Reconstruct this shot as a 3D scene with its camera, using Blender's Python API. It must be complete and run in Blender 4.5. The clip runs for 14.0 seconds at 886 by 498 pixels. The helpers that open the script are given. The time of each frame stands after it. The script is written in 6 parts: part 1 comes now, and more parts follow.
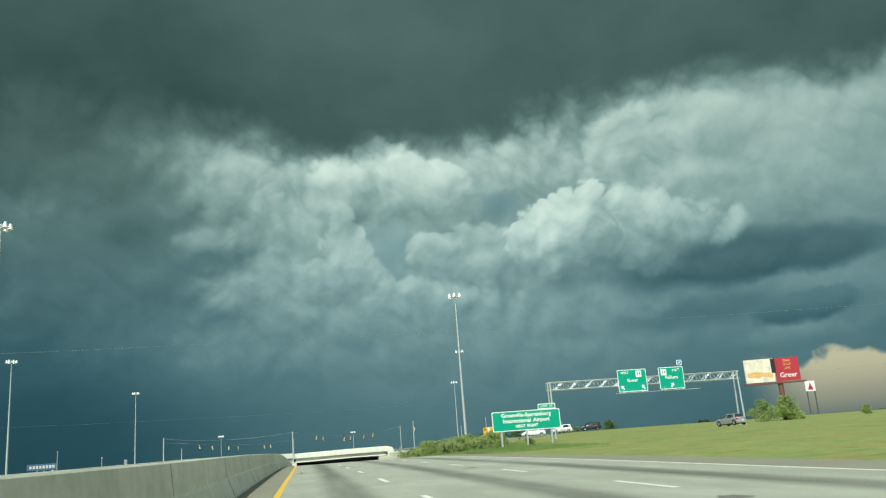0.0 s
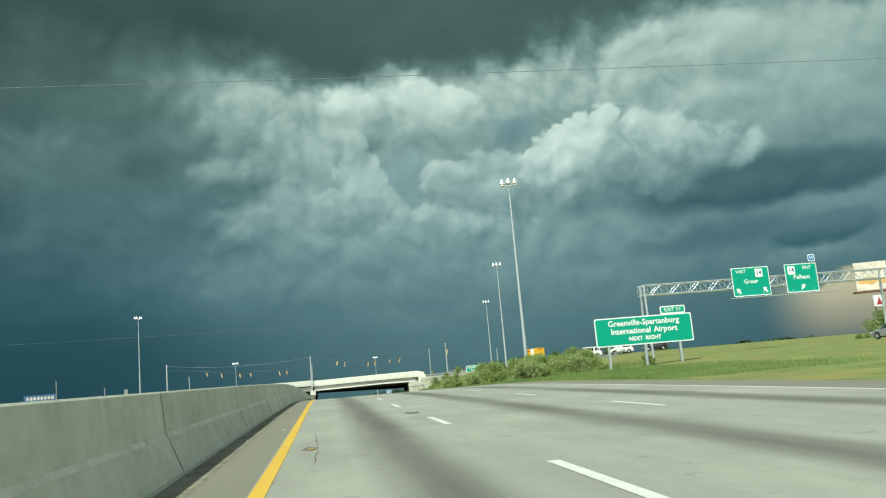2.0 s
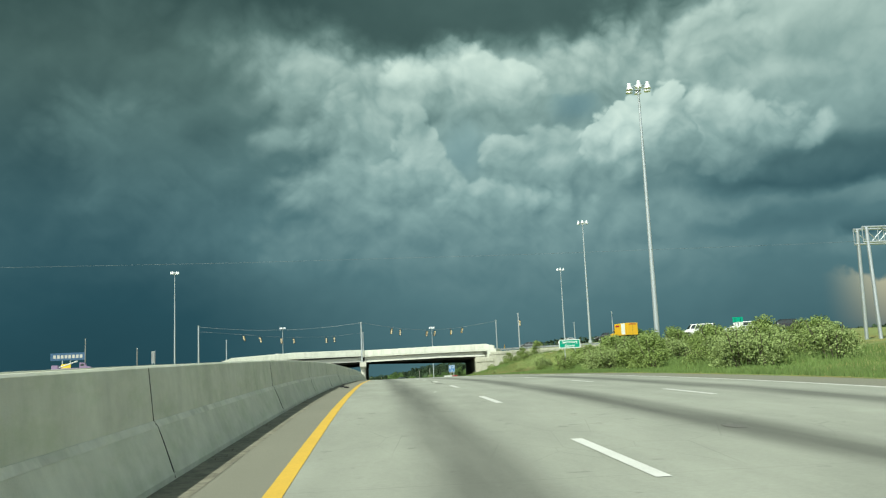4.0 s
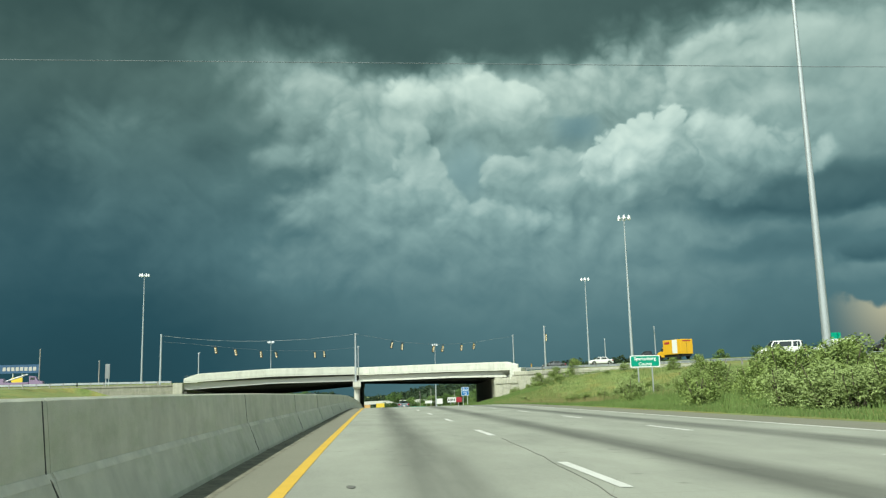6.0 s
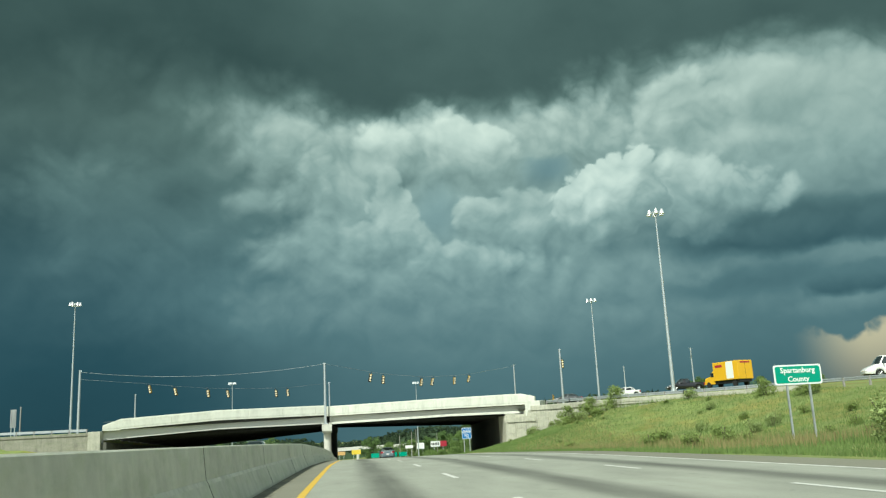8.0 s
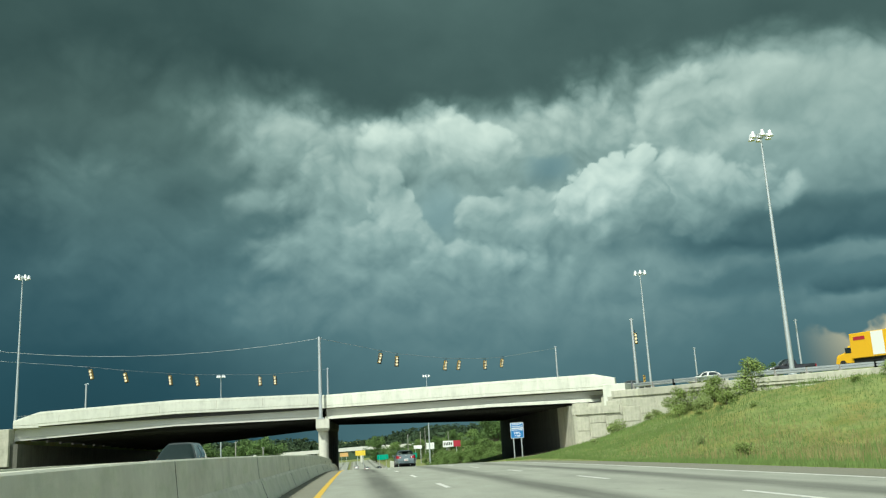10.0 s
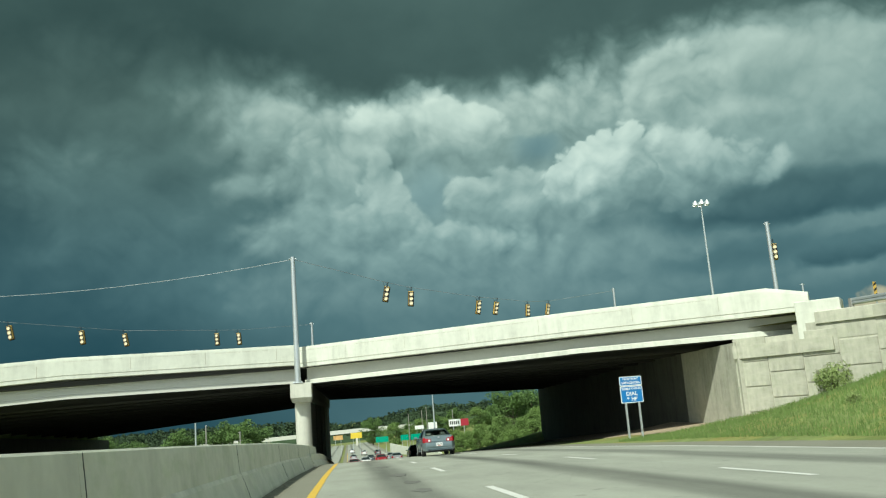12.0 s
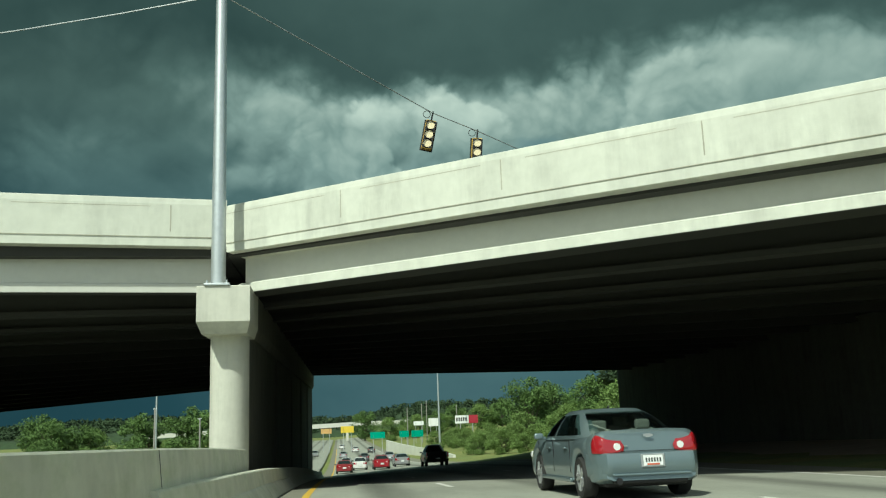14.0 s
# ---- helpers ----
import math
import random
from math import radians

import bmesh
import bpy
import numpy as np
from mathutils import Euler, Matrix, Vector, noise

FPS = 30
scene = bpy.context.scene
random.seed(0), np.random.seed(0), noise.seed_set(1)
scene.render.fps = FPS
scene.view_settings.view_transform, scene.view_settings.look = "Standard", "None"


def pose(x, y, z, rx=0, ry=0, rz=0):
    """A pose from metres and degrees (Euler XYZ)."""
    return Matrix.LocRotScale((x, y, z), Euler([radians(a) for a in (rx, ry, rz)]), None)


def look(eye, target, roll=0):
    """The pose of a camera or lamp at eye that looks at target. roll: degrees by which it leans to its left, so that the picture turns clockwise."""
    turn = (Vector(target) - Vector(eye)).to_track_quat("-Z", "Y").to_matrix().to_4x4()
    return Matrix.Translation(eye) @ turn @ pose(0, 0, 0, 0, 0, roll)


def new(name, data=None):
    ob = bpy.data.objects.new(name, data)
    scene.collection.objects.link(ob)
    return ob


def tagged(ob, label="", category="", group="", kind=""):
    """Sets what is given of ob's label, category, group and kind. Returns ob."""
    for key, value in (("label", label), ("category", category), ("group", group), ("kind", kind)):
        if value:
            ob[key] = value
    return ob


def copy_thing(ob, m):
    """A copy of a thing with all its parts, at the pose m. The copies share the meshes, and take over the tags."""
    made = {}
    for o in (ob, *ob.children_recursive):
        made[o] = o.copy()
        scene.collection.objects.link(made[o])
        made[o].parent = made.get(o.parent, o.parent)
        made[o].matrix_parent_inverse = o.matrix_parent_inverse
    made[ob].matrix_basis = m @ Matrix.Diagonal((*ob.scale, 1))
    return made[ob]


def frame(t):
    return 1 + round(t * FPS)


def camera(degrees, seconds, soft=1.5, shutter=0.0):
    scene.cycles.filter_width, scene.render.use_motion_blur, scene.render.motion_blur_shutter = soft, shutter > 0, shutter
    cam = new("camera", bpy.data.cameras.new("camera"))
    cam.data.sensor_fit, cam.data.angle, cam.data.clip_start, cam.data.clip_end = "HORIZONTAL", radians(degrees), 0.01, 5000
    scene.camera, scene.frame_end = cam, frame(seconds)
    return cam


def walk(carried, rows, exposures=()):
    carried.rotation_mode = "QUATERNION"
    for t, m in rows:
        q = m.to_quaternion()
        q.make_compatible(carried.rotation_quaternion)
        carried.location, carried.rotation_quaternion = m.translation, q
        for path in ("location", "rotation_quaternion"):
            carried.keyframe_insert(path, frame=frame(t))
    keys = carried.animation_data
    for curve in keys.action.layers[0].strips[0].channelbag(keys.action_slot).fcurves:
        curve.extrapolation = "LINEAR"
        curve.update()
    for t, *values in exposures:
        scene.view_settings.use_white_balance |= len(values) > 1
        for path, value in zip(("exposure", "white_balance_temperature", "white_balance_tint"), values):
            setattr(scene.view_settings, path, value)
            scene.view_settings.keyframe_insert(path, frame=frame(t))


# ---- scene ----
cam = camera(55.15, 14.0, 1.25)
# seconds, x, y, z, pitch up, roll, yaw to the left
PATH = [
    (0, -0.10, -0.00, 0.18, 14.19, -4.45, -10.02),
    (0.5, -0.09, 7.43, 0.40, 14.27, -4.72, -10.11),
    (1, -0.08, 14.89, 0.61, 14.23, -4.92, -10.34),
    (1.5, -0.08, 22.39, 0.79, 13.83, -5.08, -10.43),
    (2, -0.08, 29.93, 0.97, 9.42, -5.04, -8.59),
    (2.5, -0.08, 37.48, 1.16, 6.60, -3.80, -5.88),
    (5, 0.12, 74.93, 2.03, 8.92, -2.27, -4.82),
    (5.5, 0.14, 82.23, 2.10, 9.10, -2.01, -4.87),
    (6, 0.16, 89.43, 2.14, 9.24, -1.53, -4.74),
    (6.5, 0.18, 96.62, 2.16, 9.95, -1.53, -5.46),
    (7, 0.18, 103.81, 2.15, 10.86, -2.29, -5.93),
    (7.5, 0.15, 111.07, 2.07, 11.79, -3.09, -6.67),
    (8, 0.13, 118.39, 2.00, 11.99, -2.90, -6.69),
    (10.5, 0.02, 156.09, 1.77, 11.93, -3.11, -6.42),
    (11, -0.04, 163.91, 1.62, 11.58, -3.46, -6.48),
    (11.5, -0.08, 171.83, 1.39, 10.90, -4.20, -6.80),
    (12, -0.12, 179.92, 1.16, 10.66, -4.42, -7.12),
    (12.5, -0.14, 188.19, 1.04, 10.72, -4.23, -7.20),
    (13, -0.15, 196.49, 0.85, 10.81, -3.38, -7.13),
    (13.5, -0.14, 204.78, 0.57, 10.76, -2.83, -7.18),
    (14, -0.14, 213.09, 0.26, 10.55, -2.09, -7.29),
]
walk(cam, [(t, pose(x, y, z, 90 + pitch, 0, yaw) @ pose(0, 0, 0, 0, 0, roll)) for t, x, y, z, pitch, roll, yaw in PATH],
     ((0.0, 0.42, 6280, -4), (11.0, 0.42, 6280, -4), (12.5, 0.32, 6280, -6), (14.0, 0.16, 6280, -9)))

# ---------------------------------------------------------------- world and sun
SUN_EL, SUN_LEFT = 49.0, 36.0  # the sun stands behind the road's start, to its left


def nodes_of(tree):
    def add(kind, *ins, **props):
        n = tree.nodes.new(kind)
        if "operation" in props:
            n.operation = props["operation"]
        if "interpolation_type" in props:
            n.interpolation_type = props["interpolation_type"]
        if "vector_type" in props:
            n.vector_type = props["vector_type"]
        if "feature" in props:
            n.feature = props["feature"]
        if "gradient_type" in props:
            n.gradient_type = props["gradient_type"]
        if "data_type" in props:
            n.data_type = props["data_type"]
        if "sky_type" in props:
            n.sky_type = props["sky_type"]
        for i, v in enumerate(ins):
            if v is None:
                continue
            if isinstance(v, bpy.types.NodeSocket):
                tree.links.new(v, n.inputs[i])
            else:
                n.inputs[i].default_value = v
        return n
    return add


def srgb(r, g, b, a=1.0):
    return tuple((c / 255 / 12.92 if c / 255 <= 0.04045 else ((c / 255 + 0.055) / 1.055) ** 2.4) for c in (r, g, b)) + (a,)


def build_world():
    world = bpy.data.worlds.new("storm_sky")
    scene.world = world
    world.use_nodes = True
    tree = world.node_tree
    tree.nodes.clear()
    add = nodes_of(tree)

    def m(op, *ins):
        return add("ShaderNodeMath", *ins, operation=op).outputs[0]

    def smooth(v, lo, hi, a=0.0, b=1.0):
        n = add("ShaderNodeMapRange", v, lo, hi, a, b, interpolation_type="SMOOTHSTEP")
        return n.outputs[0]

    direction = add("ShaderNodeTexCoord").outputs["Generated"]
    sep = add("ShaderNodeSeparateXYZ", direction).outputs
    az = m("MULTIPLY", m("ARCTAN2", sep[0], sep[1]), 18 / math.pi)      # tens of degrees, to the right of the road
    el = m("MULTIPLY", m("ARCSINE", sep[2]), 18 / math.pi)
    flat = add("ShaderNodeCombineXYZ", az, el, 0.0).outputs[0]

    def noise3(vec, scale, detail, rough, offset=(0, 0, 0), stretch=(1, 1, 1), distortion=0.0):
        at = add("ShaderNodeMapping", vec, offset, (0, 0, 0), stretch).outputs[0]
        return add("ShaderNodeTexNoise", at, None, scale, detail, rough, 2.0, None, None, distortion)

    def warped(vec, scale, amount, offset):
        n = noise3(vec, scale, 4.0, 0.55, offset).outputs["Color"]
        off = add("ShaderNodeVectorMath", n, (0.5, 0.5, 0.5), operation="SUBTRACT").outputs[0]
        off = add("ShaderNodeVectorMath", off, (amount, amount, 0.0), operation="MULTIPLY").outputs[0]
        return add("ShaderNodeVectorMath", vec, off, operation="ADD").outputs[0]

    # heaped relief: rounded tops parted by sharp creases, at four sizes
    drift = warped(flat, 1.3, 0.22, (3.1, 7.7, 0.4))
    drift = warped(drift, 5.0, 0.05, (1.2, 4.4, 0.9))

    def heaps(vec):
        total = None
        for scale, gain, offset in ((1.7, 0.50, (0.3, 5.2, 0)), (4.0, 0.33, (7.1, 1.6, 0)), (8.8, 0.13, (2.8, 9.4, 0)), (19.0, 0.05, (5.5, 3.3, 0))):
            at = add("ShaderNodeMapping", vec, offset, (0, 0, 0), (1, 1.15, 1)).outputs[0]
            n = add("ShaderNodeTexNoise", at, None, scale, 0.0, 0.5)
            n.noise_dimensions = "2D"
            h = m("MULTIPLY", m("ABSOLUTE", m("SUBTRACT", n.outputs["Fac"], 0.5)), 2 * gain)
            total = h if total is None else m("ADD", total, h)
        return m("SUBTRACT", total, 0.24)

    heap = heaps(drift)
    toward = add("ShaderNodeVectorMath", drift, (-0.05, 0.085, 0.0), operation="ADD").outputs[0]
    relief = m("SUBTRACT", heap, heaps(toward))
    wisp = m("SUBTRACT", noise3(drift, 2.4, 7.0, 0.52, (4.1, 0.6, 0)).outputs["Fac"], 0.5)
    broad = noise3(flat, 0.8, 5.0, 0.5, (6.3, 2.2, 0), (0.8, 1.5, 1)).outputs["Fac"]
    fringe = m("ADD", m("MULTIPLY", heap, 0.95), m("MULTIPLY", wisp, 0.55))

    def blend_v(f, a, b):
        return add("ShaderNodeMix", f, None, a, b, data_type="FLOAT").outputs[0]

    base = m("ADD", smooth(el, 0.0, 0.9, 0.375, 0.465), smooth(el, 0.7, 1.8, 0.0, 0.06))
    base = m("SUBTRACT", base, m("MULTIPLY", smooth(az, 0.6, -1.4), 0.11))
    state = [m("ADD", base, m("MULTIPLY", m("SUBTRACT", broad, 0.5), 0.10)), m("MULTIPLY", el, 0.0)]

    def mass(bearing, height, rx, ry, turn, rim, foot, crown, gap=False):
        """One cloud over those before it: bearing, height and half sizes in degrees, softness of the rim, tone at foot and crown."""
        rag, puff = (0.75, 0.60) if rim < 0.45 else (0.40, 0.32)
        local = add("ShaderNodeMapping", drift, (bearing / 10, height / 10, 0), (0, 0, radians(turn)), (rx / 10, ry / 10, 1), vector_type="TEXTURE").outputs[0]
        reach = m("ADD", add("ShaderNodeTexGradient", local, gradient_type="SPHERICAL").outputs["Fac"], m("MULTIPLY", fringe, rag))
        inside = m("MULTIPLY", smooth(reach, 0.20, 0.20 + rim), smooth(m("SUBTRACT", reach, m("MULTIPLY", fringe, rag)), 0.0, 0.14))
        rise = m("ADD", add("ShaderNodeSeparateXYZ", local).outputs[1], m("MULTIPLY", fringe, puff))
        state[0] = blend_v(inside, state[0], smooth(rise, -0.7, 0.6, foot, crown))
        state[1] = blend_v(inside, state[1], 1.0 if gap else 0.0)

    mass(-20.5, 15.8, 12.7, 12.7, -2.8, 0.9, 0.31, 0.36)
    mass(-14.1, 13.0, 8.9, 8.9, -2.8, 0.9, 0.4, 0.46)
    mass(8.5, 18.8, 18.1, 7.3, -2.8, 0.8, 0.55, 0.62)
    mass(28.1, 18.8, 18.5, 8.1, -2.8, 0.8, 0.52, 0.6)
    mass(35.7, 18.0, 8.9, 7.3, -2.8, 0.8, 0.52, 0.6)
    mass(14.8, 8.5, 16.2, 4.2, -2.8, 0.9, 0.46, 0.5)
    mass(-3.6, 8.6, 16.2, 4.2, -2.8, 0.9, 0.43, 0.47)
    mass(26.8, 8.7, 12.7, 2.3, -2.8, 0.7, 0.37, 0.43)
    mass(21.6, 9.9, 4.2, 1.6, -2.8, 0.35, 0.43, 0.5)
    mass(32.3, 7.6, 4.6, 1.5, 5.2, 0.35, 0.34, 0.42)
    mass(32.0, 5.9, 5.8, 1.3, 2.2, 0.45, 0.44, 0.51)
    mass(6.3, 14.5, 3.7, 4.0, -2.8, 0.8, 0.49, 0.52, True)
    mass(14.1, 16.7, 3.3, 2.3, 7.2, 0.7, 0.44, 0.48, True)
    mass(-13.2, 22.6, 9.2, 2.7, -10.8, 0.8, 0.4, 0.45)
    mass(-7.3, 20.3, 6.9, 3.3, -12.8, 0.9, 0.46, 0.56)
    mass(-16.0, 15.6, 8.3, 4.2, 2.2, 0.5, 0.39, 0.48)
    mass(-10.9, 15.8, 4.2, 2.9, -2.8, 0.7, 0.36, 0.385)
    mass(-6.5, 15.7, 2.9, 1.3, 9.2, 0.5, 0.46, 0.54)
    mass(-14.0, 10.5, 10.0, 2.3, -2.8, 0.8, 0.37, 0.41)
    mass(32.9, 18.9, 7.7, 4.2, -2.8, 0.6, 0.55, 0.63)
    mass(28.6, 19.9, 6.5, 3.5, -2.8, 0.45, 0.55, 0.68)
    mass(23.3, 20.1, 5.0, 3.3, -2.8, 0.32, 0.56, 0.7)
    mass(16.5, 19.6, 6.2, 3.1, -2.8, 0.32, 0.55, 0.67)
    mass(-3.4, 20.4, 6.5, 2.9, -2.8, 0.65, 0.58, 0.73)
    mass(-0.3, 19.4, 5.8, 2.3, -2.8, 0.5, 0.55, 0.66)
    mass(5.3, 19.9, 5.4, 2.4, 2.2, 0.22, 0.63, 0.86)
    mass(9.1, 18.7, 3.5, 2.2, -2.8, 0.2, 0.58, 0.76)
    mass(-5.2, 18.5, 3.5, 2.3, -2.8, 0.6, 0.54, 0.63)
    mass(0.0, 16.3, 6.2, 4.0, -2.8, 0.42, 0.5, 0.62)
    mass(3.1, 15.0, 2.5, 2.9, 7.2, 0.14, 0.53, 0.66)
    mass(1.8, 11.1, 10.4, 2.8, -2.8, 0.6, 0.47, 0.54)
    mass(-2.0, 12.3, 7.3, 3.3, 5.2, 0.5, 0.49, 0.58)
    mass(3.0, 12.6, 4.6, 2.7, -2.8, 0.2, 0.5, 0.6)
    mass(15.1, 12.2, 9.6, 2.9, -2.8, 0.5, 0.44, 0.54)
    mass(11.3, 13.9, 5.4, 2.9, -2.8, 0.14, 0.51, 0.64)
    mass(9.2, 11.1, 7.7, 2.0, -2.8, 0.28, 0.48, 0.6)
    mass(31.7, 15.0, 10.0, 5.0, -2.8, 0.6, 0.43, 0.6)
    mass(25.6, 15.9, 9.6, 4.6, 3.2, 0.75, 0.46, 0.68)
    mass(29.2, 11.3, 15.4, 2.4, 1.2, 0.5, 0.3, 0.345)
    mass(22.5, 14.3, 8.9, 3.9, 1.2, 0.22, 0.42, 0.74)
    mass(18.4, 14.6, 5.8, 3.7, 15.2, 0.09, 0.46, 0.78)
    mass(31.8, 11.1, 11.5, 1.9, -0.5, 0.55, 0.30, 0.36)
    value, opened = state
    calm = m("MULTIPLY", smooth(el, 0.3, 1.2, 0.15, 1.0), smooth(az, -1.6, 0.2, 0.55, 1.0))
    calm = m("MULTIPLY", m("MULTIPLY", calm, smooth(az, 2.0, 3.0, 1.0, 0.5)), smooth(value, 0.34, 0.60, 0.4, 1.0))
    calm = m("MULTIPLY", calm, m("SUBTRACT", 1.0, m("MULTIPLY", opened, 0.7)))
    value = m("ADD", value, m("MULTIPLY", m("ADD", m("MULTIPLY", relief, 0.27), m("MULTIPLY", wisp, 0.07)), calm))
    value = m("ADD", value, m("MULTIPLY", m("MULTIPLY", smooth(az, -0.7, 0.2), smooth(el, 0.5, 1.1)), 0.05))
    value = m("SUBTRACT", value, m("MULTIPLY", smooth(az, -0.7, -1.6), 0.035))
    value = m("SUBTRACT", value, m("MULTIPLY", m("MULTIPLY", smooth(az, 1.9, 2.8), smooth(el, 1.7, 1.2)), 0.035))
    # the dark shelf overhead, with its ragged lower edge
    warp_sep = add("ShaderNodeSeparateXYZ", warped(flat, 1.0, 0.16, (3.1, 7.7, 0.4))).outputs
    edge = m("ADD", 2.10, m("MULTIPLY", smooth(warp_sep[0], 1.1, 2.6), 0.22))
    edge = m("SUBTRACT", edge, m("MULTIPLY", smooth(warp_sep[0], 2.9, 3.9), 0.14))
    edge = m("ADD", edge, m("MULTIPLY", smooth(warp_sep[0], 0.1, -0.5), 0.16))
    edge = m("SUBTRACT", edge, m("MULTIPLY", smooth(warp_sep[0], -0.9, -2.4), 0.16))
    ragged = m("ADD", m("MULTIPLY", heap, 0.20), m("MULTIPLY", wisp, 0.25))
    loose = smooth(warp_sep[0], -0.3, -1.2, 0.15, 0.45)
    rise = m("SUBTRACT", m("SUBTRACT", warp_sep[1], edge), ragged)
    shelf = smooth(m("DIVIDE", rise, loose), -0.85, 0.95)
    shelf_value = m("ADD", smooth(el, 2.1, 3.0, 0.31, 0.34), m("MULTIPLY", m("SUBTRACT", broad, 0.5), 0.14))
    shelf_value = m("ADD", shelf_value, m("MULTIPLY", wisp, 0.05))
    shelf_value = m("SUBTRACT", shelf_value, m("MULTIPLY", smooth(az, 0.2, -1.2), 0.045))
    ahead = smooth(m("ABSOLUTE", az), 5.0, 9.0, 1.0, 0.0)
    shelf = m("MULTIPLY", shelf, ahead)
    value = blend_v(shelf, value, shelf_value)

    def ramp(v, stops):
        n = add("ShaderNodeValToRGB", v)
        e = n.color_ramp.elements
        while len(e) < len(stops):
            e.new(0.5)
        for item, (at, rgb) in zip(e, stops):
            item.position, item.color = at, srgb(*rgb)
        return n.outputs[0]

    blue = ramp(value, ((0.12, (20, 46, 57)), (0.27, (42, 75, 88)), (0.42, (85, 115, 124)), (0.60, (138, 163, 166)), (0.80, (190, 207, 206)), (1.0, (225, 236, 230))))
    grey = ramp(value, ((0.12, (30, 49, 49)), (0.27, (57, 77, 77)), (0.42, (92, 114, 112)), (0.60, (140, 160, 157)), (0.80, (190, 204, 198)), (1.0, (225, 234, 225))))

    def blend(f, a, b):
        n = add("ShaderNodeMix", data_type="RGBA")
        for i, v in ((0, f), (6, a), (7, b)):
            if isinstance(v, bpy.types.NodeSocket):
                tree.links.new(v, n.inputs[i])
            else:
                n.inputs[i].default_value = v
        return n.outputs[2]

    colour = blend(m("MULTIPLY", m("MAXIMUM", smooth(el, 0.7, 2.2, 0.12, 1.0), shelf), m("SUBTRACT", 1.0, opened)), blue, grey)
    # the lit gap low on the right
    brim = m("ADD", el, m("MULTIPLY", fringe, 0.22))
    gap = m("MULTIPLY", smooth(az, 2.85, 3.3), m("MULTIPLY", smooth(brim, 0.50, 0.45), smooth(el, 0.0, 0.22)))
    gap = m("MULTIPLY", gap, smooth(az, 6.0, 4.6))
    colour = blend(m("MULTIPLY", gap, 0.85), colour, blend(smooth(el, 0.12, 0.48), srgb(140, 136, 122), srgb(203, 190, 160)))
    # behind, the open sky from which the sun shines
    clear = add("ShaderNodeTexSky", sky_type="NISHITA")
    clear.sun_disc = False
    clear.sun_elevation, clear.sun_rotation = radians(SUN_EL), radians(180 + SUN_LEFT)
    open_sky = add("ShaderNodeVectorMath", clear.outputs[0], None, None, 0.12, operation="SCALE").outputs[0]
    open_sky = blend(smooth(broad, 0.35, 0.6), open_sky, (0.85, 0.86, 0.86, 1))
    behind = smooth(m("ADD", sep[1], m("MULTIPLY", m("SUBTRACT", broad, 0.5), 0.5)), -0.1, -0.5)
    colour = blend(behind, colour, open_sky)
    bg = add("ShaderNodeBackground", colour, 0.80)
    out = add("ShaderNodeOutputWorld", bg.outputs[0])


build_world()
lamp = bpy.data.lights.new("sun", "SUN")
lamp.energy, lamp.angle, lamp.color = 4.0, radians(0.6), (1.0, 0.95, 0.86)
sun = new("sun", lamp)
sun.matrix_world = look((-40 * math.sin(radians(SUN_LEFT)), -40 * math.cos(radians(SUN_LEFT)), 40 * math.tan(radians(SUN_EL))), (0, 0, 0))

# ---------------------------------------------------------------- materials
def material(name, colour, rough=0.7, metal=0.0, vary=0.12, grain=6.0, broad=0.35, bump=0.0, bump_scale=40.0, per_piece=0.0, coat=0.0, stretch=(1, 1, 1)):
    """A surface with fine grain and broad stains, in metres of the object's own space."""
    mat = bpy.data.materials.new(name)
    mat.use_nodes = True
    tree = mat.node_tree
    tree.nodes.clear()
    add = nodes_of(tree)
    out = add("ShaderNodeOutputMaterial")
    sh = add("ShaderNodeBsdfPrincipled")
    tree.links.new(sh.outputs[0], out.inputs[0])
    sh.inputs["Roughness"].default_value, sh.inputs["Metallic"].default_value = rough, metal
    sh.inputs["Coat Weight"].default_value, sh.inputs["Coat Roughness"].default_value = coat, 0.06
    at = add("ShaderNodeMapping", add("ShaderNodeTexCoord").outputs["Object"], (0, 0, 0), (0, 0, 0), stretch).outputs[0]
    fine = add("ShaderNodeTexNoise", at, None, grain, 6.0, 0.6).outputs["Fac"]
    wide = add("ShaderNodeTexNoise", at, None, broad, 4.0, 0.6).outputs["Fac"]
    total = add("ShaderNodeMath", fine, wide, operation="ADD").outputs[0]
    if per_piece:
        rnd = add("ShaderNodeObjectInfo").outputs["Random"]
        total = add("ShaderNodeMath", total, add("ShaderNodeMath", rnd, per_piece / max(vary, 0.01), operation="MULTIPLY").outputs[0], operation="ADD").outputs[0]
        total = add("ShaderNodeMath", total, per_piece / max(vary, 0.01) / 2, operation="SUBTRACT").outputs[0]
    gain = add("ShaderNodeMath", add("ShaderNodeMath", total, 1.0, operation="SUBTRACT").outputs[0], 2 * vary, operation="MULTIPLY").outputs[0]
    gain = add("ShaderNodeMath", gain, 1.0, operation="ADD").outputs[0]
    tint = add("ShaderNodeVectorMath", tuple(colour[:3]), None, None, gain, operation="SCALE").outputs[0]
    tree.links.new(tint, sh.inputs["Base Color"])
    if bump:
        b = add("ShaderNodeTexNoise", at, None, bump_scale, 5.0, 0.6).outputs["Fac"]
        bn = add("ShaderNodeBump")
        bn.inputs["Strength"].default_value, bn.inputs["Distance"].default_value = bump, 0.02
        tree.links.new(b, bn.inputs["Height"])
        tree.links.new(bn.outputs[0], sh.inputs["Normal"])
    mat["shader"] = sh.name
    return mat


def principled(mat):
    return mat.node_tree.nodes[mat["shader"]]


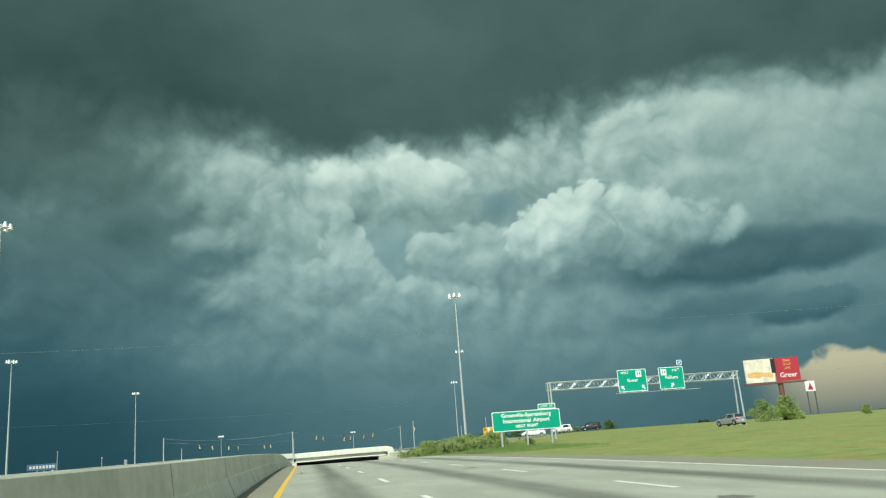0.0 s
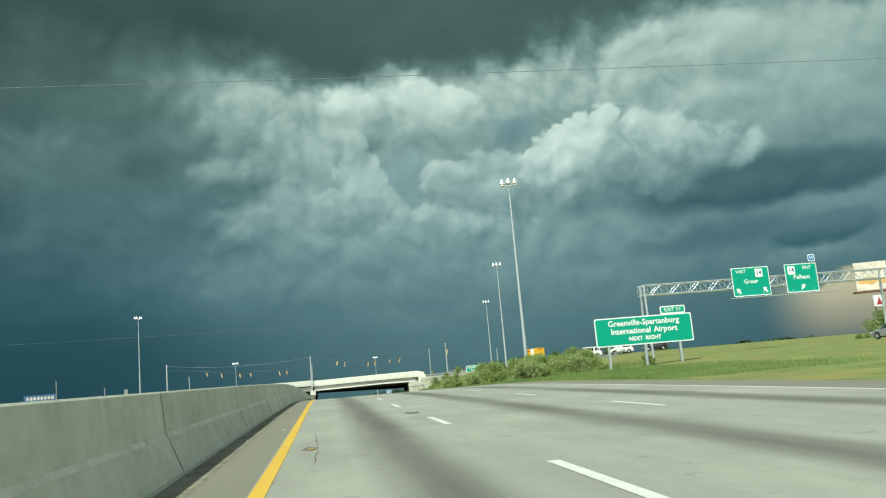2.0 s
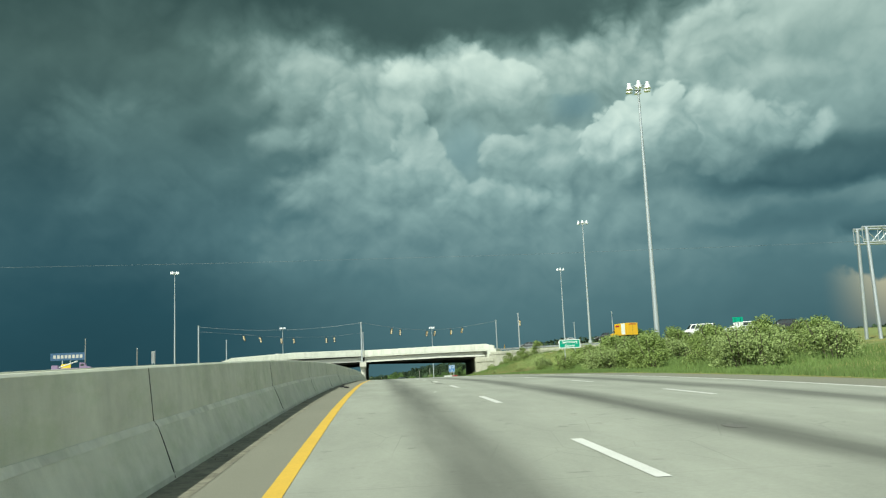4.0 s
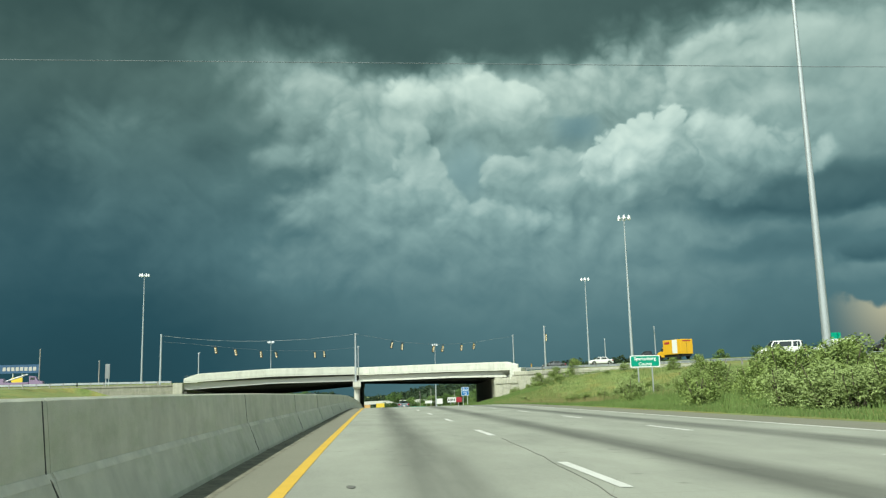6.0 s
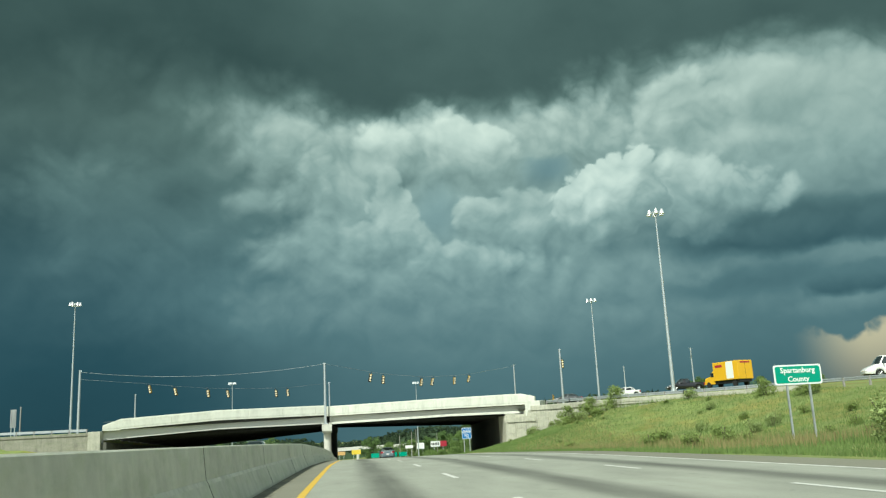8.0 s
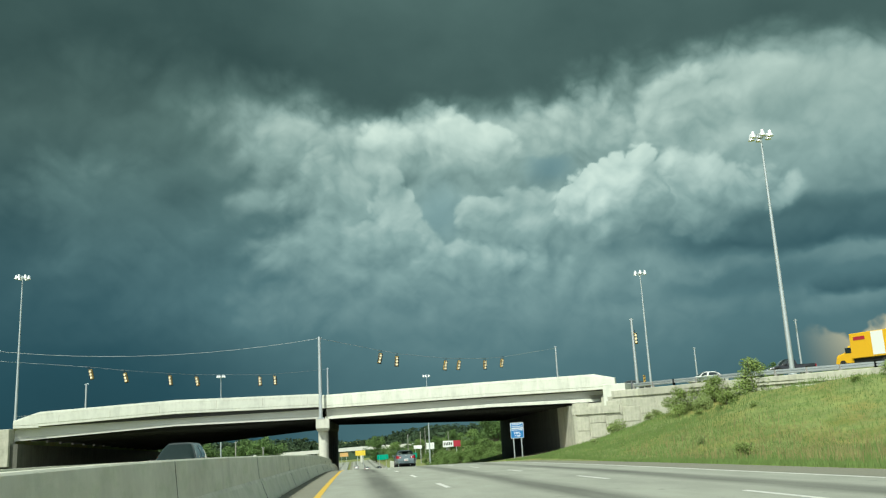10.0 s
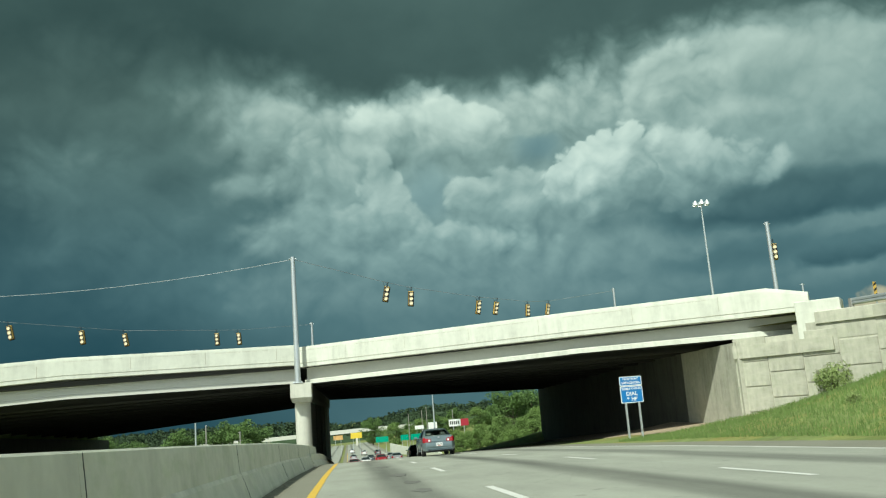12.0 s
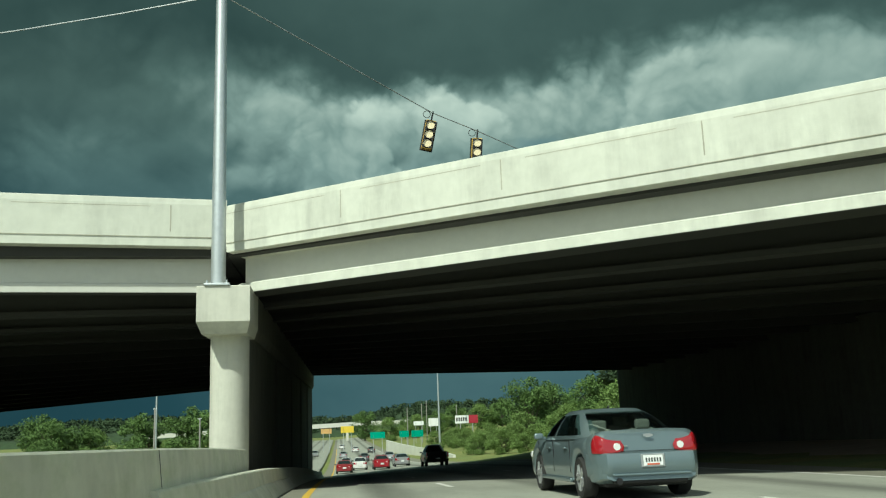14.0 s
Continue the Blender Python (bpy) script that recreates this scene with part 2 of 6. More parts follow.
def glass(name, colour, rough=0.03):
    mat = material(name, colour, rough, 0.0, 0.02, 1.0, 0.5, coat=0.6)
    principled(mat).inputs["Specular IOR Level"].default_value = 0.7
    return mat


def road_material(name, base):
    """Worn pavement: oil-darkened lane middles, patches, fine aggregate, sawn joints."""
    mat = material(name, base, 0.85, 0, 0.17, 22.0, 0.25, 0.35, 90.0)
    tree = mat.node_tree
    add = nodes_of(tree)
    p = principled(mat)
    tint = p.inputs["Base Color"].links[0].from_socket
    pos = add("ShaderNodeSeparateXYZ", add("ShaderNodeTexCoord").outputs["Object"]).outputs
    at = add("ShaderNodeCombineXYZ", pos[0], add("ShaderNodeMath", pos[1], 0.05, operation="MULTIPLY").outputs[0], 0.0).outputs[0]
    wob = add("ShaderNodeTexNoise", at, None, 1.3, 3.0, 0.6).outputs["Fac"]
    lane = add("ShaderNodeMath", add("ShaderNodeMath", pos[0], -LANE_X[0], operation="ADD").outputs[0], LANE_W, operation="DIVIDE").outputs[0]
    lane = add("ShaderNodeMath", lane, operation="FRACT").outputs[0]
    off = add("ShaderNodeMath", add("ShaderNodeMath", lane, 0.5, operation="SUBTRACT").outputs[0], operation="ABSOLUTE").outputs[0]
    streak = add("ShaderNodeMapRange", off, 0.03, 0.22, 1.0, 0.0, interpolation_type="SMOOTHSTEP").outputs[0]
    streak = add("ShaderNodeMath", streak, add("ShaderNodeMapRange", wob, 0.3, 0.65, 0.34, 0.62).outputs[0], operation="MULTIPLY").outputs[0]
    keep = add("ShaderNodeMath", 1.0, streak, operation="SUBTRACT").outputs[0]
    blotch = add("ShaderNodeTexNoise", add("ShaderNodeCombineXYZ", pos[0], add("ShaderNodeMath", pos[1], 0.25, operation="MULTIPLY").outputs[0], 0.0).outputs[0], None, 0.8, 5.0, 0.65).outputs["Fac"]
    keep = add("ShaderNodeMath", keep, add("ShaderNodeMapRange", blotch, 0.3, 0.7, 0.84, 1.12).outputs[0], operation="MULTIPLY").outputs[0]
    cells = add("ShaderNodeTexVoronoi", add("ShaderNodeMapping", add("ShaderNodeTexCoord").outputs["Object"], (0, 0, 0), (0, 0, 0), (0.22, 0.07, 1)).outputs[0], feature="DISTANCE_TO_EDGE")
    crack = add("ShaderNodeMapRange", cells.outputs["Distance"], 0.0, 0.004, 1.0, 0.0).outputs[0]
    some = add("ShaderNodeMapRange", add("ShaderNodeTexNoise", add("ShaderNodeTexCoord").outputs["Object"], None, 0.11, 2.0, 0.5).outputs["Fac"], 0.52, 0.62, 0.0, 0.30).outputs[0]
    crack = add("ShaderNodeMath", 1.0, add("ShaderNodeMath", crack, some, operation="MULTIPLY").outputs[0], operation="SUBTRACT").outputs[0]
    drops = add("ShaderNodeTexNoise", add("ShaderNodeTexCoord").outputs["Object"], None, 2.6, 3.0, 0.55).outputs["Fac"]
    crack = add("ShaderNodeMath", crack, add("ShaderNodeMapRange", drops, 0.66, 0.74, 1.0, 0.72).outputs[0], operation="MULTIPLY").outputs[0]
    keep = add("ShaderNodeMath", keep, crack, operation="MULTIPLY").outputs[0]
    seam = add("ShaderNodeMath", add("ShaderNodeMath", add("ShaderNodeMath", pos[1], 6.1, operation="DIVIDE").outputs[0], operation="FRACT").outputs[0], 0.004, operation="LESS_THAN").outputs[0]
    keep = add("ShaderNodeMath", keep, add("ShaderNodeMath", 1.0, add("ShaderNodeMath", seam, 0.12, operation="MULTIPLY").outputs[0], operation="SUBTRACT").outputs[0], operation="MULTIPLY").outputs[0]
    out = add("ShaderNodeVectorMath", tint, None, None, keep, operation="SCALE").outputs[0]
    tree.links.new(out, p.inputs["Base Color"])
    return mat


def weathered(mat, streaks=0.3, moss=0.0, axis_scale=3.0):
    """Runs dark drip streaks and green growth over a concrete surface."""
    tree = mat.node_tree
    add = nodes_of(tree)
    p = principled(mat)
    tint = p.inputs["Base Color"].links[0].from_socket
    here = add("ShaderNodeTexCoord").outputs["Object"]
    runs = add("ShaderNodeTexNoise", add("ShaderNodeMapping", here, (0, 0, 0), (0, 0, 0), (axis_scale, axis_scale, 0.3)).outputs[0], None, 1.0, 6.0, 0.65).outputs["Fac"]
    where = add("ShaderNodeTexNoise", add("ShaderNodeMapping", here, (3, 7, 1), (0, 0, 0), (0.4, 0.4, 1.2)).outputs[0], None, 1.0, 4.0, 0.6).outputs["Fac"]
    amount = add("ShaderNodeMath", add("ShaderNodeMapRange", runs, 0.44, 0.66, 0.0, streaks).outputs[0], add("ShaderNodeMapRange", where, 0.36, 0.62, 0.3, 1.0).outputs[0], operation="MULTIPLY").outputs[0]
    keep = add("ShaderNodeMath", 1.0, amount, operation="SUBTRACT").outputs[0]
    tint = add("ShaderNodeVectorMath", tint, None, None, keep, operation="SCALE").outputs[0]
    if moss:
        spots = add("ShaderNodeTexNoise", add("ShaderNodeMapping", here, (9, 2, 4), (0, 0, 0), (0.9, 0.9, 2.2)).outputs[0], None, 1.3, 7.0, 0.7).outputs["Fac"]
        green = add("ShaderNodeVectorMath", tint, (0.62, 0.74, 0.52), operation="MULTIPLY").outputs[0]
        mix = add("ShaderNodeMix", data_type="RGBA")
        tree.links.new(add("ShaderNodeMapRange", spots, 0.47, 0.66, 0.0, moss).outputs[0], mix.inputs[0])
        tree.links.new(tint, mix.inputs[6])
        tree.links.new(green, mix.inputs[7])
        tint = mix.outputs[2]
    tree.links.new(tint, p.inputs["Base Color"])
    return mat


def mottled(mat):
    """Breaks a grass surface up with dry brown and rank dark patches."""
    tree = mat.node_tree
    add = nodes_of(tree)
    p = principled(mat)
    tint = p.inputs["Base Color"].links[0].from_socket
    here = add("ShaderNodeTexCoord").outputs["Object"]
    for offset, scale, lo, hi, gain in (((4, 1, 0), 0.28, 0.46, 0.60, (1.22, 0.92, 0.85)), ((8, 3, 0), 0.55, 0.52, 0.64, (0.66, 0.80, 0.60)), ((1, 9, 0), 2.2, 0.50, 0.70, (1.25, 1.12, 1.0))):
        spots = add("ShaderNodeTexNoise", add("ShaderNodeMapping", here, offset).outputs[0], None, scale, 6.0, 0.62).outputs["Fac"]
        mix = add("ShaderNodeMix", data_type="RGBA")
        tree.links.new(add("ShaderNodeMapRange", spots, lo, hi, 0.0, 0.9).outputs[0], mix.inputs[0])
        tree.links.new(tint, mix.inputs[6])
        tree.links.new(add("ShaderNodeVectorMath", tint, gain, operation="MULTIPLY").outputs[0], mix.inputs[7])
        tint = mix.outputs[2]
    tree.links.new(tint, p.inputs["Base Color"])
    return mat


def clear_glass(name, tint):
    """See-through tinted glass with a glossy skin."""
    mat = bpy.data.materials.new(name)
    mat.use_nodes = True
    tree = mat.node_tree
    tree.nodes.clear()
    add = nodes_of(tree)
    clear = add("ShaderNodeBsdfTransparent", (*tint, 1)).outputs[0]
    gloss = add("ShaderNodeBsdfGlossy", (0.9, 0.95, 0.95, 1), 0.03).outputs[0]
    shine = add("ShaderNodeMath", add("ShaderNodeFresnel", 1.5).outputs[0], 0.10, operation="ADD").outputs[0]
    both = add("ShaderNodeMixShader", shine, clear, gloss)
    add("ShaderNodeOutputMaterial", both.outputs[0])
    return mat


LANE_X, LANE_W, EDGE_X = (2.72, 6.35), 3.63, 10.05
M = dict(
    pavement=road_material("worn_concrete_pavement", (0.305, 0.315, 0.265)),
    shoulder=material("shoulder_asphalt", (0.20, 0.196, 0.152), 0.9, 0, 0.15, 30, 0.3, 0.3, 90),
    gutter=material("dirty_gutter", (0.19, 0.18, 0.135), 0.95, 0, 0.75, 9, 1.6, 0.4, 60),
    yellow=material("yellow_road_paint", (0.62, 0.40, 0.055), 0.7, 0, 0.18, 30, 1.2),
    white=material("white_road_paint", (0.62, 0.62, 0.58), 0.7, 0, 0.2, 30, 1.5),
    stain=material("tar_stain", (0.13, 0.13, 0.115), 0.95, 0, 0.4, 14, 2),
    brown_patch=material("worn_yellow_patch", (0.30, 0.22, 0.08), 0.95, 0, 0.5, 12, 2),
    barrier=weathered(material("cast_concrete_barrier", (0.61, 0.61, 0.51), 0.9, 0, 0.15, 4.0, 0.5, 0.35, 60, per_piece=0.06), 0.16, 0.35, 1.4),
    bridge=weathered(material("pale_bridge_concrete", (0.63, 0.64, 0.56), 0.85, 0, 0.12, 4, 0.4, 0.2, 50), 0.22, 0.0, 1.6),
    pier=weathered(material("pier_concrete", (0.55, 0.545, 0.475), 0.88, 0, 0.12, 5, 0.6, 0.25, 60), 0.22, 0.0, 2.5),
    girder=material("grey_painted_girder", (0.55, 0.55, 0.50), 0.7, 0, 0.08, 5, 0.5),
    # near-black tone that puts the bridge's underside shade into the colour
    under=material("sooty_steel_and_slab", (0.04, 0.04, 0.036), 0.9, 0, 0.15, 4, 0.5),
    abutment=weathered(material("stained_panel_concrete", (0.47, 0.46, 0.38), 0.9, 0, 0.20, 4, 0.6, 0.3, 50, per_piece=0.07), 0.35, 0.25, 2.0),
    # darkened copy of the concrete, for faces in the bridge's shade
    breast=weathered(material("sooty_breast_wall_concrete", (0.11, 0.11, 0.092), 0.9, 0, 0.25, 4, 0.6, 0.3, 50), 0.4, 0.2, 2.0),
    seam=material("dark_seam", (0.05, 0.05, 0.045), 0.95),
    rust=material("rust_stain", (0.44, 0.42, 0.35), 0.95, 0, 0.3, 12, 2),
    galvanised=material("galvanised_steel", (0.55, 0.58, 0.60), 0.45, 0.7, 0.12, 8, 1),
    mast=material("weathered_mast_steel", (0.48, 0.52, 0.54), 0.5, 0.5, 0.10, 5, 0.5),
    wood=material("weathered_wood_pole", (0.30, 0.29, 0.27), 0.9, 0, 0.2, 20, 1, stretch=(1, 1, 0.1)),
    lampglass=material("bright_lamp_housing", (0.80, 0.82, 0.84), 0.25, 0.3, 0.05),
    sign_green=material("green_sign_sheeting", (0.0, 0.30, 0.19), 0.5, 0, 0.05, 8, 1, coat=0.2),
    sign_blue=material("blue_sign_sheeting", (0.01, 0.16, 0.46), 0.5, 0, 0.05, 8, 1),
    sign_white=material("white_sign_sheeting", (0.80, 0.82, 0.80), 0.5, 0, 0.05, 8, 1),
    faint_cable=material("dark_weathered_wire", (0.16, 0.19, 0.20), 0.9, 0.0, 0.1),
    cable=material("span_wire", (0.45, 0.47, 0.48), 0.5, 0.5, 0.1),
    signal=material("yellow_signal_housing", (0.72, 0.46, 0.10), 0.5, 0, 0.1, 10, 2),
    black=material("black_rubber_and_plastic", (0.012, 0.012, 0.013), 0.6, 0, 0.2, 10, 2),
    # cream base colour paints the sun's glint on the lenses
    lens=material("pale_amber_signal_lens", (0.92, 0.78, 0.50), 0.3, 0, 0.05, 8, 2, coat=0.5),
    tyre=material("tyre_rubber", (0.018, 0.018, 0.018), 0.8, 0, 0.2, 20, 2),
    alloy=material("silver_alloy_wheel", (0.55, 0.56, 0.57), 0.35, 0.8, 0.05),
    chrome=material("chrome_trim", (0.75, 0.76, 0.77), 0.15, 1.0, 0.03),
    glass=glass("tinted_car_glass", (0.018, 0.026, 0.026)),
    clear_glass=clear_glass("car_window_glass", (0.68, 0.78, 0.74)),
    seat_cloth=material("grey_seat_cloth", (0.24, 0.24, 0.22), 0.9, 0, 0.1, 30, 2),
    red_lens=glass("red_tail_lens", (0.30, 0.008, 0.014), 0.12),
    clear_lens=glass("clear_lens", (0.75, 0.75, 0.74), 0.12),
    paint_blue=material("grey_blue_metallic_paint", (0.165, 0.22, 0.235), 0.35, 0.45, 0.04, 60, 0.6, coat=0.8),
    paint_red=material("bright_red_paint", (0.33, 0.018, 0.03), 0.35, 0.1, 0.05, 30, 0.6, coat=0.8),
    paint_maroon=material("faded_red_paint", (0.26, 0.03, 0.035), 0.4, 0.1, 0.06, 30, 0.6, coat=0.5),
    paint_black=material("black_paint", (0.012, 0.012, 0.014), 0.3, 0.1, 0.05, 30, 0.6, coat=0.8),
    paint_white=material("white_paint", (0.72, 0.72, 0.70), 0.35, 0.0, 0.04, 30, 0.6, coat=0.6),
    paint_silver=material("silver_paint", (0.42, 0.43, 0.44), 0.35, 0.6, 0.04, 30, 0.6, coat=0.6),
    paint_grey=material("dark_grey_paint", (0.09, 0.095, 0.10), 0.35, 0.4, 0.04, 30, 0.6, coat=0.6),
    truck_yellow=material("yellow_truck_panel", (0.75, 0.42, 0.02), 0.45, 0, 0.05, 5, 0.6),
    grass=mottled(material("mown_grass", (0.17, 0.212, 0.064), 0.95, 0, 0.42, 3.0, 0.35, 0.8, 14)),
    blade=material("grass_blades", (0.125, 0.19, 0.048), 0.8, 0, 0.4, 2, 0.2),
    seed=material("dry_seed_heads", (0.23, 0.205, 0.085), 0.9, 0, 0.3, 2, 0.2),
    leaf=material("bush_leaves", (0.20, 0.27, 0.07), 0.7, 0, 0.5, 3, 0.4),
    leaf_pale=material("pale_bush_leaves", (0.25, 0.32, 0.11), 0.75, 0, 0.4, 3, 0.4),
    leaf_mid=material("young_tree_leaves", (0.12, 0.19, 0.045), 0.7, 0, 0.5, 2, 0.3),
    leaf_dark=material("tree_leaves", (0.085, 0.15, 0.035), 0.75, 0, 0.5, 2, 0.2),
    bark=material("bark", (0.10, 0.08, 0.06), 0.95, 0, 0.3, 10, 2),
    wood_far=material("far_woods", (0.03, 0.055, 0.022), 0.95, 0, 0.5, 0.4, 0.05),
    # wing wall concrete in a darker tone than the abutment panels
    darker_wall=weathered(material("aged_wing_wall_concrete", (0.27, 0.265, 0.215), 0.9, 0, 0.25, 4, 0.6, 0.3, 50), 0.4, 0.4, 2.0),
    scuffed=weathered(material("scuffed_concrete", (0.69, 0.68, 0.58), 0.9, 0, 0.2, 5, 0.7), 0.3, 0.3, 2.0),
    soil=material("dry_pale_soil", (0.36, 0.29, 0.20), 0.95, 0, 0.3, 5, 0.8, 0.4, 30),
    plate_red=material("plate_red", (0.55, 0.12, 0.06), 0.5),
    bill_red=material("billboard_red", (0.36, 0.02, 0.04), 0.6, 0, 0.1, 3, 0.5),
    bill_tan=material("billboard_tan", (0.62, 0.38, 0.14), 0.6, 0, 0.3, 2.5, 0.8),
    bill_photo=material("billboard_photo", (0.66, 0.60, 0.50), 0.6, 0, 0.5, 1.2, 0.5),
    bill_blue=material("billboard_blue", (0.04, 0.10, 0.20), 0.6),
    bill_yellow=material("billboard_yellow", (0.75, 0.55, 0.05), 0.6),
    brown_steel=material("brown_steel", (0.16, 0.07, 0.05), 0.7, 0.2, 0.15),
    building=material("pale_building_wall", (0.5, 0.48, 0.44), 0.9, 0, 0.1, 2, 0.3),
)


# ---------------------------------------------------------------- mesh helpers
def part(name, bm, mat, parent=None, label="", smooth=False, recalc=True):
    """One bmesh as one mesh object, under a thing or a part; its material is one or a list."""
    if recalc:
        bmesh.ops.recalc_face_normals(bm, faces=bm.faces)
    me = bpy.data.meshes.new(name)
    bm.to_mesh(me)
    bm.free()
    for one in (mat if isinstance(mat, (list, tuple)) else [mat]):
        me.materials.append(one)
    if smooth:
        me.shade_smooth()
        me.set_sharp_from_angle(angle=radians(38))
    ob = new(name, me)
    ob.parent = parent
    if label:
        tagged(ob, label)
    return ob


def thing(name, m=None, label="", category="", group="", kind=""):
    ob = new(name)
    if m is not None:
        ob.matrix_basis = m
    return tagged(ob, label, category, group, kind)


def box(bm, cx, cy, cz, sx, sy, sz, bevel=0.0, turn=None):
    """A box by its middle and whole sizes, its edges rounded by a bevel."""
    made = bmesh.ops.create_cube(bm, size=1.0)["verts"]
    for v in made:
        v.co = Vector((v.co.x * sx, v.co.y * sy, v.co.z * sz))
    if bevel:
        edges = list({e for v in made for e in v.link_edges})
        res = bmesh.ops.bevel(bm, geom=edges, offset=bevel, segments=2, affect="EDGES", profile=0.5)
        made = list({v for f in res["faces"] for v in f.verts} | {v for v in made if v.is_valid})
    for v in made:
        v.co = (turn @ v.co if turn else v.co) + Vector((cx, cy, cz))
    return made


def rod(bm, a, b, r0, r1=None, sides=10, caps=True):
    """A round bar from a to b, tapering from r0 to r1."""
    a, b = Vector(a), Vector(b)
    r1 = r0 if r1 is None else r1
    turn = (b - a).to_track_quat("Z", "Y").to_matrix()
    rings = []
    for at, r in ((a, r0), (b, r1)):
        rings.append([bm.verts.new(at + turn @ Vector((r * math.cos(2 * math.pi * i / sides), r * math.sin(2 * math.pi * i / sides), 0))) for i in range(sides)])
    for i in range(sides):
        bm.faces.new((rings[0][i], rings[0][(i + 1) % sides], rings[1][(i + 1) % sides], rings[1][i]))
    if caps:
        bm.faces.new(rings[0][::-1])
        bm.faces.new(rings[1])


def loft(bm, rings, close=True, cap=True):
    """Skins rows of points into one surface."""
    rows = [[bm.verts.new(p) for p in ring] for ring in rings]
    n = len(rows[0])
    for a, b in zip(rows, rows[1:]):
        for i in range(n if close else n - 1):
            bm.faces.new((a[i], a[(i + 1) % n], b[(i + 1) % n], b[i]))
    if cap and close:
        bm.faces.new(rows[0][::-1])
        bm.faces.new(rows[-1])
    return rows


def sheet(bm, corners, thick, normal):
    """A flat plate with the given outline and thickness."""
    n = Vector(normal).normalized() * thick
    front = [bm.verts.new(Vector(c)) for c in corners]
    back = [bm.verts.new(Vector(c) - n) for c in corners]
    bm.faces.new(front)
    bm.faces.new(back[::-1])
    for i in range(len(front)):
        j = (i + 1) % len(front)
        bm.faces.new((front[j], front[i], back[i], back[j]))


def lettering(name, text, size, mat, parent, at, label="", align="CENTER", squeeze=1.0, bold=0.0):
    """Raised letters in the plane that faces -y of the parent; every word is a piece of its own."""
    if " " in text:
        pieces = [lettering(name, w, size, mat, parent, at, label, "LEFT", squeeze, bold) for w in text.split()]
        spans = [max(v.co.x for v in o.data.vertices) * squeeze for o in pieces]
        left = at[0] - (sum(spans) + 0.42 * size * (len(spans) - 1)) / 2
        for o, w in zip(pieces, spans):
            o.matrix_basis = pose(left, at[1], at[2], 90, 0, 0) @ Matrix.Diagonal((squeeze, 1, 1, 1))
            left += w + 0.42 * size
        return pieces
    cu = bpy.data.curves.new(name, "FONT")
    cu.body, cu.size, cu.align_x, cu.align_y, cu.extrude, cu.offset = text, size, align, "CENTER", 0.004, bold
    cu.resolution_u = 2
    tmp = bpy.data.objects.new(name, cu)
    scene.collection.objects.link(tmp)
    bpy.context.view_layer.update()
    me = bpy.data.meshes.new_from_object(tmp.evaluated_get(bpy.context.evaluated_depsgraph_get()))
    bpy.data.objects.remove(tmp)
    me.materials.clear()
    me.materials.append(mat)
    ob = new(name, me)
    ob.parent = parent
    ob.matrix_basis = pose(*at, 90, 0, 0) @ Matrix.Diagonal((squeeze, 1, 1, 1))
    return tagged(ob, label)


# ---------------------------------------------------------------- the lie of the land
def steps(v, table):
    """A smooth curve through the table's (place, height) pairs."""
    if v <= table[0][0]:
        return table[0][1]
    if v >= table[-1][0]:
        return table[-1][1]
    k = max(i for i in range(len(table)) if table[i][0] <= v)
    (x0, y0), (x1, y1) = table[k], table[k + 1]

    def slope(i):
        a, b = table[max(i - 1, 0)], table[min(i + 1, len(table) - 1)]
        return (b[1] - a[1]) / (b[0] - a[0])
    h, u = x1 - x0, (v - x0) / (x1 - x0)
    return ((2 * u**3 - 3 * u**2 + 1) * y0 + (u**3 - 2 * u**2 + u) * h * slope(k) + (-2 * u**3 + 3 * u**2) * y1 + (u**3 - u**2) * h * slope(k + 1))


ROAD = [(-60, -1.9), (0, -0.87), (37, 0.11), (75, 0.95), (97, 1.09), (118, 0.98), (156, 0.66), (172, 0.35), (188, -0.02), (205, -0.48), (213, -0.76), (235, -1.6),
        (268, -3.2), (295, -4.9), (340, -7.2), (400, -9.2), (500, -11.3), (700, -14.5), (1000, -17), (2500, -18)]
RAMP_EDGE = [(-60, 11.6), (0, 12.6), (30, 15), (60, 22), (90, 30), (116, 36), (140, 40), (165, 42), (182, 39.5), (198, 31), (206, 25.5), (215, 22.0), (235, 21), (2500, 21)]
RAMP_Z = [(-60, -1.9), (0, -0.87), (30, 0.0), (56, 0.55), (72, 1.1), (103, 2.1), (140, 3.1), (165, 3.6), (198, 3.8), (215, 3.9), (235, 4.2), (260, 4.4)]
LEFT_EDGE_X = -17.0


def road_z(y):
    return steps(y, ROAD)


def ease(v, lo, hi):
    u = min(max((v - lo) / (hi - lo), 0), 1)
    return u * u * (3 - 2 * u)


def bank(x, y):
    """The road leans to its left as it bends beyond the bridge."""
    return 0.065 * ease(y, 222, 290) * (min(max(x, -2.5), 11.9) - 11.9)


WALL_X = [(195, 33.0), (198, 31.0), (206, 25.6), (213.6, 22.2), (217.6, 19.6), (218.5, 19.3), (282, 23.9)]
WALL_FOOT = [(195, 3.6), (203, 3.4), (210, 2.4), (214, 1.1), (217.6, 0.1), (222, -0.5)]


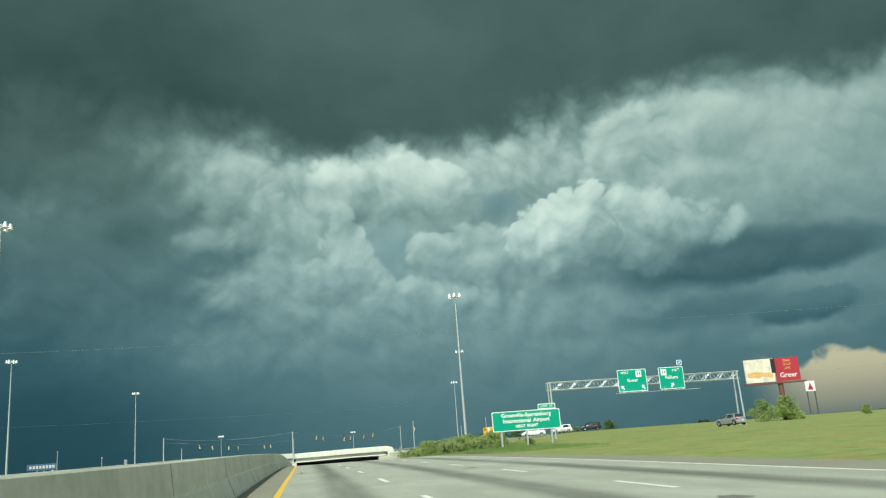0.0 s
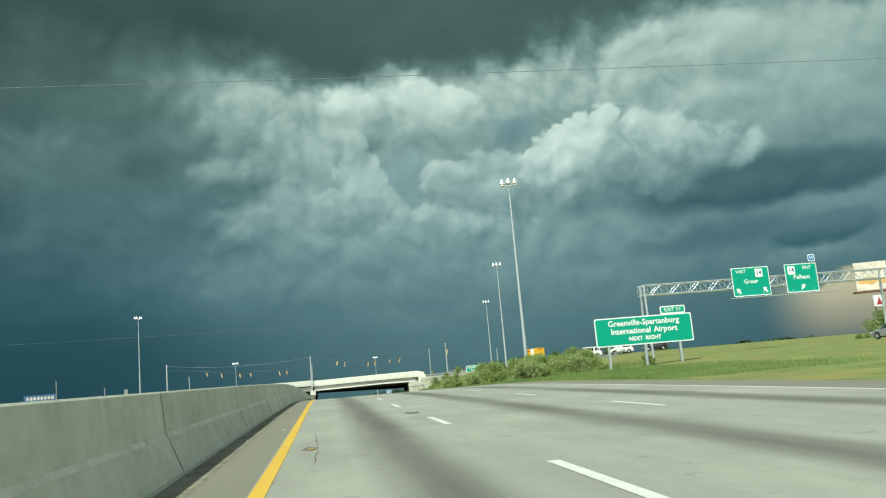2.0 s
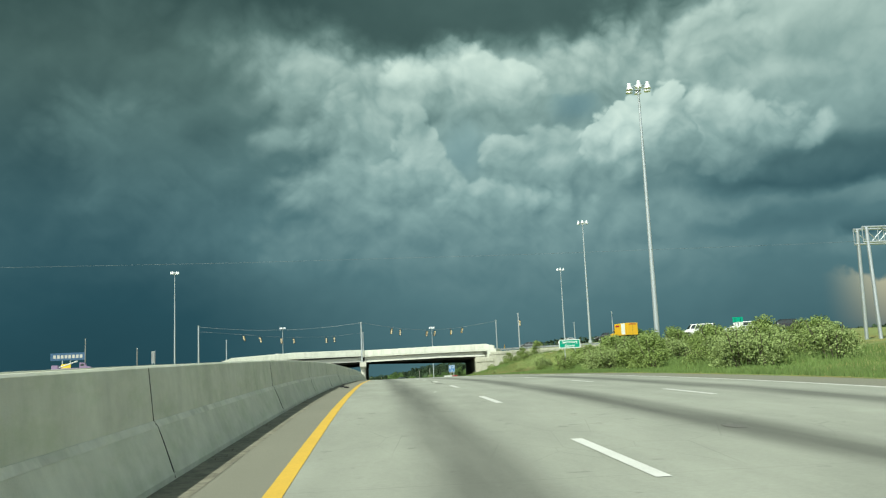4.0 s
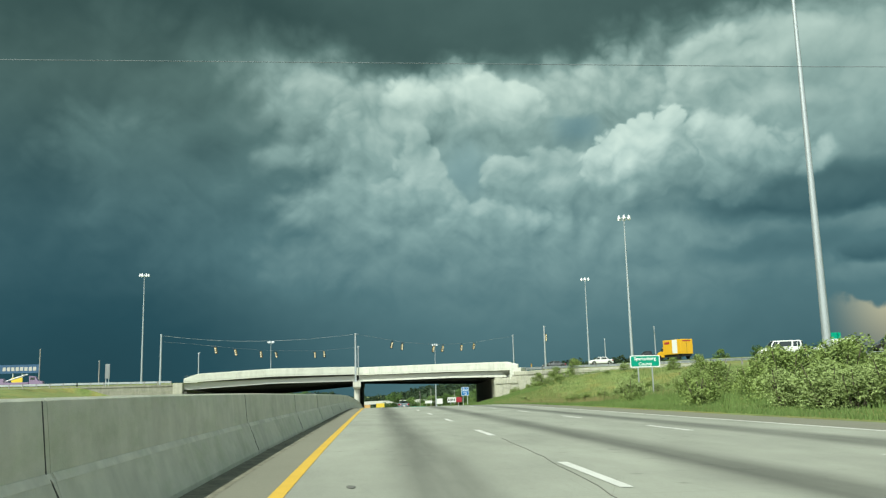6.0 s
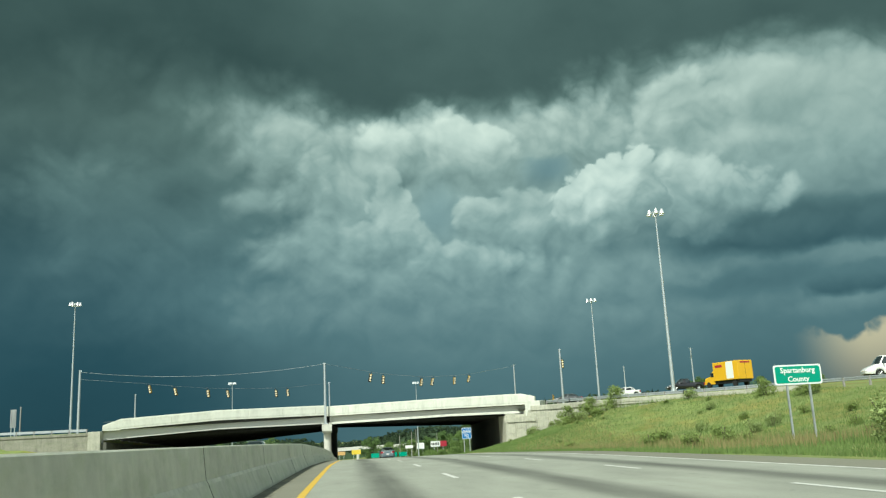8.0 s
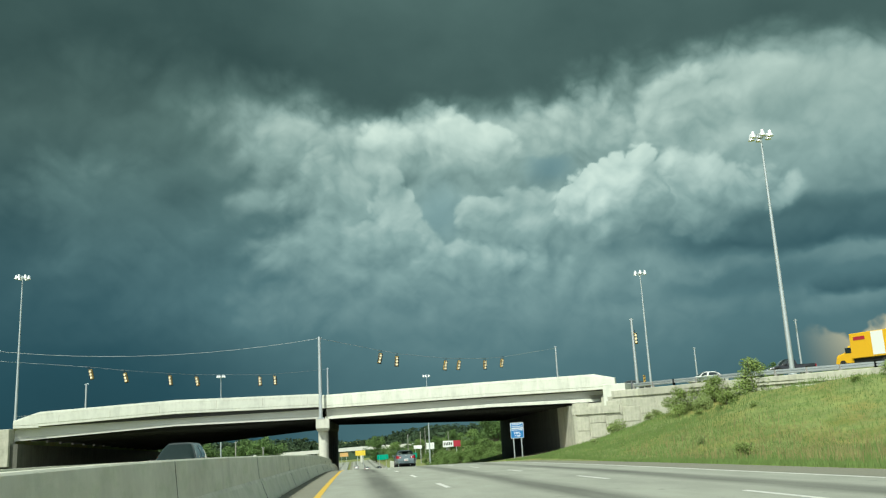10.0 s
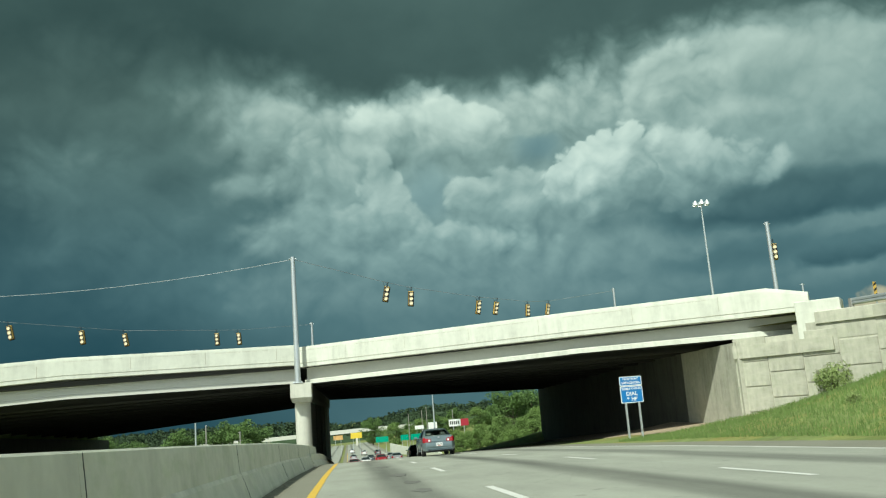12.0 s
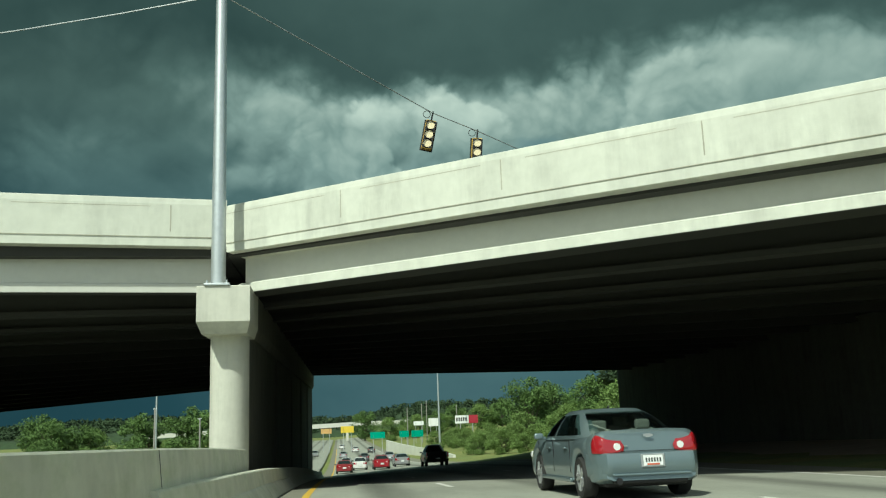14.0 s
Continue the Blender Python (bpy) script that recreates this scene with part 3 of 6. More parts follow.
def land_z(x, y, front=False):
    """The ground's height beside the carriageways."""
    r = road_z(y)
    if x >= 0:
        edge = steps(y, RAMP_EDGE)
        over = max(x - edge, 0)
        plateau = steps(y, RAMP_Z) + ease(y, 150, 205) * min(0.055 * over, 1.5)
        rough = 0.07 * noise.noise((x * 0.25, y * 0.25, 0)) * ease(x, 13, 18)
        if 200 <= y < 282:
            wall = steps(y, WALL_X)
            if front is False and x > wall:
                return plateau
            foot = max(steps(y, WALL_FOOT), r + 0.55) if y < 230 else r + 0.55
            u = min(max((x - 11.9) / (wall - 11.9), 0), 1)
            return r + (foot - r) * (0.6 * u + 0.4 * u * u) + rough * 0.5
        past = ease(y, 282, 318)
        if y > 274:
            plateau = plateau * (1 - past) + (r + 2.4 + 0.03 * min(over, 60)) * past
            edge = 23.9 + 34 * ease(y, 274, 282)
        u = min(max((x - 11.9) / max(edge - 11.9, 1.5), 0), 1)
        u = 0.45 * u * u * (3 - 2 * u) + 0.55 * u
        # a swale at the foot of the bank, which steepens upwards
        swale = ease(y, 142, 156) * (1 - ease(y, 184, 198))
        u += (u ** 1.8 - u) * swale
        return r + (plateau - r) * u + rough - 0.4 * swale * math.sin(math.pi * min(u ** 0.5, 1))
    if x > LEFT_EDGE_X:
        return r + bank(x, y)
    r += bank(x, y)
    top = steps(y, [(-60, -1.9), (0, -0.6), (60, 0.6), (110, 2.0), (150, 2.7), (200, 3.3), (235, 3.6), (290, 3.8), (330, -4.0), (400, -8.2), (500, -10.6), (700, -14.2), (2500, -18)])
    if 229 < y < 294 and x > -31.3:
        return r + 1.0 * ease(x, LEFT_EDGE_X, -30)
    far = ease(y, 292, 300)
    u = ease(x, LEFT_EDGE_X - 20 * far, -34 - 60 * far)
    # the hollow before the bridge's wing wall
    hollow = ease(y, 165, 205) * (1.0 if y < 231 else 0.0)
    u *= 1 - 0.62 * hollow * (1 - ease(x, -38, -50))
    return r + (top - r) * u + 0.06 * noise.noise((x * 0.25, y * 0.25, 3)) * ease(x, -18, -24)


def spread(lo, hi, fine_lo, fine_hi, fine, coarse):
    out, v = [], lo
    while v < hi:
        out.append(v)
        v += fine if fine_lo <= v < fine_hi else coarse
    return out + [hi]


def build_ground():
    bm = bmesh.new()
    xs = [-1500, -700, -350, -200, -140, -100, -75, -60, -50, -42] + [-36, -34, -32.4, -31.4, -31.2, -30] + [-28 + 2 * i for i in range(6)] + [-16.5, -3, 0, 6, 11.4]
    xs += [11.9, 12.4] + [12.9 + 0.6 * i for i in range(39)] + [37, 38.2, 39.4, 40.6, 42, 44, 46, 48, 50, 54, 60, 68, 78, 92, 110, 140, 200, 320, 600, 1500]
    ys = spread(-60, 330, -20, 330, 2.0, 10) + [340, 355, 375, 400, 430, 470, 520, 600, 700, 850, 1000, 1300, 1700, 2500]
    rows = []
    for y in ys:
        row = []
        for x in xs:
            z = land_z(x, y, True) if not (-16.6 <= x <= 11.45) else road_z(y) + bank(x, y) - 0.25
            # the cutting under the bridge, from the abutment to the median
            row.append(bm.verts.new((x, y, z - 0.02)))
        rows.append(row)
    for a, b in zip(rows, rows[1:]):
        for i in range(len(a) - 1):
            bm.faces.new((a[i], a[i + 1], b[i + 1], b[i]))
    return tagged(part("ground", bm, M["grass"], smooth=True), "mown green grass ground rising in banks beside the road", "ground", kind="structure")


def strip(bm, x0, x1, y0, y1, lift=0.0, step=3.0, depth=0.0, crown=None):
    """A band along the road between x0 and x1 that follows its rise and fall."""
    n = max(1, int(math.ceil((y1 - y0) / step)))
    prev = None
    for i in range(n + 1):
        y = y0 + (y1 - y0) * i / n
        z = road_z(y) + lift
        row = [bm.verts.new((x0, y, z + bank(x0, y))), bm.verts.new((x1, y, z + bank(x1, y)))]
        if prev:
            bm.faces.new((prev[0], prev[1], row[1], row[0]))
        prev = row


def follow(bm, profile, y0, y1, step=3.0, shift=None, lift=None):
    """Sweeps a closed profile of (x, z) points along the road."""
    n = max(1, int(math.ceil((y1 - y0) / step)))
    rings = []
    for i in range(n + 1):
        y = y0 + (y1 - y0) * i / n
        dx = shift(y) if shift else 0.0
        z = road_z(y) + (lift(y) if lift else 0.0)
        rings.append([(x + dx, y, z + h + bank(-2.5, y)) for x, h in profile])
    loft(bm, rings)


build_ground()
bm = bmesh.new()
rows = []
for k in range(28):
    y = 199.0 + 3.0 * k
    w = steps(y, WALL_X) + 0.12
    rows.append([(x, y, land_z(x, y) - 0.01) for x in [w + d for d in (0, 1, 3, 6, 10, 16, 24, 40, 70)]])
loft(bm, rows, close=False)
tagged(part("ramp_ground", bm, M["grass"], smooth=True), "grass and verge of the raised ramp behind the wall", "ground", kind="structure")
bm = bmesh.new()
rows = []
for k in range(36):
    y = 214.6 + 1.9 * k
    w = steps(y, WALL_X) - 1.0
    wide = (1.2 + 3.4 * ease(y, 219, 228)) * ease(y, 213.5, 217) * (1 + 0.25 * noise.noise((y * 0.4, 3, 1)))
    rows.append([(x, y, land_z(x, y, True) + 0.015 - 0.03 * (q == 0)) for q, x in enumerate([w - wide * (1 - f) for f in (0, 0.12, 0.4, 0.7, 1.0)])])
loft(bm, rows, close=False)
tagged(part("bare_soil", bm, M["soil"], smooth=True), "bare pale soil along the foot of the abutment", "ground", kind="structure")
bm = bmesh.new()
strip(bm, -0.95, 10.2, -55, 700)
road = tagged(part("road", bm, M["pavement"]), "worn grey concrete carriageway with oil-dark lane middles", "road", kind="structure")
bm = bmesh.new()
strip(bm, 10.2, 12.0, -55, 700, -0.004)
tagged(part("shoulder_outer", bm, M["shoulder"]), "grey asphalt shoulder beside the grass", "shoulder", kind="structure")
bm = bmesh.new()
strip(bm, -1.95, -0.88, -55, 700, 0.0025)
tagged(part("shoulder_inner", bm, M["shoulder"]), "narrow brownish shoulder beside the median barrier", "shoulder", kind="structure")
bm = bmesh.new()
strip(bm, -16.8, -3.0, -55, 700, 0.0)
tagged(part("road_opposite", bm, M["pavement"]), "worn grey carriageway of the opposite direction", "road", kind="structure")
bm = bmesh.new()
strip(bm, -1.86, -1.50, -55, 300, 0.006)
part("gutter_dirt", bm, M["gutter"], road)
bm = bmesh.new()
LINE_Y = [(0, -0.83), (30, -0.80), (43, -0.77), (60, -0.80), (78, -0.85), (500, -0.85)]
for k in range(185):
    y = -55 + 3.0 * k
    xa, xb = steps(y, LINE_Y), steps(y + 3.0, LINE_Y)
    row = [bm.verts.new((x + d, yy, road_z(yy) + bank(x, yy) + 0.005)) for x, d, yy in ((xa, -0.08, y), (xa, 0.08, y), (xb, 0.08, y + 3.0), (xb, -0.08, y + 3.0))]
    bm.faces.new(row)
bmesh.ops.remove_doubles(bm, verts=bm.verts, dist=0.0005)
part("yellow_line", bm, M["yellow"], road)
bm = bmesh.new()
strip(bm, EDGE_X - 0.07, EDGE_X + 0.07, -55, 500, 0.005)
part("edge_line", bm, M["white"], road)
LINE_A = [(0, 2.3), (47, 2.18), (58, 2.15), (90, 2.6), (112, 2.74), (131, 2.74), (177, 2.42), (195, 2.2), (225, 2.4), (300, 2.7)]
LINE_B = [(0, 6.2), (50, 6.3), (90, 6.9), (123, 7.15), (146, 7.1), (188, 6.2), (215, 6.05), (300, 6.3)]
for course, phase in ((LINE_A, 46.1), (LINE_B, 45.6)):
    for k in range(-10, 36):
        y = phase + 10.4 * k
        lane_x = steps(y + 1.5, course)
        bm = bmesh.new()
        strip(bm, lane_x - 0.07, lane_x + 0.07, y, y + 3.05, 0.006, 1.6)
        part("lane_dash", bm, M["white"], road)


# ---------------------------------------------------------------- marks and litter on the carriageway
def road_mark(name, x, y, w, length, mat, seed, label):
    """A thin ragged stain or repair lying on the road."""
    r = random.Random(seed)
    bm = bmesh.new()
    pts = []
    for k in range(14):
        a = 2 * math.pi * k / 14
        q = 0.65 + 0.5 * r.random()
        px, py = x + w / 2 * q * math.cos(a), y + length / 2 * q * math.sin(a)
        pts.append((px, py, road_z(py) + bank(px, py) + (0.011 if mat == "brown_patch" else 0.007)))
    sheet(bm, pts, 0.003, (0, 0, 1))
    part(name, bm, M[mat], road, label)


for n, (x, y, w, length) in enumerate(((0.96, 210.1, 0.5, 2.2), (1.07, 202.1, 0.5, 1.8), (1.13, 198.2, 0.35, 1.4), (1.11, 195.3, 0.4, 1.0), (2.21, 191.3, 0.3, 0.9), (2.5, 95.1, 0.35, 1.3), (2.07, 51.9, 0.4, 1.1),
                                       (5.9, 11.8, 0.5, 0.8), (5.9, 31.6, 0.5, 0.8), (1.3, 183.9, 0.3, 0.8), (-0.12, 99.0, 0.12, 0.3), (1.2, 62.0, 0.2, 0.5), (4.4, 70.5, 0.25, 0.7), (0.9, 140.0, 0.25, 0.9), (4.9, 158.0, 0.3, 1.1))):
    road_mark("stain", x, y, w, length, "stain", n, "dark tar stain on the road")
road_mark("patch_rim", -0.37, 43.35, 0.24, 0.66, "stain", 40, "dark broken rim of a worn patch")
road_mark("worn_patch", -0.35, 43.25, 0.14, 0.42, "brown_patch", 40, "yellow-brown worn patch beside the line")
for n, (x, y) in enumerate(((1.63, 84.6), (-1.03, 49.3))):
    road_mark("pale_speck", x, y, 0.09, 0.22, "white", 50 + n, "pale fleck on the road")


def road_crack(points, seed):
    r = random.Random(seed)
    for (xa, ya), (xb, yb) in zip(points, points[1:]):
        bm = bmesh.new()
        rows = []
        for k in range(9):
            u = k / 8
            x, y, h = xa + (xb - xa) * u + r.uniform(-0.025, 0.025), ya + (yb - ya) * u, 0.0015 + 0.002 * r.random()
            z = road_z(y) + bank(x, y)
            rows.append([(x - h, y, z + 0.008), (x + h, y, z + 0.008), (x + h, y, z - 0.01), (x - h, y, z - 0.01)])
        loft(bm, rows)
        part("crack", bm, M["stain"], road)


road_crack([(-0.26, 41.0), (-0.26, 43.4), (-0.33, 47.2)], 3)
road_crack([(2.30, 96.0), (2.62, 102.2), (2.74, 107.2)], 4)
litter = thing("litter", pose(-1.34, 94.0, road_z(94.0)), "dark scrap of shredded tyre lying beside the barrier", "debris")
bm = bmesh.new()
for k in range(7):
    t = 0.9 * k
    box(bm, 0.12 * math.cos(2.1 * k), 0.30 * math.sin(1.7 * k), 0.05 + 0.02 * (k % 3), 0.20, 0.10, 0.03, 0.006, Matrix.Rotation(t, 3, "Z") @ Matrix.Rotation(0.5 * math.sin(3 * k), 3, "X"))
part("scrap", bm, M["tyre"], litter)

rng = random.Random(19)
verts, faces = [], []
for k in range(1500):
    y = rng.uniform(20, 232)
    if noise.noise((y * 0.35, 0.7, 2.0)) < -0.12:
        continue
    x = -1.84 + 0.30 * rng.random() ** 2.2
    z, q, a = road_z(y), 0.012 + 0.05 * rng.random() ** 3, rng.uniform(0, 3.14)
    i = len(verts)
    for u in range(4):
        verts.append((x + q * math.cos(a + 1.57 * u), y + 1.7 * q * math.sin(a + 1.57 * u), z - 0.004))
    verts.append((x + 0.3 * q * rng.uniform(-1, 1), y, z + 0.7 * q))
    faces += [(i + u, i + (u + 1) % 4, i + 4) for u in range(4)]
me = bpy.data.meshes.new("gutter_debris")
me.from_pydata(verts, [], faces)
me.materials.append(M["gutter"])
tagged(new("gutter_debris", me), "clods of dirt and gravel along the barrier's foot", "debris", kind="stuff")

# ---------------------------------------------------------------- median barrier
def barrier_piece(name, x_face, mirror, y0, y1, height, parent, shift=None):
    s = -1 if mirror else 1
    k = height / 1.05
    prof = [(0, -0.05), (0, 0.06 * k), (-0.01 * s, 0.08 * k), (-0.165 * s, 0.49 * k), (-0.20 * s, 0.535 * k), (-0.25 * s, height - 0.02), (-0.27 * s, height), (-0.50 * s, height), (-0.50 * s, -0.05)]
    bm = bmesh.new()
    follow(bm, [(x_face + a, b) for a, b in prof], y0, y1, 3.0, shift)
    return part(name, bm, M["barrier"], parent)


def bow(y):
    """The face swings out round the pier."""
    return 0.32 * ease(y, 219, 231)


barrier = thing("median_barrier", label="long grey stained concrete median barrier with sloped foot", category="barrier", kind="structure")
y, k = -50.0, 0
while y < 230:
    barrier_piece("barrier_section", -1.86, False, y, y + 9.09, 1.05, barrier)
    barrier_piece("barrier_section", -3.9, True, y, y + 9.09, 1.05, barrier)
    y += 9.10
rng = random.Random(23)
y = -50.0 + 9.08
while y < 225:
    # dark worn crack at each joint of the near face
    bm = bmesh.new()
    rows, sway = [], 0.0
    for off, h in ((0.0, 0.02), (-0.01, 0.09), (-0.06, 0.22), (-0.11, 0.35), (-0.165, 0.49), (-0.20, 0.54), (-0.215, 0.68), (-0.23, 0.84), (-0.25, 1.03)):
        sway += rng.uniform(-0.035, 0.035) if h < 0.6 else 0.0
        w = rng.uniform(0.003, 0.010) if h < 0.6 else 0.006
        x, yy, z = -1.86 + off, y + sway, road_z(y) + h
        rows.append([(x + 0.004, yy - w, z), (x + 0.004, yy + w, z), (x - 0.05, yy + w, z), (x - 0.05, yy - w, z)])
    loft(bm, rows)
    part("joint_crack", bm, M["seam"], barrier)
    # pale strip where the foot meets the upper face
    bm = bmesh.new()
    follow(bm, [(-2.018, 0.482), (-2.052, 0.541), (-2.060, 0.541), (-2.030, 0.482)], y - 9.07, y - 0.02)
    part("scuffed_edge", bm, M["scuffed"], barrier, "pale edge strip of the barrier")
    y += 9.10
bm = bmesh.new()
follow(bm, [(-3.5, 0.2), (-2.3, 0.2), (-2.3, 1.0), (-3.5, 1.0)], -50, 232, 3.0)
part("barrier_fill", bm, M["barrier"], barrier)
pier_guard = thing("pier_guard_barrier", label="lower concrete barrier bending round the bridge pier", category="barrier", kind="structure")
for y in (222.4, 231.5, 240.6, 249.7, 258.8, 267.9, 277.0, 286.1):
    barrier_piece("guard_section", -1.80, False, y, y + 9.05, 0.62, pier_guard, bow)
    barrier_piece("guard_section", -4.0, True, y, y + 9.05, 0.80, pier_guard)

# ---------------------------------------------------------------- the bridge
W_END, MID, E_END = Vector((-30.6, 230.5, 0)), Vector((-3.05, 235.85, 0)), Vector((21.6, 217.3, 0))
N_W, N_MID, N_E = Vector((-31.4, 292.0, 0)), Vector((-3.05, 292.0, 0)), Vector((23.6, 281.2, 0))


def along(a, b, profile, bm, start=0.0, end=1.0, drop=(0.0, 0.0)):
    """Sweeps a profile of (outward, height) along a to b; outward is to the right of the way."""
    d = (b - a)
    n = Vector((d.y, -d.x, 0)).normalized()
    rings = []
    for u in (start, end):
        base = a + d * u
        fall = drop[0] + (drop[1] - drop[0]) * u
        rings.append([base + n * o + Vector((0, 0, h + fall)) for o, h in profile])
    loft(bm, rings)


PARAPET = [(0.0, 4.50), (0.0, 4.72), (0.02, 4.74), (0.02, 5.62), (0.0, 5.76), (-0.05, 5.79), (-0.25, 5.79), (-0.30, 5.0), (-0.45, 4.9), (-0.45, 4.50)]
bridge = thing("bridge", label="pale concrete road bridge with grey girders over the highway", category="bridge", kind="structure")
E_MID = MID.lerp(E_END, 0.6)


def tapered_end(a, b, drop, cut):
    """The last stretch of a parapet, its top falling towards b."""
    d = b - a
    n = Vector((d.y, -d.x, 0)).normalized()
    bm = bmesh.new()
    loft(bm, [[p + n * o + Vector((0, 0, h + drop - (c if h > 5.4 else 0))) for o, h in PARAPET] for p, c in ((a, 0.0), (b, cut))])
    return part("parapet_end", bm, M["bridge"], bridge)


W_MID = W_END.lerp(MID, 0.5)
W_IN, E_IN = W_END.lerp(MID, 0.075), E_END.lerp(MID, 0.06)
tapered_end(E_IN, E_END, -0.10, 0.42)
bm = bmesh.new()
loft(bm, [[p + Vector((0.0, -o, h - 0.60 - (c if h > 5.4 else 0))) for o, h in PARAPET] for p, c in ((W_END, 0.62), (W_IN, -0.105))])
part("parapet_end", bm, M["bridge"], bridge)
for a, b, drop, mat in ((W_END, W_MID, (-0.60, 0.10), "bridge"), (W_MID, MID, (0.10, 0.17), "bridge"), (MID, E_MID, (0.02, -0.01), "bridge"), (E_MID, E_IN, (-0.01, -0.10), "bridge")):
    bm = bmesh.new()
    along(a, b, PARAPET, bm, 0.15 if a is W_END else 0.0, 1.0, drop)
    span = part("parapet", bm, M[mat], bridge)
    length = (b - a).length
    d = (b - a).normalized()
    n = Vector((d.y, -d.x, 0))
    # shallow grooves and joints cast into the face
    k = 0.0
    while k < length - 4.5:
        u0, u1 = k / length, (k + 3.3) / length
        f0 = drop[0] + (drop[1] - drop[0]) * u0
        bm = bmesh.new()
        along(a, b, [(0.0235, 5.54), (0.0235, 5.555), (0.015, 5.555), (0.015, 5.54)], bm, u0, u1, drop)
        part("groove", bm, M["rust"], span)
        bm = bmesh.new()
        p = a + d * (k + 3.8) + n * 0.012
        box(bm, p.x, p.y, 5.25 + f0, 0.03, 0.03, 0.7)
        part("joint", bm, M["rust"], span)
        k += 4.4
    bm = bmesh.new()
    along(a, b, [(0.0235, 4.735), (0.0235, 4.75), (0.01, 4.75), (0.01, 4.735)], bm, 0.0, 1.0, drop)
    part("drip_line", bm, M["rust"], span)
    # the deck's overhang, the girder behind it and its lower flange
    bm = bmesh.new()
    along(a, b, [(-0.10, 4.50), (-0.10, 4.60), (-1.5, 4.60), (-1.5, 4.42), (-0.70, 4.42)], bm, 0.0, 1.0, drop)
    part("overhang", bm, M["pier"], bridge)
    out = -0.74 if a.x >= MID.x else -0.64
    bm = bmesh.new()
    far_end = 1.13 if b is E_IN else 1.0
    lift = {MID.x: (0.07, 0.18), E_MID.x: (0.20, 0.06)}.get(a.x, drop)
    along(a, b, [(out, 3.56), (out, 4.42), (out - 0.2, 4.42), (out - 0.2, 3.56)], bm, 0.0, far_end, lift)
    girder = part("fascia_girder", bm, M["girder"], bridge)
    foot = 0.012 if a is MID else 0.0
    wide = 0.50 if a.x >= MID.x else 0.05
    bm = bmesh.new()
    along(a, b, [(out + wide, 3.35), (out + wide, 3.58), (out + wide - 0.08, 3.62), (out - 0.35, 3.62), (out - 0.35, 3.35)], bm, foot, far_end, lift)
    part("lower_flange", bm, M["bridge"] if a.x >= MID.x else M["girder"], girder)
    # extra dark plate paints the shade on the flange's underside
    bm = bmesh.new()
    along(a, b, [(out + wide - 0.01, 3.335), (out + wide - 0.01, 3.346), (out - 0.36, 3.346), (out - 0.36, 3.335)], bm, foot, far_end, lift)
    part("flange_soffit", bm, M["under"], girder, "dark plate painting the shade under the girder")

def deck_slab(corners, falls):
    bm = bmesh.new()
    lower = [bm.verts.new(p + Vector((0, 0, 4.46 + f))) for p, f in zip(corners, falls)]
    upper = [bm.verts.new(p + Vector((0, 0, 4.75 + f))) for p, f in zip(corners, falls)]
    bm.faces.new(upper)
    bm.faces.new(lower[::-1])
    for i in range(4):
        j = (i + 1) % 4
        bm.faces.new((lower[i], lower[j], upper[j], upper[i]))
    # shade beneath the slab comes from its dark colour
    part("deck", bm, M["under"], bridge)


# south-west, south-east, north-east, north-west; the west span falls away to the north-west
FALL_W, FALL_E = (-0.53, 0.0, -0.5, -2.6), (0.0, -0.15, -0.85, 0.0)
deck_slab([W_END + Vector((0, 0.3, 0)), MID + Vector((-0.01, 0.3, 0)), N_MID + Vector((-0.01, 0, 0)), N_W], FALL_W)
deck_slab([MID + Vector((0.01, 0.3, 0)), E_END + Vector((0.3, 0.3, 0)), N_E, N_MID + Vector((0.01, 0, 0))], FALL_E)
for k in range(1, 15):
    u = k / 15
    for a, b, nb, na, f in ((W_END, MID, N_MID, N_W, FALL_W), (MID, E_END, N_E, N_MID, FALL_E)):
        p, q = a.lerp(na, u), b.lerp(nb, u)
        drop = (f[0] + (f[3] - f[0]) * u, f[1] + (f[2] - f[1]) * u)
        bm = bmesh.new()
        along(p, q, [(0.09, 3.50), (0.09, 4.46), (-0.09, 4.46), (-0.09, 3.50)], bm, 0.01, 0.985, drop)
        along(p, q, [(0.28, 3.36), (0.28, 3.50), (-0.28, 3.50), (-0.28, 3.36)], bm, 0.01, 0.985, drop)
        # inner girders coloured near black to stand in for shade
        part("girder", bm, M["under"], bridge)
for a, b, drop in ((N_MID, N_W, (-0.5, -2.6)), (N_E, N_MID, (-0.85, 0.0))):
    bm = bmesh.new()
    along(a, b, PARAPET, bm, 0.0, 1.0, drop)
    part("parapet", bm, M["bridge"], bridge)

pier = thing("bridge_pier", label="pale concrete bent with square cap on round columns", category="bridge pier", kind="structure")
bm = bmesh.new()
PX = -2.965
loft(bm, [[(PX - w, y0, z), (PX + w, y0, z), (PX + w, y1, z), (PX - w, y1, z)] for z, w, y0, y1 in
          ((3.46, 0.64, 234.71, 236.9), (3.44, 0.655, 234.69, 236.9), (2.56, 0.655, 234.69, 236.9), (2.53, 0.65, 234.71, 236.9), (2.27, 0.56, 234.95, 236.9))])
part("cap_beam", bm, M["pier"], pier)
# rest of the cap, its shade under the deck put into the colour
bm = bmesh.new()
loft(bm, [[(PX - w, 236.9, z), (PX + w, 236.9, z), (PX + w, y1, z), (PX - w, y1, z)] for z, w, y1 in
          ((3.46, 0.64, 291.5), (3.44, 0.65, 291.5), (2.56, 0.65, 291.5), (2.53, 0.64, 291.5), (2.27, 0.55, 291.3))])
part("sheltered_cap_beam", bm, M["breast"], pier, "run of the cap beam coloured dark for shade")
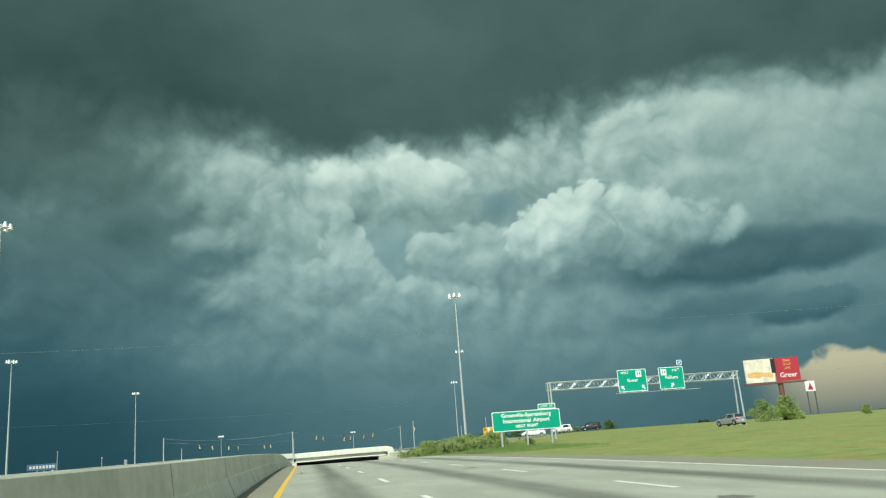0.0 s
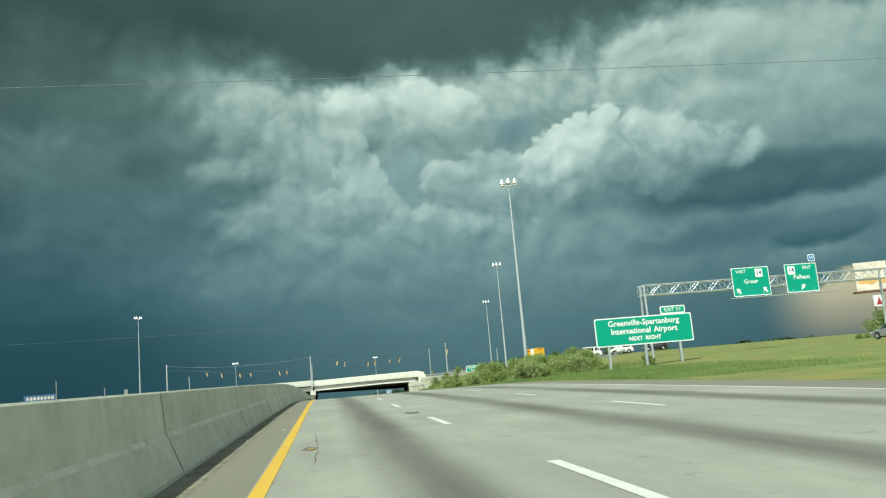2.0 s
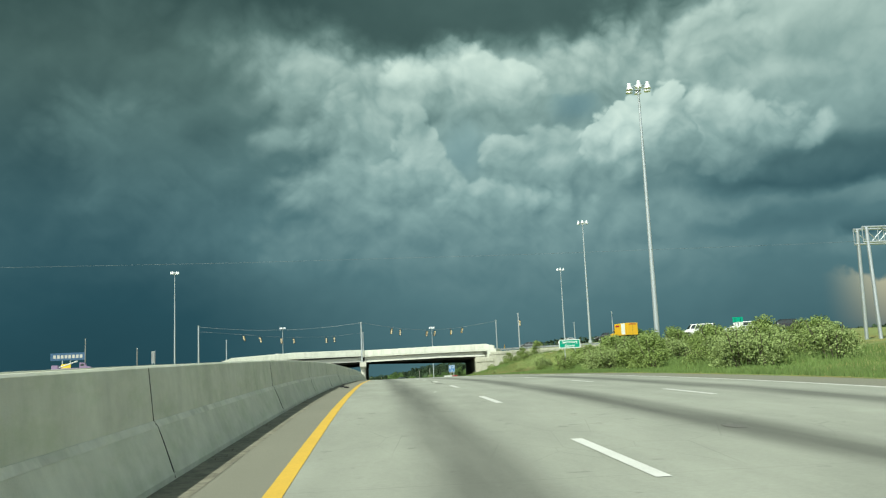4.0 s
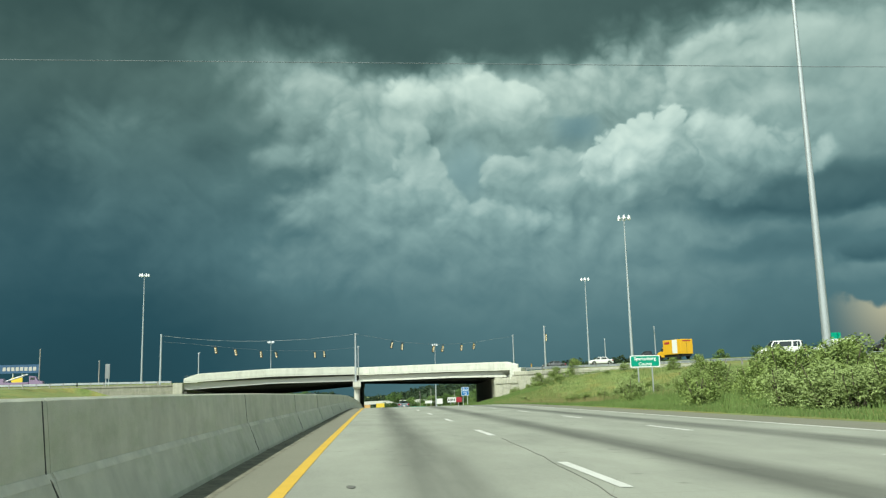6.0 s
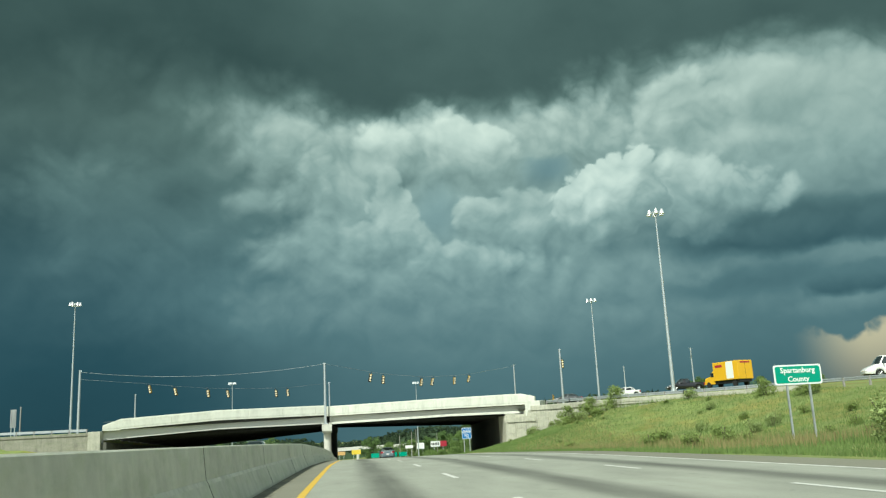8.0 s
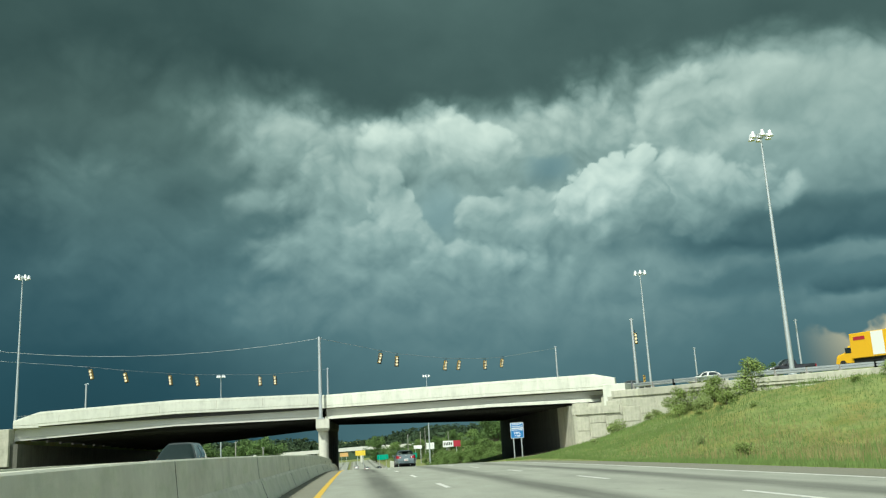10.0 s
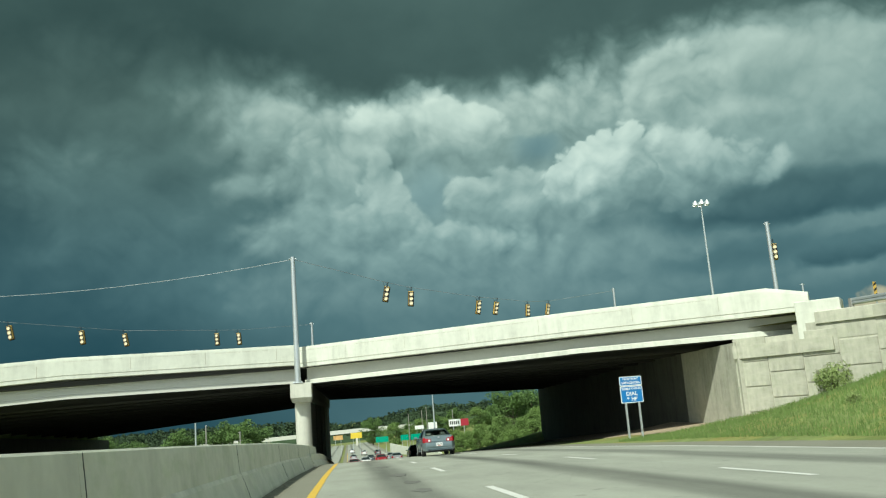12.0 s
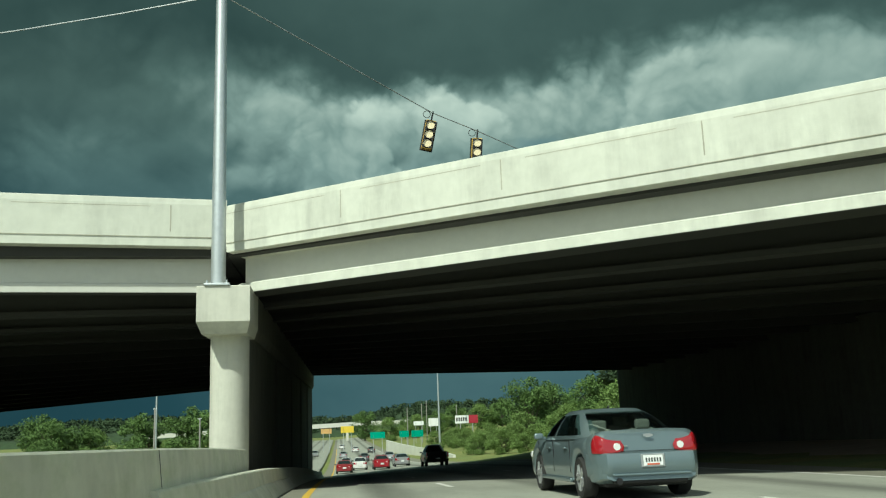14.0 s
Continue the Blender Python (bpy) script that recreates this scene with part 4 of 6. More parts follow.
# solid wall closes the gaps between columns, its dark colour standing for shade
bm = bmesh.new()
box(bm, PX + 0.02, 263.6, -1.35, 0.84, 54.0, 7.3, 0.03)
part("crash_wall", bm, M["breast"], pier, "wall between the columns coloured dark for shade")
# columns behind the first take the dark copy as painted shade
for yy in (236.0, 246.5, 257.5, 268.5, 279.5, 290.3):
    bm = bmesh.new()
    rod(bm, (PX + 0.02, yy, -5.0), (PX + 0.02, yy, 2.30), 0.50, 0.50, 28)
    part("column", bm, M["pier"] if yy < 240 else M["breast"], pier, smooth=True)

# east abutment: breast wall beneath the bridge, wing wall of staggered panels, coping and corner block
abut = thing("east_abutment", label="stained concrete abutment of staggered wall panels", category="abutment", kind="structure")
A0, A1 = Vector((19.4, 218.2, 0)), Vector((24.0, 281.7, 0))
bm = bmesh.new()
along(A0, A1, [(0.45, -7), (0.45, 3.2), (-1.2, 3.2), (-1.2, -7)], bm, 0.0, 0.13)
part("breast_wall", bm, M["abutment"], abut)
# same wall further in, darkened by colour where the deck shades it
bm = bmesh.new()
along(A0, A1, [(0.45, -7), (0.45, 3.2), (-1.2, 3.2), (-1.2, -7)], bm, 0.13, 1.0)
part("sheltered_wall", bm, M["breast"], abut, "wall beneath the bridge coloured dark for shade")
bm = bmesh.new()
along(A0, A1, [(0.30, 2.55), (0.30, 3.15), (0.46, 3.15), (0.46, 2.55)], bm)
WING = [Vector((18.2, 218.6, 0)), Vector((22.3, 213.6, 0)), Vector((26.1, 205.6, 0)), Vector((31.5, 197.6, 0)), Vector((38.5, 187, 0))]
part("ledge", bm, M["abutment"], abut)
for a, b in zip(WING, WING[1:]):
    bm = bmesh.new()
    along(a, b, [(0.0, -2), (0.0, 3.95 if a is not WING[0] else 3.3), (-0.35, 3.95 if a is not WING[0] else 3.3), (-0.35, -2)], bm)
    part("wing_wall", bm, M["abutment"], abut)
    if a is WING[0]:
        bm = bmesh.new()
        along(a, b, [(0.02, 2.9), (0.02, 3.70), (-0.36, 3.70), (-0.36, 2.9)], bm, 0.45, 1.0)
        part("upper_wall", bm, M["abutment"], abut)
        bm = bmesh.new()
        along(a, b, [(0.16, 2.42), (0.16, 3.02), (0.0, 3.02), (0.0, 2.42)], bm, 0.0, 0.72)
        part("seat_ledge", bm, M["abutment"], abut)
    bm = bmesh.new()
    along(a, b, [(0.12, 3.62), (0.12, 4.12), (0.08, 4.15), (-0.40, 4.15), (-0.40, 3.62)], bm, 0.62 if a is WING[0] else 0.0)
    part("coping", bm, M["abutment"], abut)
bm = bmesh.new()
box(bm, 21.35, 216.1, 3.60, 1.9, 1.5, 2.2, 0.04, Matrix.Rotation(radians(-37), 3, "Z"))
part("corner_block", bm, M["bridge"], abut)
for k, (a, b) in enumerate(zip(WING, WING[1:])):
    d, length = (b - a).normalized(), (b - a).length
    n = Vector((d.y, -d.x, 0))
    cols = max(1, int(length / 1.5))
    for c in range(cols):
        for r in range(5):
            z0 = -1.2 + 1.15 * r - (0.55 if c % 2 else 0)
            if z0 < -1.6 or z0 + 1.1 > 3.65:
                continue
            mid = a + d * ((c + 0.5) * length / cols) + n * 0.015
            bm = bmesh.new()
            box(bm, 0, 0, 0, length / cols - 0.05, 0.07, 1.10, 0.015)
            ob = part("panel", bm, M["abutment"], abut)
            ob.matrix_basis = Matrix.Translation((mid.x, mid.y, z0 + 0.56)) @ Matrix.Rotation(math.atan2(d.y, d.x), 4, "Z")
# west abutment
west = thing("west_abutment", label="pale concrete end block and wall of the bridge", category="abutment", kind="structure")
# west wall under the span, shade painted in with the dark concrete
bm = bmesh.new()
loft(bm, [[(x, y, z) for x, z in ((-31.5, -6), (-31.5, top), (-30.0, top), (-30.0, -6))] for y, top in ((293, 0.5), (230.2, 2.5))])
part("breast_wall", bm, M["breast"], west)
bm = bmesh.new()
box(bm, -31.4, 230.6, 2.2, 1.5, 1.6, 3.3, 0.04)
part("end_block", bm, M["abutment"], west)
bm = bmesh.new()
along(Vector((-64, 231.4, 0)), Vector((-32.1, 230.4, 0)), [(0.0, -2), (0.0, 3.45), (-0.4, 3.45), (-0.4, -2)], bm)
part("wing_wall", bm, M["darker_wall"], west)
bm = bmesh.new()
along(Vector((-64, 231.4, 0)), Vector((-32.1, 230.4, 0)), [(0.10, 3.42), (0.10, 3.72), (-0.45, 3.72), (-0.45, 3.42)], bm)
part("coping", bm, M["darker_wall"], west)


# ---------------------------------------------------------------- masts and poles
def high_mast(x, y, top, base=None, near=True):
    base = (road_z(y) if -17 < x < 12 else land_z(x, y)) if base is None else base
    mast = thing("high_mast_light", pose(x, y, base), "tall tapered galvanised mast with a ring of floodlights", "light mast", "highway light masts")
    h = top - base
    bm = bmesh.new()
    rod(bm, (0, 0, 0), (0, 0, h), 0.25, 0.085, 14)
    rod(bm, (0, 0, 0), (0, 0, 0.5), 0.42, 0.36, 14)
    part("shaft", bm, M["mast"], mast, smooth=True)
    bm = bmesh.new()
    rod(bm, (0, 0, h - 0.35), (0, 0, h + 0.15), 0.28, 0.2, 12)
    for i in range(8):
        a, b = 2 * math.pi * i / 8, 2 * math.pi * (i + 1) / 8
        rod(bm, (0.75 * math.cos(a), 0.75 * math.sin(a), h - 0.1), (0.75 * math.cos(b), 0.75 * math.sin(b), h - 0.1), 0.04, sides=6)
        if i % 2 == 0:
            rod(bm, (0, 0, h - 0.1), (0.75 * math.cos(a), 0.75 * math.sin(a), h - 0.1), 0.035, sides=6)
    part("ring", bm, M["mast"], mast)
    for i in range(6):
        a = 2 * math.pi * (i + 0.25) / 6
        c = Vector((0.95 * math.cos(a), 0.95 * math.sin(a), h - 0.1))
        bm = bmesh.new()
        rod(bm, c + Vector((0, 0, 0.34)), c + Vector((0, 0, 0.05)), 0.16, 0.22, 12)
        rod(bm, c + Vector((0, 0, 0.05)), c + Vector((0, 0, -0.30)), 0.22, 0.33, 12)
        part("floodlight", bm, M["lampglass"], mast, smooth=True)
    return mast


for x, y, top in ((25.05, 134.7, 26.84), (42.3, 227.0, 29.6), (52.15, 294.3, 27.6), (-54.3, 294.8, 30.4), (-35.8, 389.2, 19.2), (22.6, 409.0, 18.0), (-32.0, 95.4, 29.0), (-62.6, 198.1, 29.0)):
    high_mast(x, y, top)


def pole(x, y, base, top, r=0.14, mat="galvanised", label="plain galvanised steel signal pole", name="signal_pole"):
    ob = thing(name, pose(x, y, base), label, "pole")
    bm = bmesh.new()
    rod(bm, (0, 0, 0), (0, 0, top - base), r, r * 0.75, 12)
    part("shaft", bm, M[mat], ob, smooth=True)
    bm = bmesh.new()
    if mat == "galvanised":
        box(bm, 0, 0, 0.03, 0.62, 0.62, 0.06, 0.01)
        for sx in (-0.24, 0.24):
            for sy in (-0.24, 0.24):
                rod(bm, (sx, sy, 0.05), (sx, sy, 0.14), 0.025, sides=6)
        part("base_plate", bm, M["galvanised"], ob)
        bm = bmesh.new()
    rod(bm, (-0.25, 0, top - base - 0.12), (0.25, 0, top - base - 0.12), 0.03, sides=6)
    part("wire_bracket", bm, M["galvanised"], ob)
    return ob


pole(-3.13, 234.95, 3.46, 11.6, 0.19)
pole(29.3, 234.35, 4.2, 12.15, 0.17)
pole(29.6, 269.8, 4.3, 12.8, 0.15)
pole(-3.35, 269.6, 4.7, 11.1, 0.15)
pole(-36.7, 272.2, 3.3, 10.6, 0.15)
pole(50.9, 240.8, 4.8, 12.1, 0.12)
pole(47.7, 263.0, 4.8, 11.2, 0.12)
pole(-37.6, 244.0, 3.2, 12.7, 0.20, "mast", "pale grey tapered utility pole", "utility_pole")
pole(-79.4, 300.0, 3.0, 13.7, 0.16, "wood", "weathered grey wooden utility pole", "utility_pole")
pole(-65.6, 300.0, 3.2, 10.6, 0.16, "wood", "weathered grey wooden utility pole", "utility_pole")


# ---------------------------------------------------------------- signals and span wires
def signal_head(x, y, z, turn=0.0, tilt=0.0):
    ob = thing("traffic_signal", pose(x, y, z, 0, tilt, turn), "yellow three-lens traffic signal hung from a span wire", "traffic light", "span-wire traffic signals")
    bm = bmesh.new()
    box(bm, 0, 0, 0, 0.36, 0.22, 1.08, 0.03)
    part("housing", bm, M["signal"], ob)
    bm = bmesh.new()
    box(bm, 0, 0.10, 0, 0.46, 0.03, 1.16, 0.01)
    part("back_plate", bm, M["black"], ob)
    for dz in (0.34, 0.0, -0.34):
        bm = bmesh.new()
        box(bm, 0, -0.115, dz, 0.35, 0.02, 0.335, 0.008)
        door = part("lens_door", bm, M["black"], ob)
        bm = bmesh.new()
        rod(bm, (0, -0.135, dz), (0, -0.12, dz), 0.145, sides=16)
        part("lens", bm, M["lens"], door)
        bm = bmesh.new()
        n = 10
        rings = [[(0.16 * math.cos(math.pi * i / n), yy, dz + 0.16 * math.sin(math.pi * i / n)) for i in range(n + 1)] for yy in (-0.12, -0.19)]
        loft(bm, rings, close=False)
        bmesh.ops.solidify(bm, geom=bm.faces[:], thickness=0.012)
        part("visor", bm, M["black"], door)
    bm = bmesh.new()
    rod(bm, (0, 0, 0.54), (0, 0, 0.90), 0.03, sides=6)
    for i in range(10):
        a, b = 2 * math.pi * i / 10, 2 * math.pi * (i + 1) / 10
        rod(bm, (0.13 * math.cos(a) - 0.2, 0, 0.75 + 0.13 * math.sin(a)), (0.13 * math.cos(b) - 0.2, 0, 0.75 + 0.13 * math.sin(b)), 0.012, sides=5)
    part("hanger", bm, M["black"], ob)
    return ob


SIGNALS = ((-28.4, 245.8, 9.7, -14, -14), (-25.1, 247.3, 9.3, -14, -14), (-21.1, 251.5, 9.05, -14, -8), (-18.8, 255.9, 9.1, -14, -12), (-11.7, 260.1, 9.05, -4, -4), (-10.0, 262.5, 9.2, -4, -5),
           (3.16, 241.73, 9.75, 0, 12), (5.04, 242.84, 9.45, 0, 5), (11.1, 249.0, 9.2, 8, 10), (13.05, 251.7, 9.35, 8, 12), (17.4, 258.8, 9.75, 8, 4), (20.4, 263.1, 10.2, 8, 12))
for x, y, z, turn, tilt in SIGNALS:
    signal_head(x, y, z, turn, tilt)
signal_head(29.56, 234.35, 10.05, 0, 0)


def wire(name, points, r=0.018, label="thin steel span wire sagging between poles", mat="cable"):
    """A cable through points, each stretch sagging a little."""
    bm = bmesh.new()
    line = []
    for a, b, sag in points:
        a, b = Vector(a), Vector(b)
        line += [a.lerp(b, i / 12) - Vector((0, 0, sag * 4 * i / 12 * (1 - i / 12))) for i in range(0 if not line else 1, 13)]
    rings = []
    for k, p in enumerate(line):
        way = (line[min(k + 1, len(line) - 1)] - line[max(k - 1, 0)]).normalized()
        side = way.cross(Vector((0, 0, 1))).normalized()
        up = side.cross(way)
        rings.append([p + side * r * math.cos(2 * math.pi * q / 5) + up * r * math.sin(2 * math.pi * q / 5) for q in range(5)])
    loft(bm, rings)
    ob = part(name, bm, M[mat])
    return tagged(ob, label, "cable")


def hung_at(k):
    x, y, z, turn, tilt = SIGNALS[k]
    return tuple((pose(x, y, z, 0, tilt, turn) @ Vector((0, 0, 0.84))))


def strung(stops, sag=0.0):
    return [(a, b, sag) for a, b in zip(stops, stops[1:])]


PT = (-3.13, 234.95, 11.45)
wire("span_wire", strung([PT] + [hung_at(k) for k in range(6, 12)] + [(29.6, 269.8, 12.5)]))
wire("span_wire", [(PT, (-37.6, 244.0, 12.45), 1.1)])
wire("signal_wire", strung([(-37.6, 244.0, 11.4)] + [hung_at(k) for k in range(6)] + [(-3.35, 269.6, 10.9)]), 0.013)



# ---------------------------------------------------------------- signs
def panel(parent, name, cx, cz, w, h, mat, y=0.0, thick=0.03, corner=0.12, label=""):
    """A sign plate with rounded corners that faces -y."""
    pts = []
    c = min(corner, w / 3, h / 3)
    for sx, sz, a0 in ((1, 1, 0), (-1, 1, 90), (-1, -1, 180), (1, -1, 270)):
        for k in range(4):
            a = radians(a0 + 30 * k)
            pts.append((cx + sx * (w / 2 - c) + c * math.cos(a), y, cz + sz * (h / 2 - c) + c * math.sin(a)))
    bm = bmesh.new()
    sheet(bm, pts, thick, (0, -1, 0))
    return part(name, bm, M[mat], parent, label)


def framed(parent, name, cx, cz, w, h, mat="sign_green", y=0.0):
    """A plate with the white border line of a road sign."""
    plate = panel(parent, name, cx, cz, w, h, "sign_white", y)
    panel(plate, "field", cx, cz, w - 0.16, h - 0.16, mat, y - 0.006, 0.004, 0.1)
    return plate


def post(parent, x, z0, z1, y=0.12, r=0.08, name="post"):
    bm = bmesh.new()
    box(bm, x, y, (z0 + z1) / 2, r * 2, r * 2.4, z1 - z0, 0.01)
    return part(name, bm, M["galvanised"], parent)


# airport sign beside the exit
SX, SY = 19.65, 89.9
sign = thing("guide_sign", pose(SX, SY, land_z(23, 90), 0, 0, 0), "large green airport guide sign with white letters on posts", "road sign")
b0 = 3.02 - land_z(23, 90)
plate = framed(sign, "panel", 3.73, b0 + 1.04, 7.5, 2.08)
framed(sign, "exit_tab", 6.1, b0 + 2.38, 1.95, 0.58)
lettering("text", "Greenville-Spartanburg", 0.60, M["sign_white"], plate, (3.73, -0.014, b0 + 1.62), squeeze=0.98, bold=0.010)
lettering("text", "International  Airport", 0.60, M["sign_white"], plate, (3.73, -0.014, b0 + 1.03), squeeze=1.0, bold=0.010)
lettering("text", "NEXT  RIGHT", 0.42, M["sign_white"], plate, (3.73, -0.014, b0 + 0.45), squeeze=1.0, bold=0.010)
lettering("text", "EXIT  57", 0.38, M["sign_white"], sign.children[1], (6.1, -0.014, b0 + 2.38), bold=0.002)
for x in (0.9, 3.7, 6.4):
    post(sign, x, -0.6, b0 + 1.9, 0.13, 0.085)

# overhead gantry across the ramp
GY, GX0, GX1 = 116.0, 33.6, 62.3
gantry = thing("sign_gantry", pose(0, GY, 0), "galvanised lattice gantry carrying two green exit signs", "sign gantry")
bm = bmesh.new()
z0, z1, dy = 9.0, 10.05, 0.55
for yy in (-dy, dy):
    for zz in (z0, z1):
        rod(bm, (GX0, yy, zz), (GX1, yy, zz), 0.07, sides=8)
part("chord", bm, M["galvanised"], gantry)
bm = bmesh.new()
n = 26
for i in range(n):
    xa, xb = GX0 + (GX1 - GX0) * i / n, GX0 + (GX1 - GX0) * (i + 1) / n
    za, zb = (z0, z1) if i % 2 else (z1, z0)
    for yy in (-dy, dy):
        rod(bm, (xa, yy, za), (xb, yy, zb), 0.035, sides=6)
        rod(bm, (xa, yy, z0), (xa, yy, z1), 0.03, sides=6)
    rod(bm, (xa, -dy, z1), (xb, dy, z1), 0.03, sides=6)
part("lattice", bm, M["galvanised"], gantry)
for xx, base in ((GX0 + 0.3, land_z(34, 116)), (GX1 - 0.3, land_z(62, 116))):
    for yy in (-0.85, 0.85):
        bm = bmesh.new()
        rod(bm, (xx, yy, base - 0.3), (xx, 0.55 * yy / 0.85, z1), 0.13, 0.12, 12)
        part("leg", bm, M["galvanised"], gantry, smooth=True)
bm = bmesh.new()
box(bm, 49.5, -0.95, 7.9, 12.5, 0.5, 0.06)
for xx in (44.4, 47.2, 50.6, 53.2):
    rod(bm, (xx, -dy, 9.0), (xx, -0.9, 7.92), 0.03, sides=6)
    box(bm, xx, -1.15, 7.95, 0.35, 0.2, 0.12)
part("light_walkway", bm, M["galvanised"], gantry)
p1 = framed(gantry, "west_sign", 45.95, 9.62, 4.3, 3.1, y=-0.75)
p2 = framed(gantry, "east_sign", 51.85, 9.64, 3.75, 3.1, y=-0.75)
lettering("text", "WEST", 0.46, M["sign_white"], p1, (44.9, -0.766, 10.72), bold=0.006)
lettering("text", "Greer", 0.66, M["sign_white"], p1, (45.95, -0.766, 9.62), bold=0.008)
lettering("text", "EAST", 0.46, M["sign_white"], p2, (52.6, -0.766, 10.72), bold=0.006)
lettering("text", "Pelham", 0.66, M["sign_white"], p2, (51.85, -0.766, 9.72), bold=0.008)
tab = framed(gantry, "letter_tab", 53.3, 11.75, 0.8, 0.75, "sign_blue", y=-0.75)
lettering("text", "H", 0.55, M["sign_white"], tab, (53.3, -0.766, 11.75), bold=0.01)
for plate, xx in ((p1, 46.95), (p2, 50.75)):
    shield = panel(plate, "route_shield", xx, 10.5, 0.85, 0.9, "sign_white", -0.764, 0.006, 0.08)
    lettering("text", "14", 0.62, M["bill_blue"], shield, (xx, -0.776, 10.5), bold=0.01)
for plate, xx in ((p1, 44.45), (p1, 47.5), (p2, 51.85)):
    bm = bmesh.new()
    s = 1 if plate is p2 else -1
    sheet(bm, [(xx - 0.26 * s, -0.768, 8.42), (xx - 0.14 * s, -0.768, 8.32), (xx + 0.12 * s, -0.768, 8.58), (xx + 0.22 * s, -0.768, 8.45), (xx + 0.26 * s, -0.768, 8.95), (xx - 0.22 * s, -0.768, 8.86), (xx - 0.06 * s, -0.768, 8.74)], 0.004, (0, -1, 0))
    part("arrow", bm, M["sign_white"], plate)

# county line sign
sign = thing("county_sign", pose(20.57, 159.6, land_z(22.7, 159.6)), "green county name sign on two posts in the grass", "road sign")
b0 = 3.83 - land_z(22.7, 159.6)
plate = framed(sign, "panel", 2.15, b0, 2.55, 1.0)
lettering("text", "Spartanburg", 0.38, M["sign_white"], plate, (2.15, -0.014, b0 + 0.21), bold=0.008)
lettering("text", "County", 0.38, M["sign_white"], plate, (2.15, -0.014, b0 - 0.23), bold=0.008)
for x in (1.55, 2.75):
    post(sign, x, -0.6, b0 + 0.45, 0.1, 0.045)

# blue emergency sign before the abutment
sign = thing("emergency_sign", pose(13.37, 221.4, road_z(221.4)), "blue highway emergency telephone sign on two posts", "road sign")
b0 = 0.77 - road_z(221.4)
top = panel(sign, "upper_panel", 0.56, b0 + 1.06, 1.14, 0.46, "sign_white", 0, 0.02, 0.05)
panel(top, "field", 0.56, b0 + 1.06, 1.07, 0.39, "sign_blue", -0.005, 0.003, 0.04)
low = panel(sign, "lower_panel", 0.56, b0 + 0.40, 1.14, 0.82, "sign_white", 0, 0.02, 0.05)
panel(low, "field", 0.56, b0 + 0.40, 1.07, 0.75, "sign_blue", -0.005, 0.003, 0.04)
lettering("text", "HIGHWAY", 0.17, M["sign_white"], top, (0.56, -0.012, b0 + 1.16), bold=0.002)
lettering("text", "EMERGENCIES", 0.16, M["sign_white"], top, (0.56, -0.012, b0 + 0.97), squeeze=0.92, bold=0.002)
lettering("text", "MOBILE PHONES", 0.15, M["sign_white"], low, (0.56, -0.012, b0 + 0.68), squeeze=0.85, bold=0.002)
lettering("text", "DIAL", 0.27, M["sign_white"], low, (0.56, -0.012, b0 + 0.43), bold=0.004)
lettering("text", "* HP", 0.25, M["sign_white"], low, (0.56, -0.012, b0 + 0.17), bold=0.004)
for x in (0.22, 0.90):
    post(sign, x, -0.3, b0 + 1.2, 0.06, 0.045)

# route shields on the ramp
sign = thing("route_sign", pose(57.6, 192.0, land_z(57.6, 192)), "green and white route shields on a post", "road sign")
b0 = 7.2 - land_z(57.6, 192)
panel(sign, "panel", 0, b0, 1.7, 0.8, "sign_green", 0, 0.02, 0.05)
for x in (-0.45, 0.45):
    panel(sign, "shield", x, b0 - 0.85, 0.75, 0.8, "sign_white", 0, 0.02, 0.2)
    post(sign, x, -0.4, b0 + 0.3, 0.06, 0.05)


def small_sign(x, y, z, w, h, mat, label, posts=1, base=None):
    base = land_z(x, y) if base is None else base
    ob = thing("road_sign", pose(x, y, base), label, "road sign")
    panel(ob, "panel", 0, z - base, w, h, mat, 0, 0.02, 0.06)
    for k in range(posts):
        post(ob, (k - (posts - 1) / 2) * w * 0.6, -0.4, z - base + h * 0.4, 0.06, 0.05)
    return ob


small_sign(-48.5, 250, 6.6, 0.8, 2.6, "paint_silver", "tall grey sign seen from its bare back", 2)
small_sign(-22.5, 255.0, 6.05, 0.9, 0.55, "sign_white", "small white sign on the bridge rail", 1, 4.4)

# billboard, fuel sign and tyre shop sign
bb = thing("billboard", pose(89.2, 152.5, land_z(88, 152) - 1.6, 0, 0, -12) @ Matrix.Scale(1.14, 4), "wide billboard with food picture and red panel on a brown post", "billboard")
gz = land_z(88, 152)
panel(bb, "picture_panel", -2.0, 13.2 - gz, 4.9, 3.9, "bill_photo", 0, 0.3, 0.02)
panel(bb, "dark_panel", 0.6, 13.9 - gz, 1.2, 2.4, "black", -0.02, 0.2, 0.02)
red = panel(bb, "red_panel", 2.7, 13.2 - gz, 3.9, 3.9, "bill_red", -0.03, 0.3, 0.02)
rng = random.Random(5)
for k in range(9):
    bm = bmesh.new()
    cx, cz, r = -3.6 + 0.42 * k, 12.3 - gz + 0.35 * rng.random(), 0.35 + 0.3 * rng.random()
    sheet(bm, [(cx + r * math.cos(a * 0.7), -0.012 - 0.002 * k, cz + 0.8 * r * math.sin(a * 0.7)) for a in range(9)], 0.004, (0, -1, 0))
    part("picture_shape", bm, M["bill_tan"], bb)
lettering("text", "Greer", 1.15, M["sign_white"], red, (2.7, -0.045, 12.2 - gz), bold=0.01)
for k, w in enumerate(("DINE", "SHOP", "LIVE")):
    lettering("text", w, 0.55, M["bill_tan"], red, (2.7, -0.045, 14.6 - gz - 0.62 * k), bold=0.004)
bm = bmesh.new()
box(bm, 0.3, 0.1, 11.0 - gz, 10.2, 1.0, 0.25)
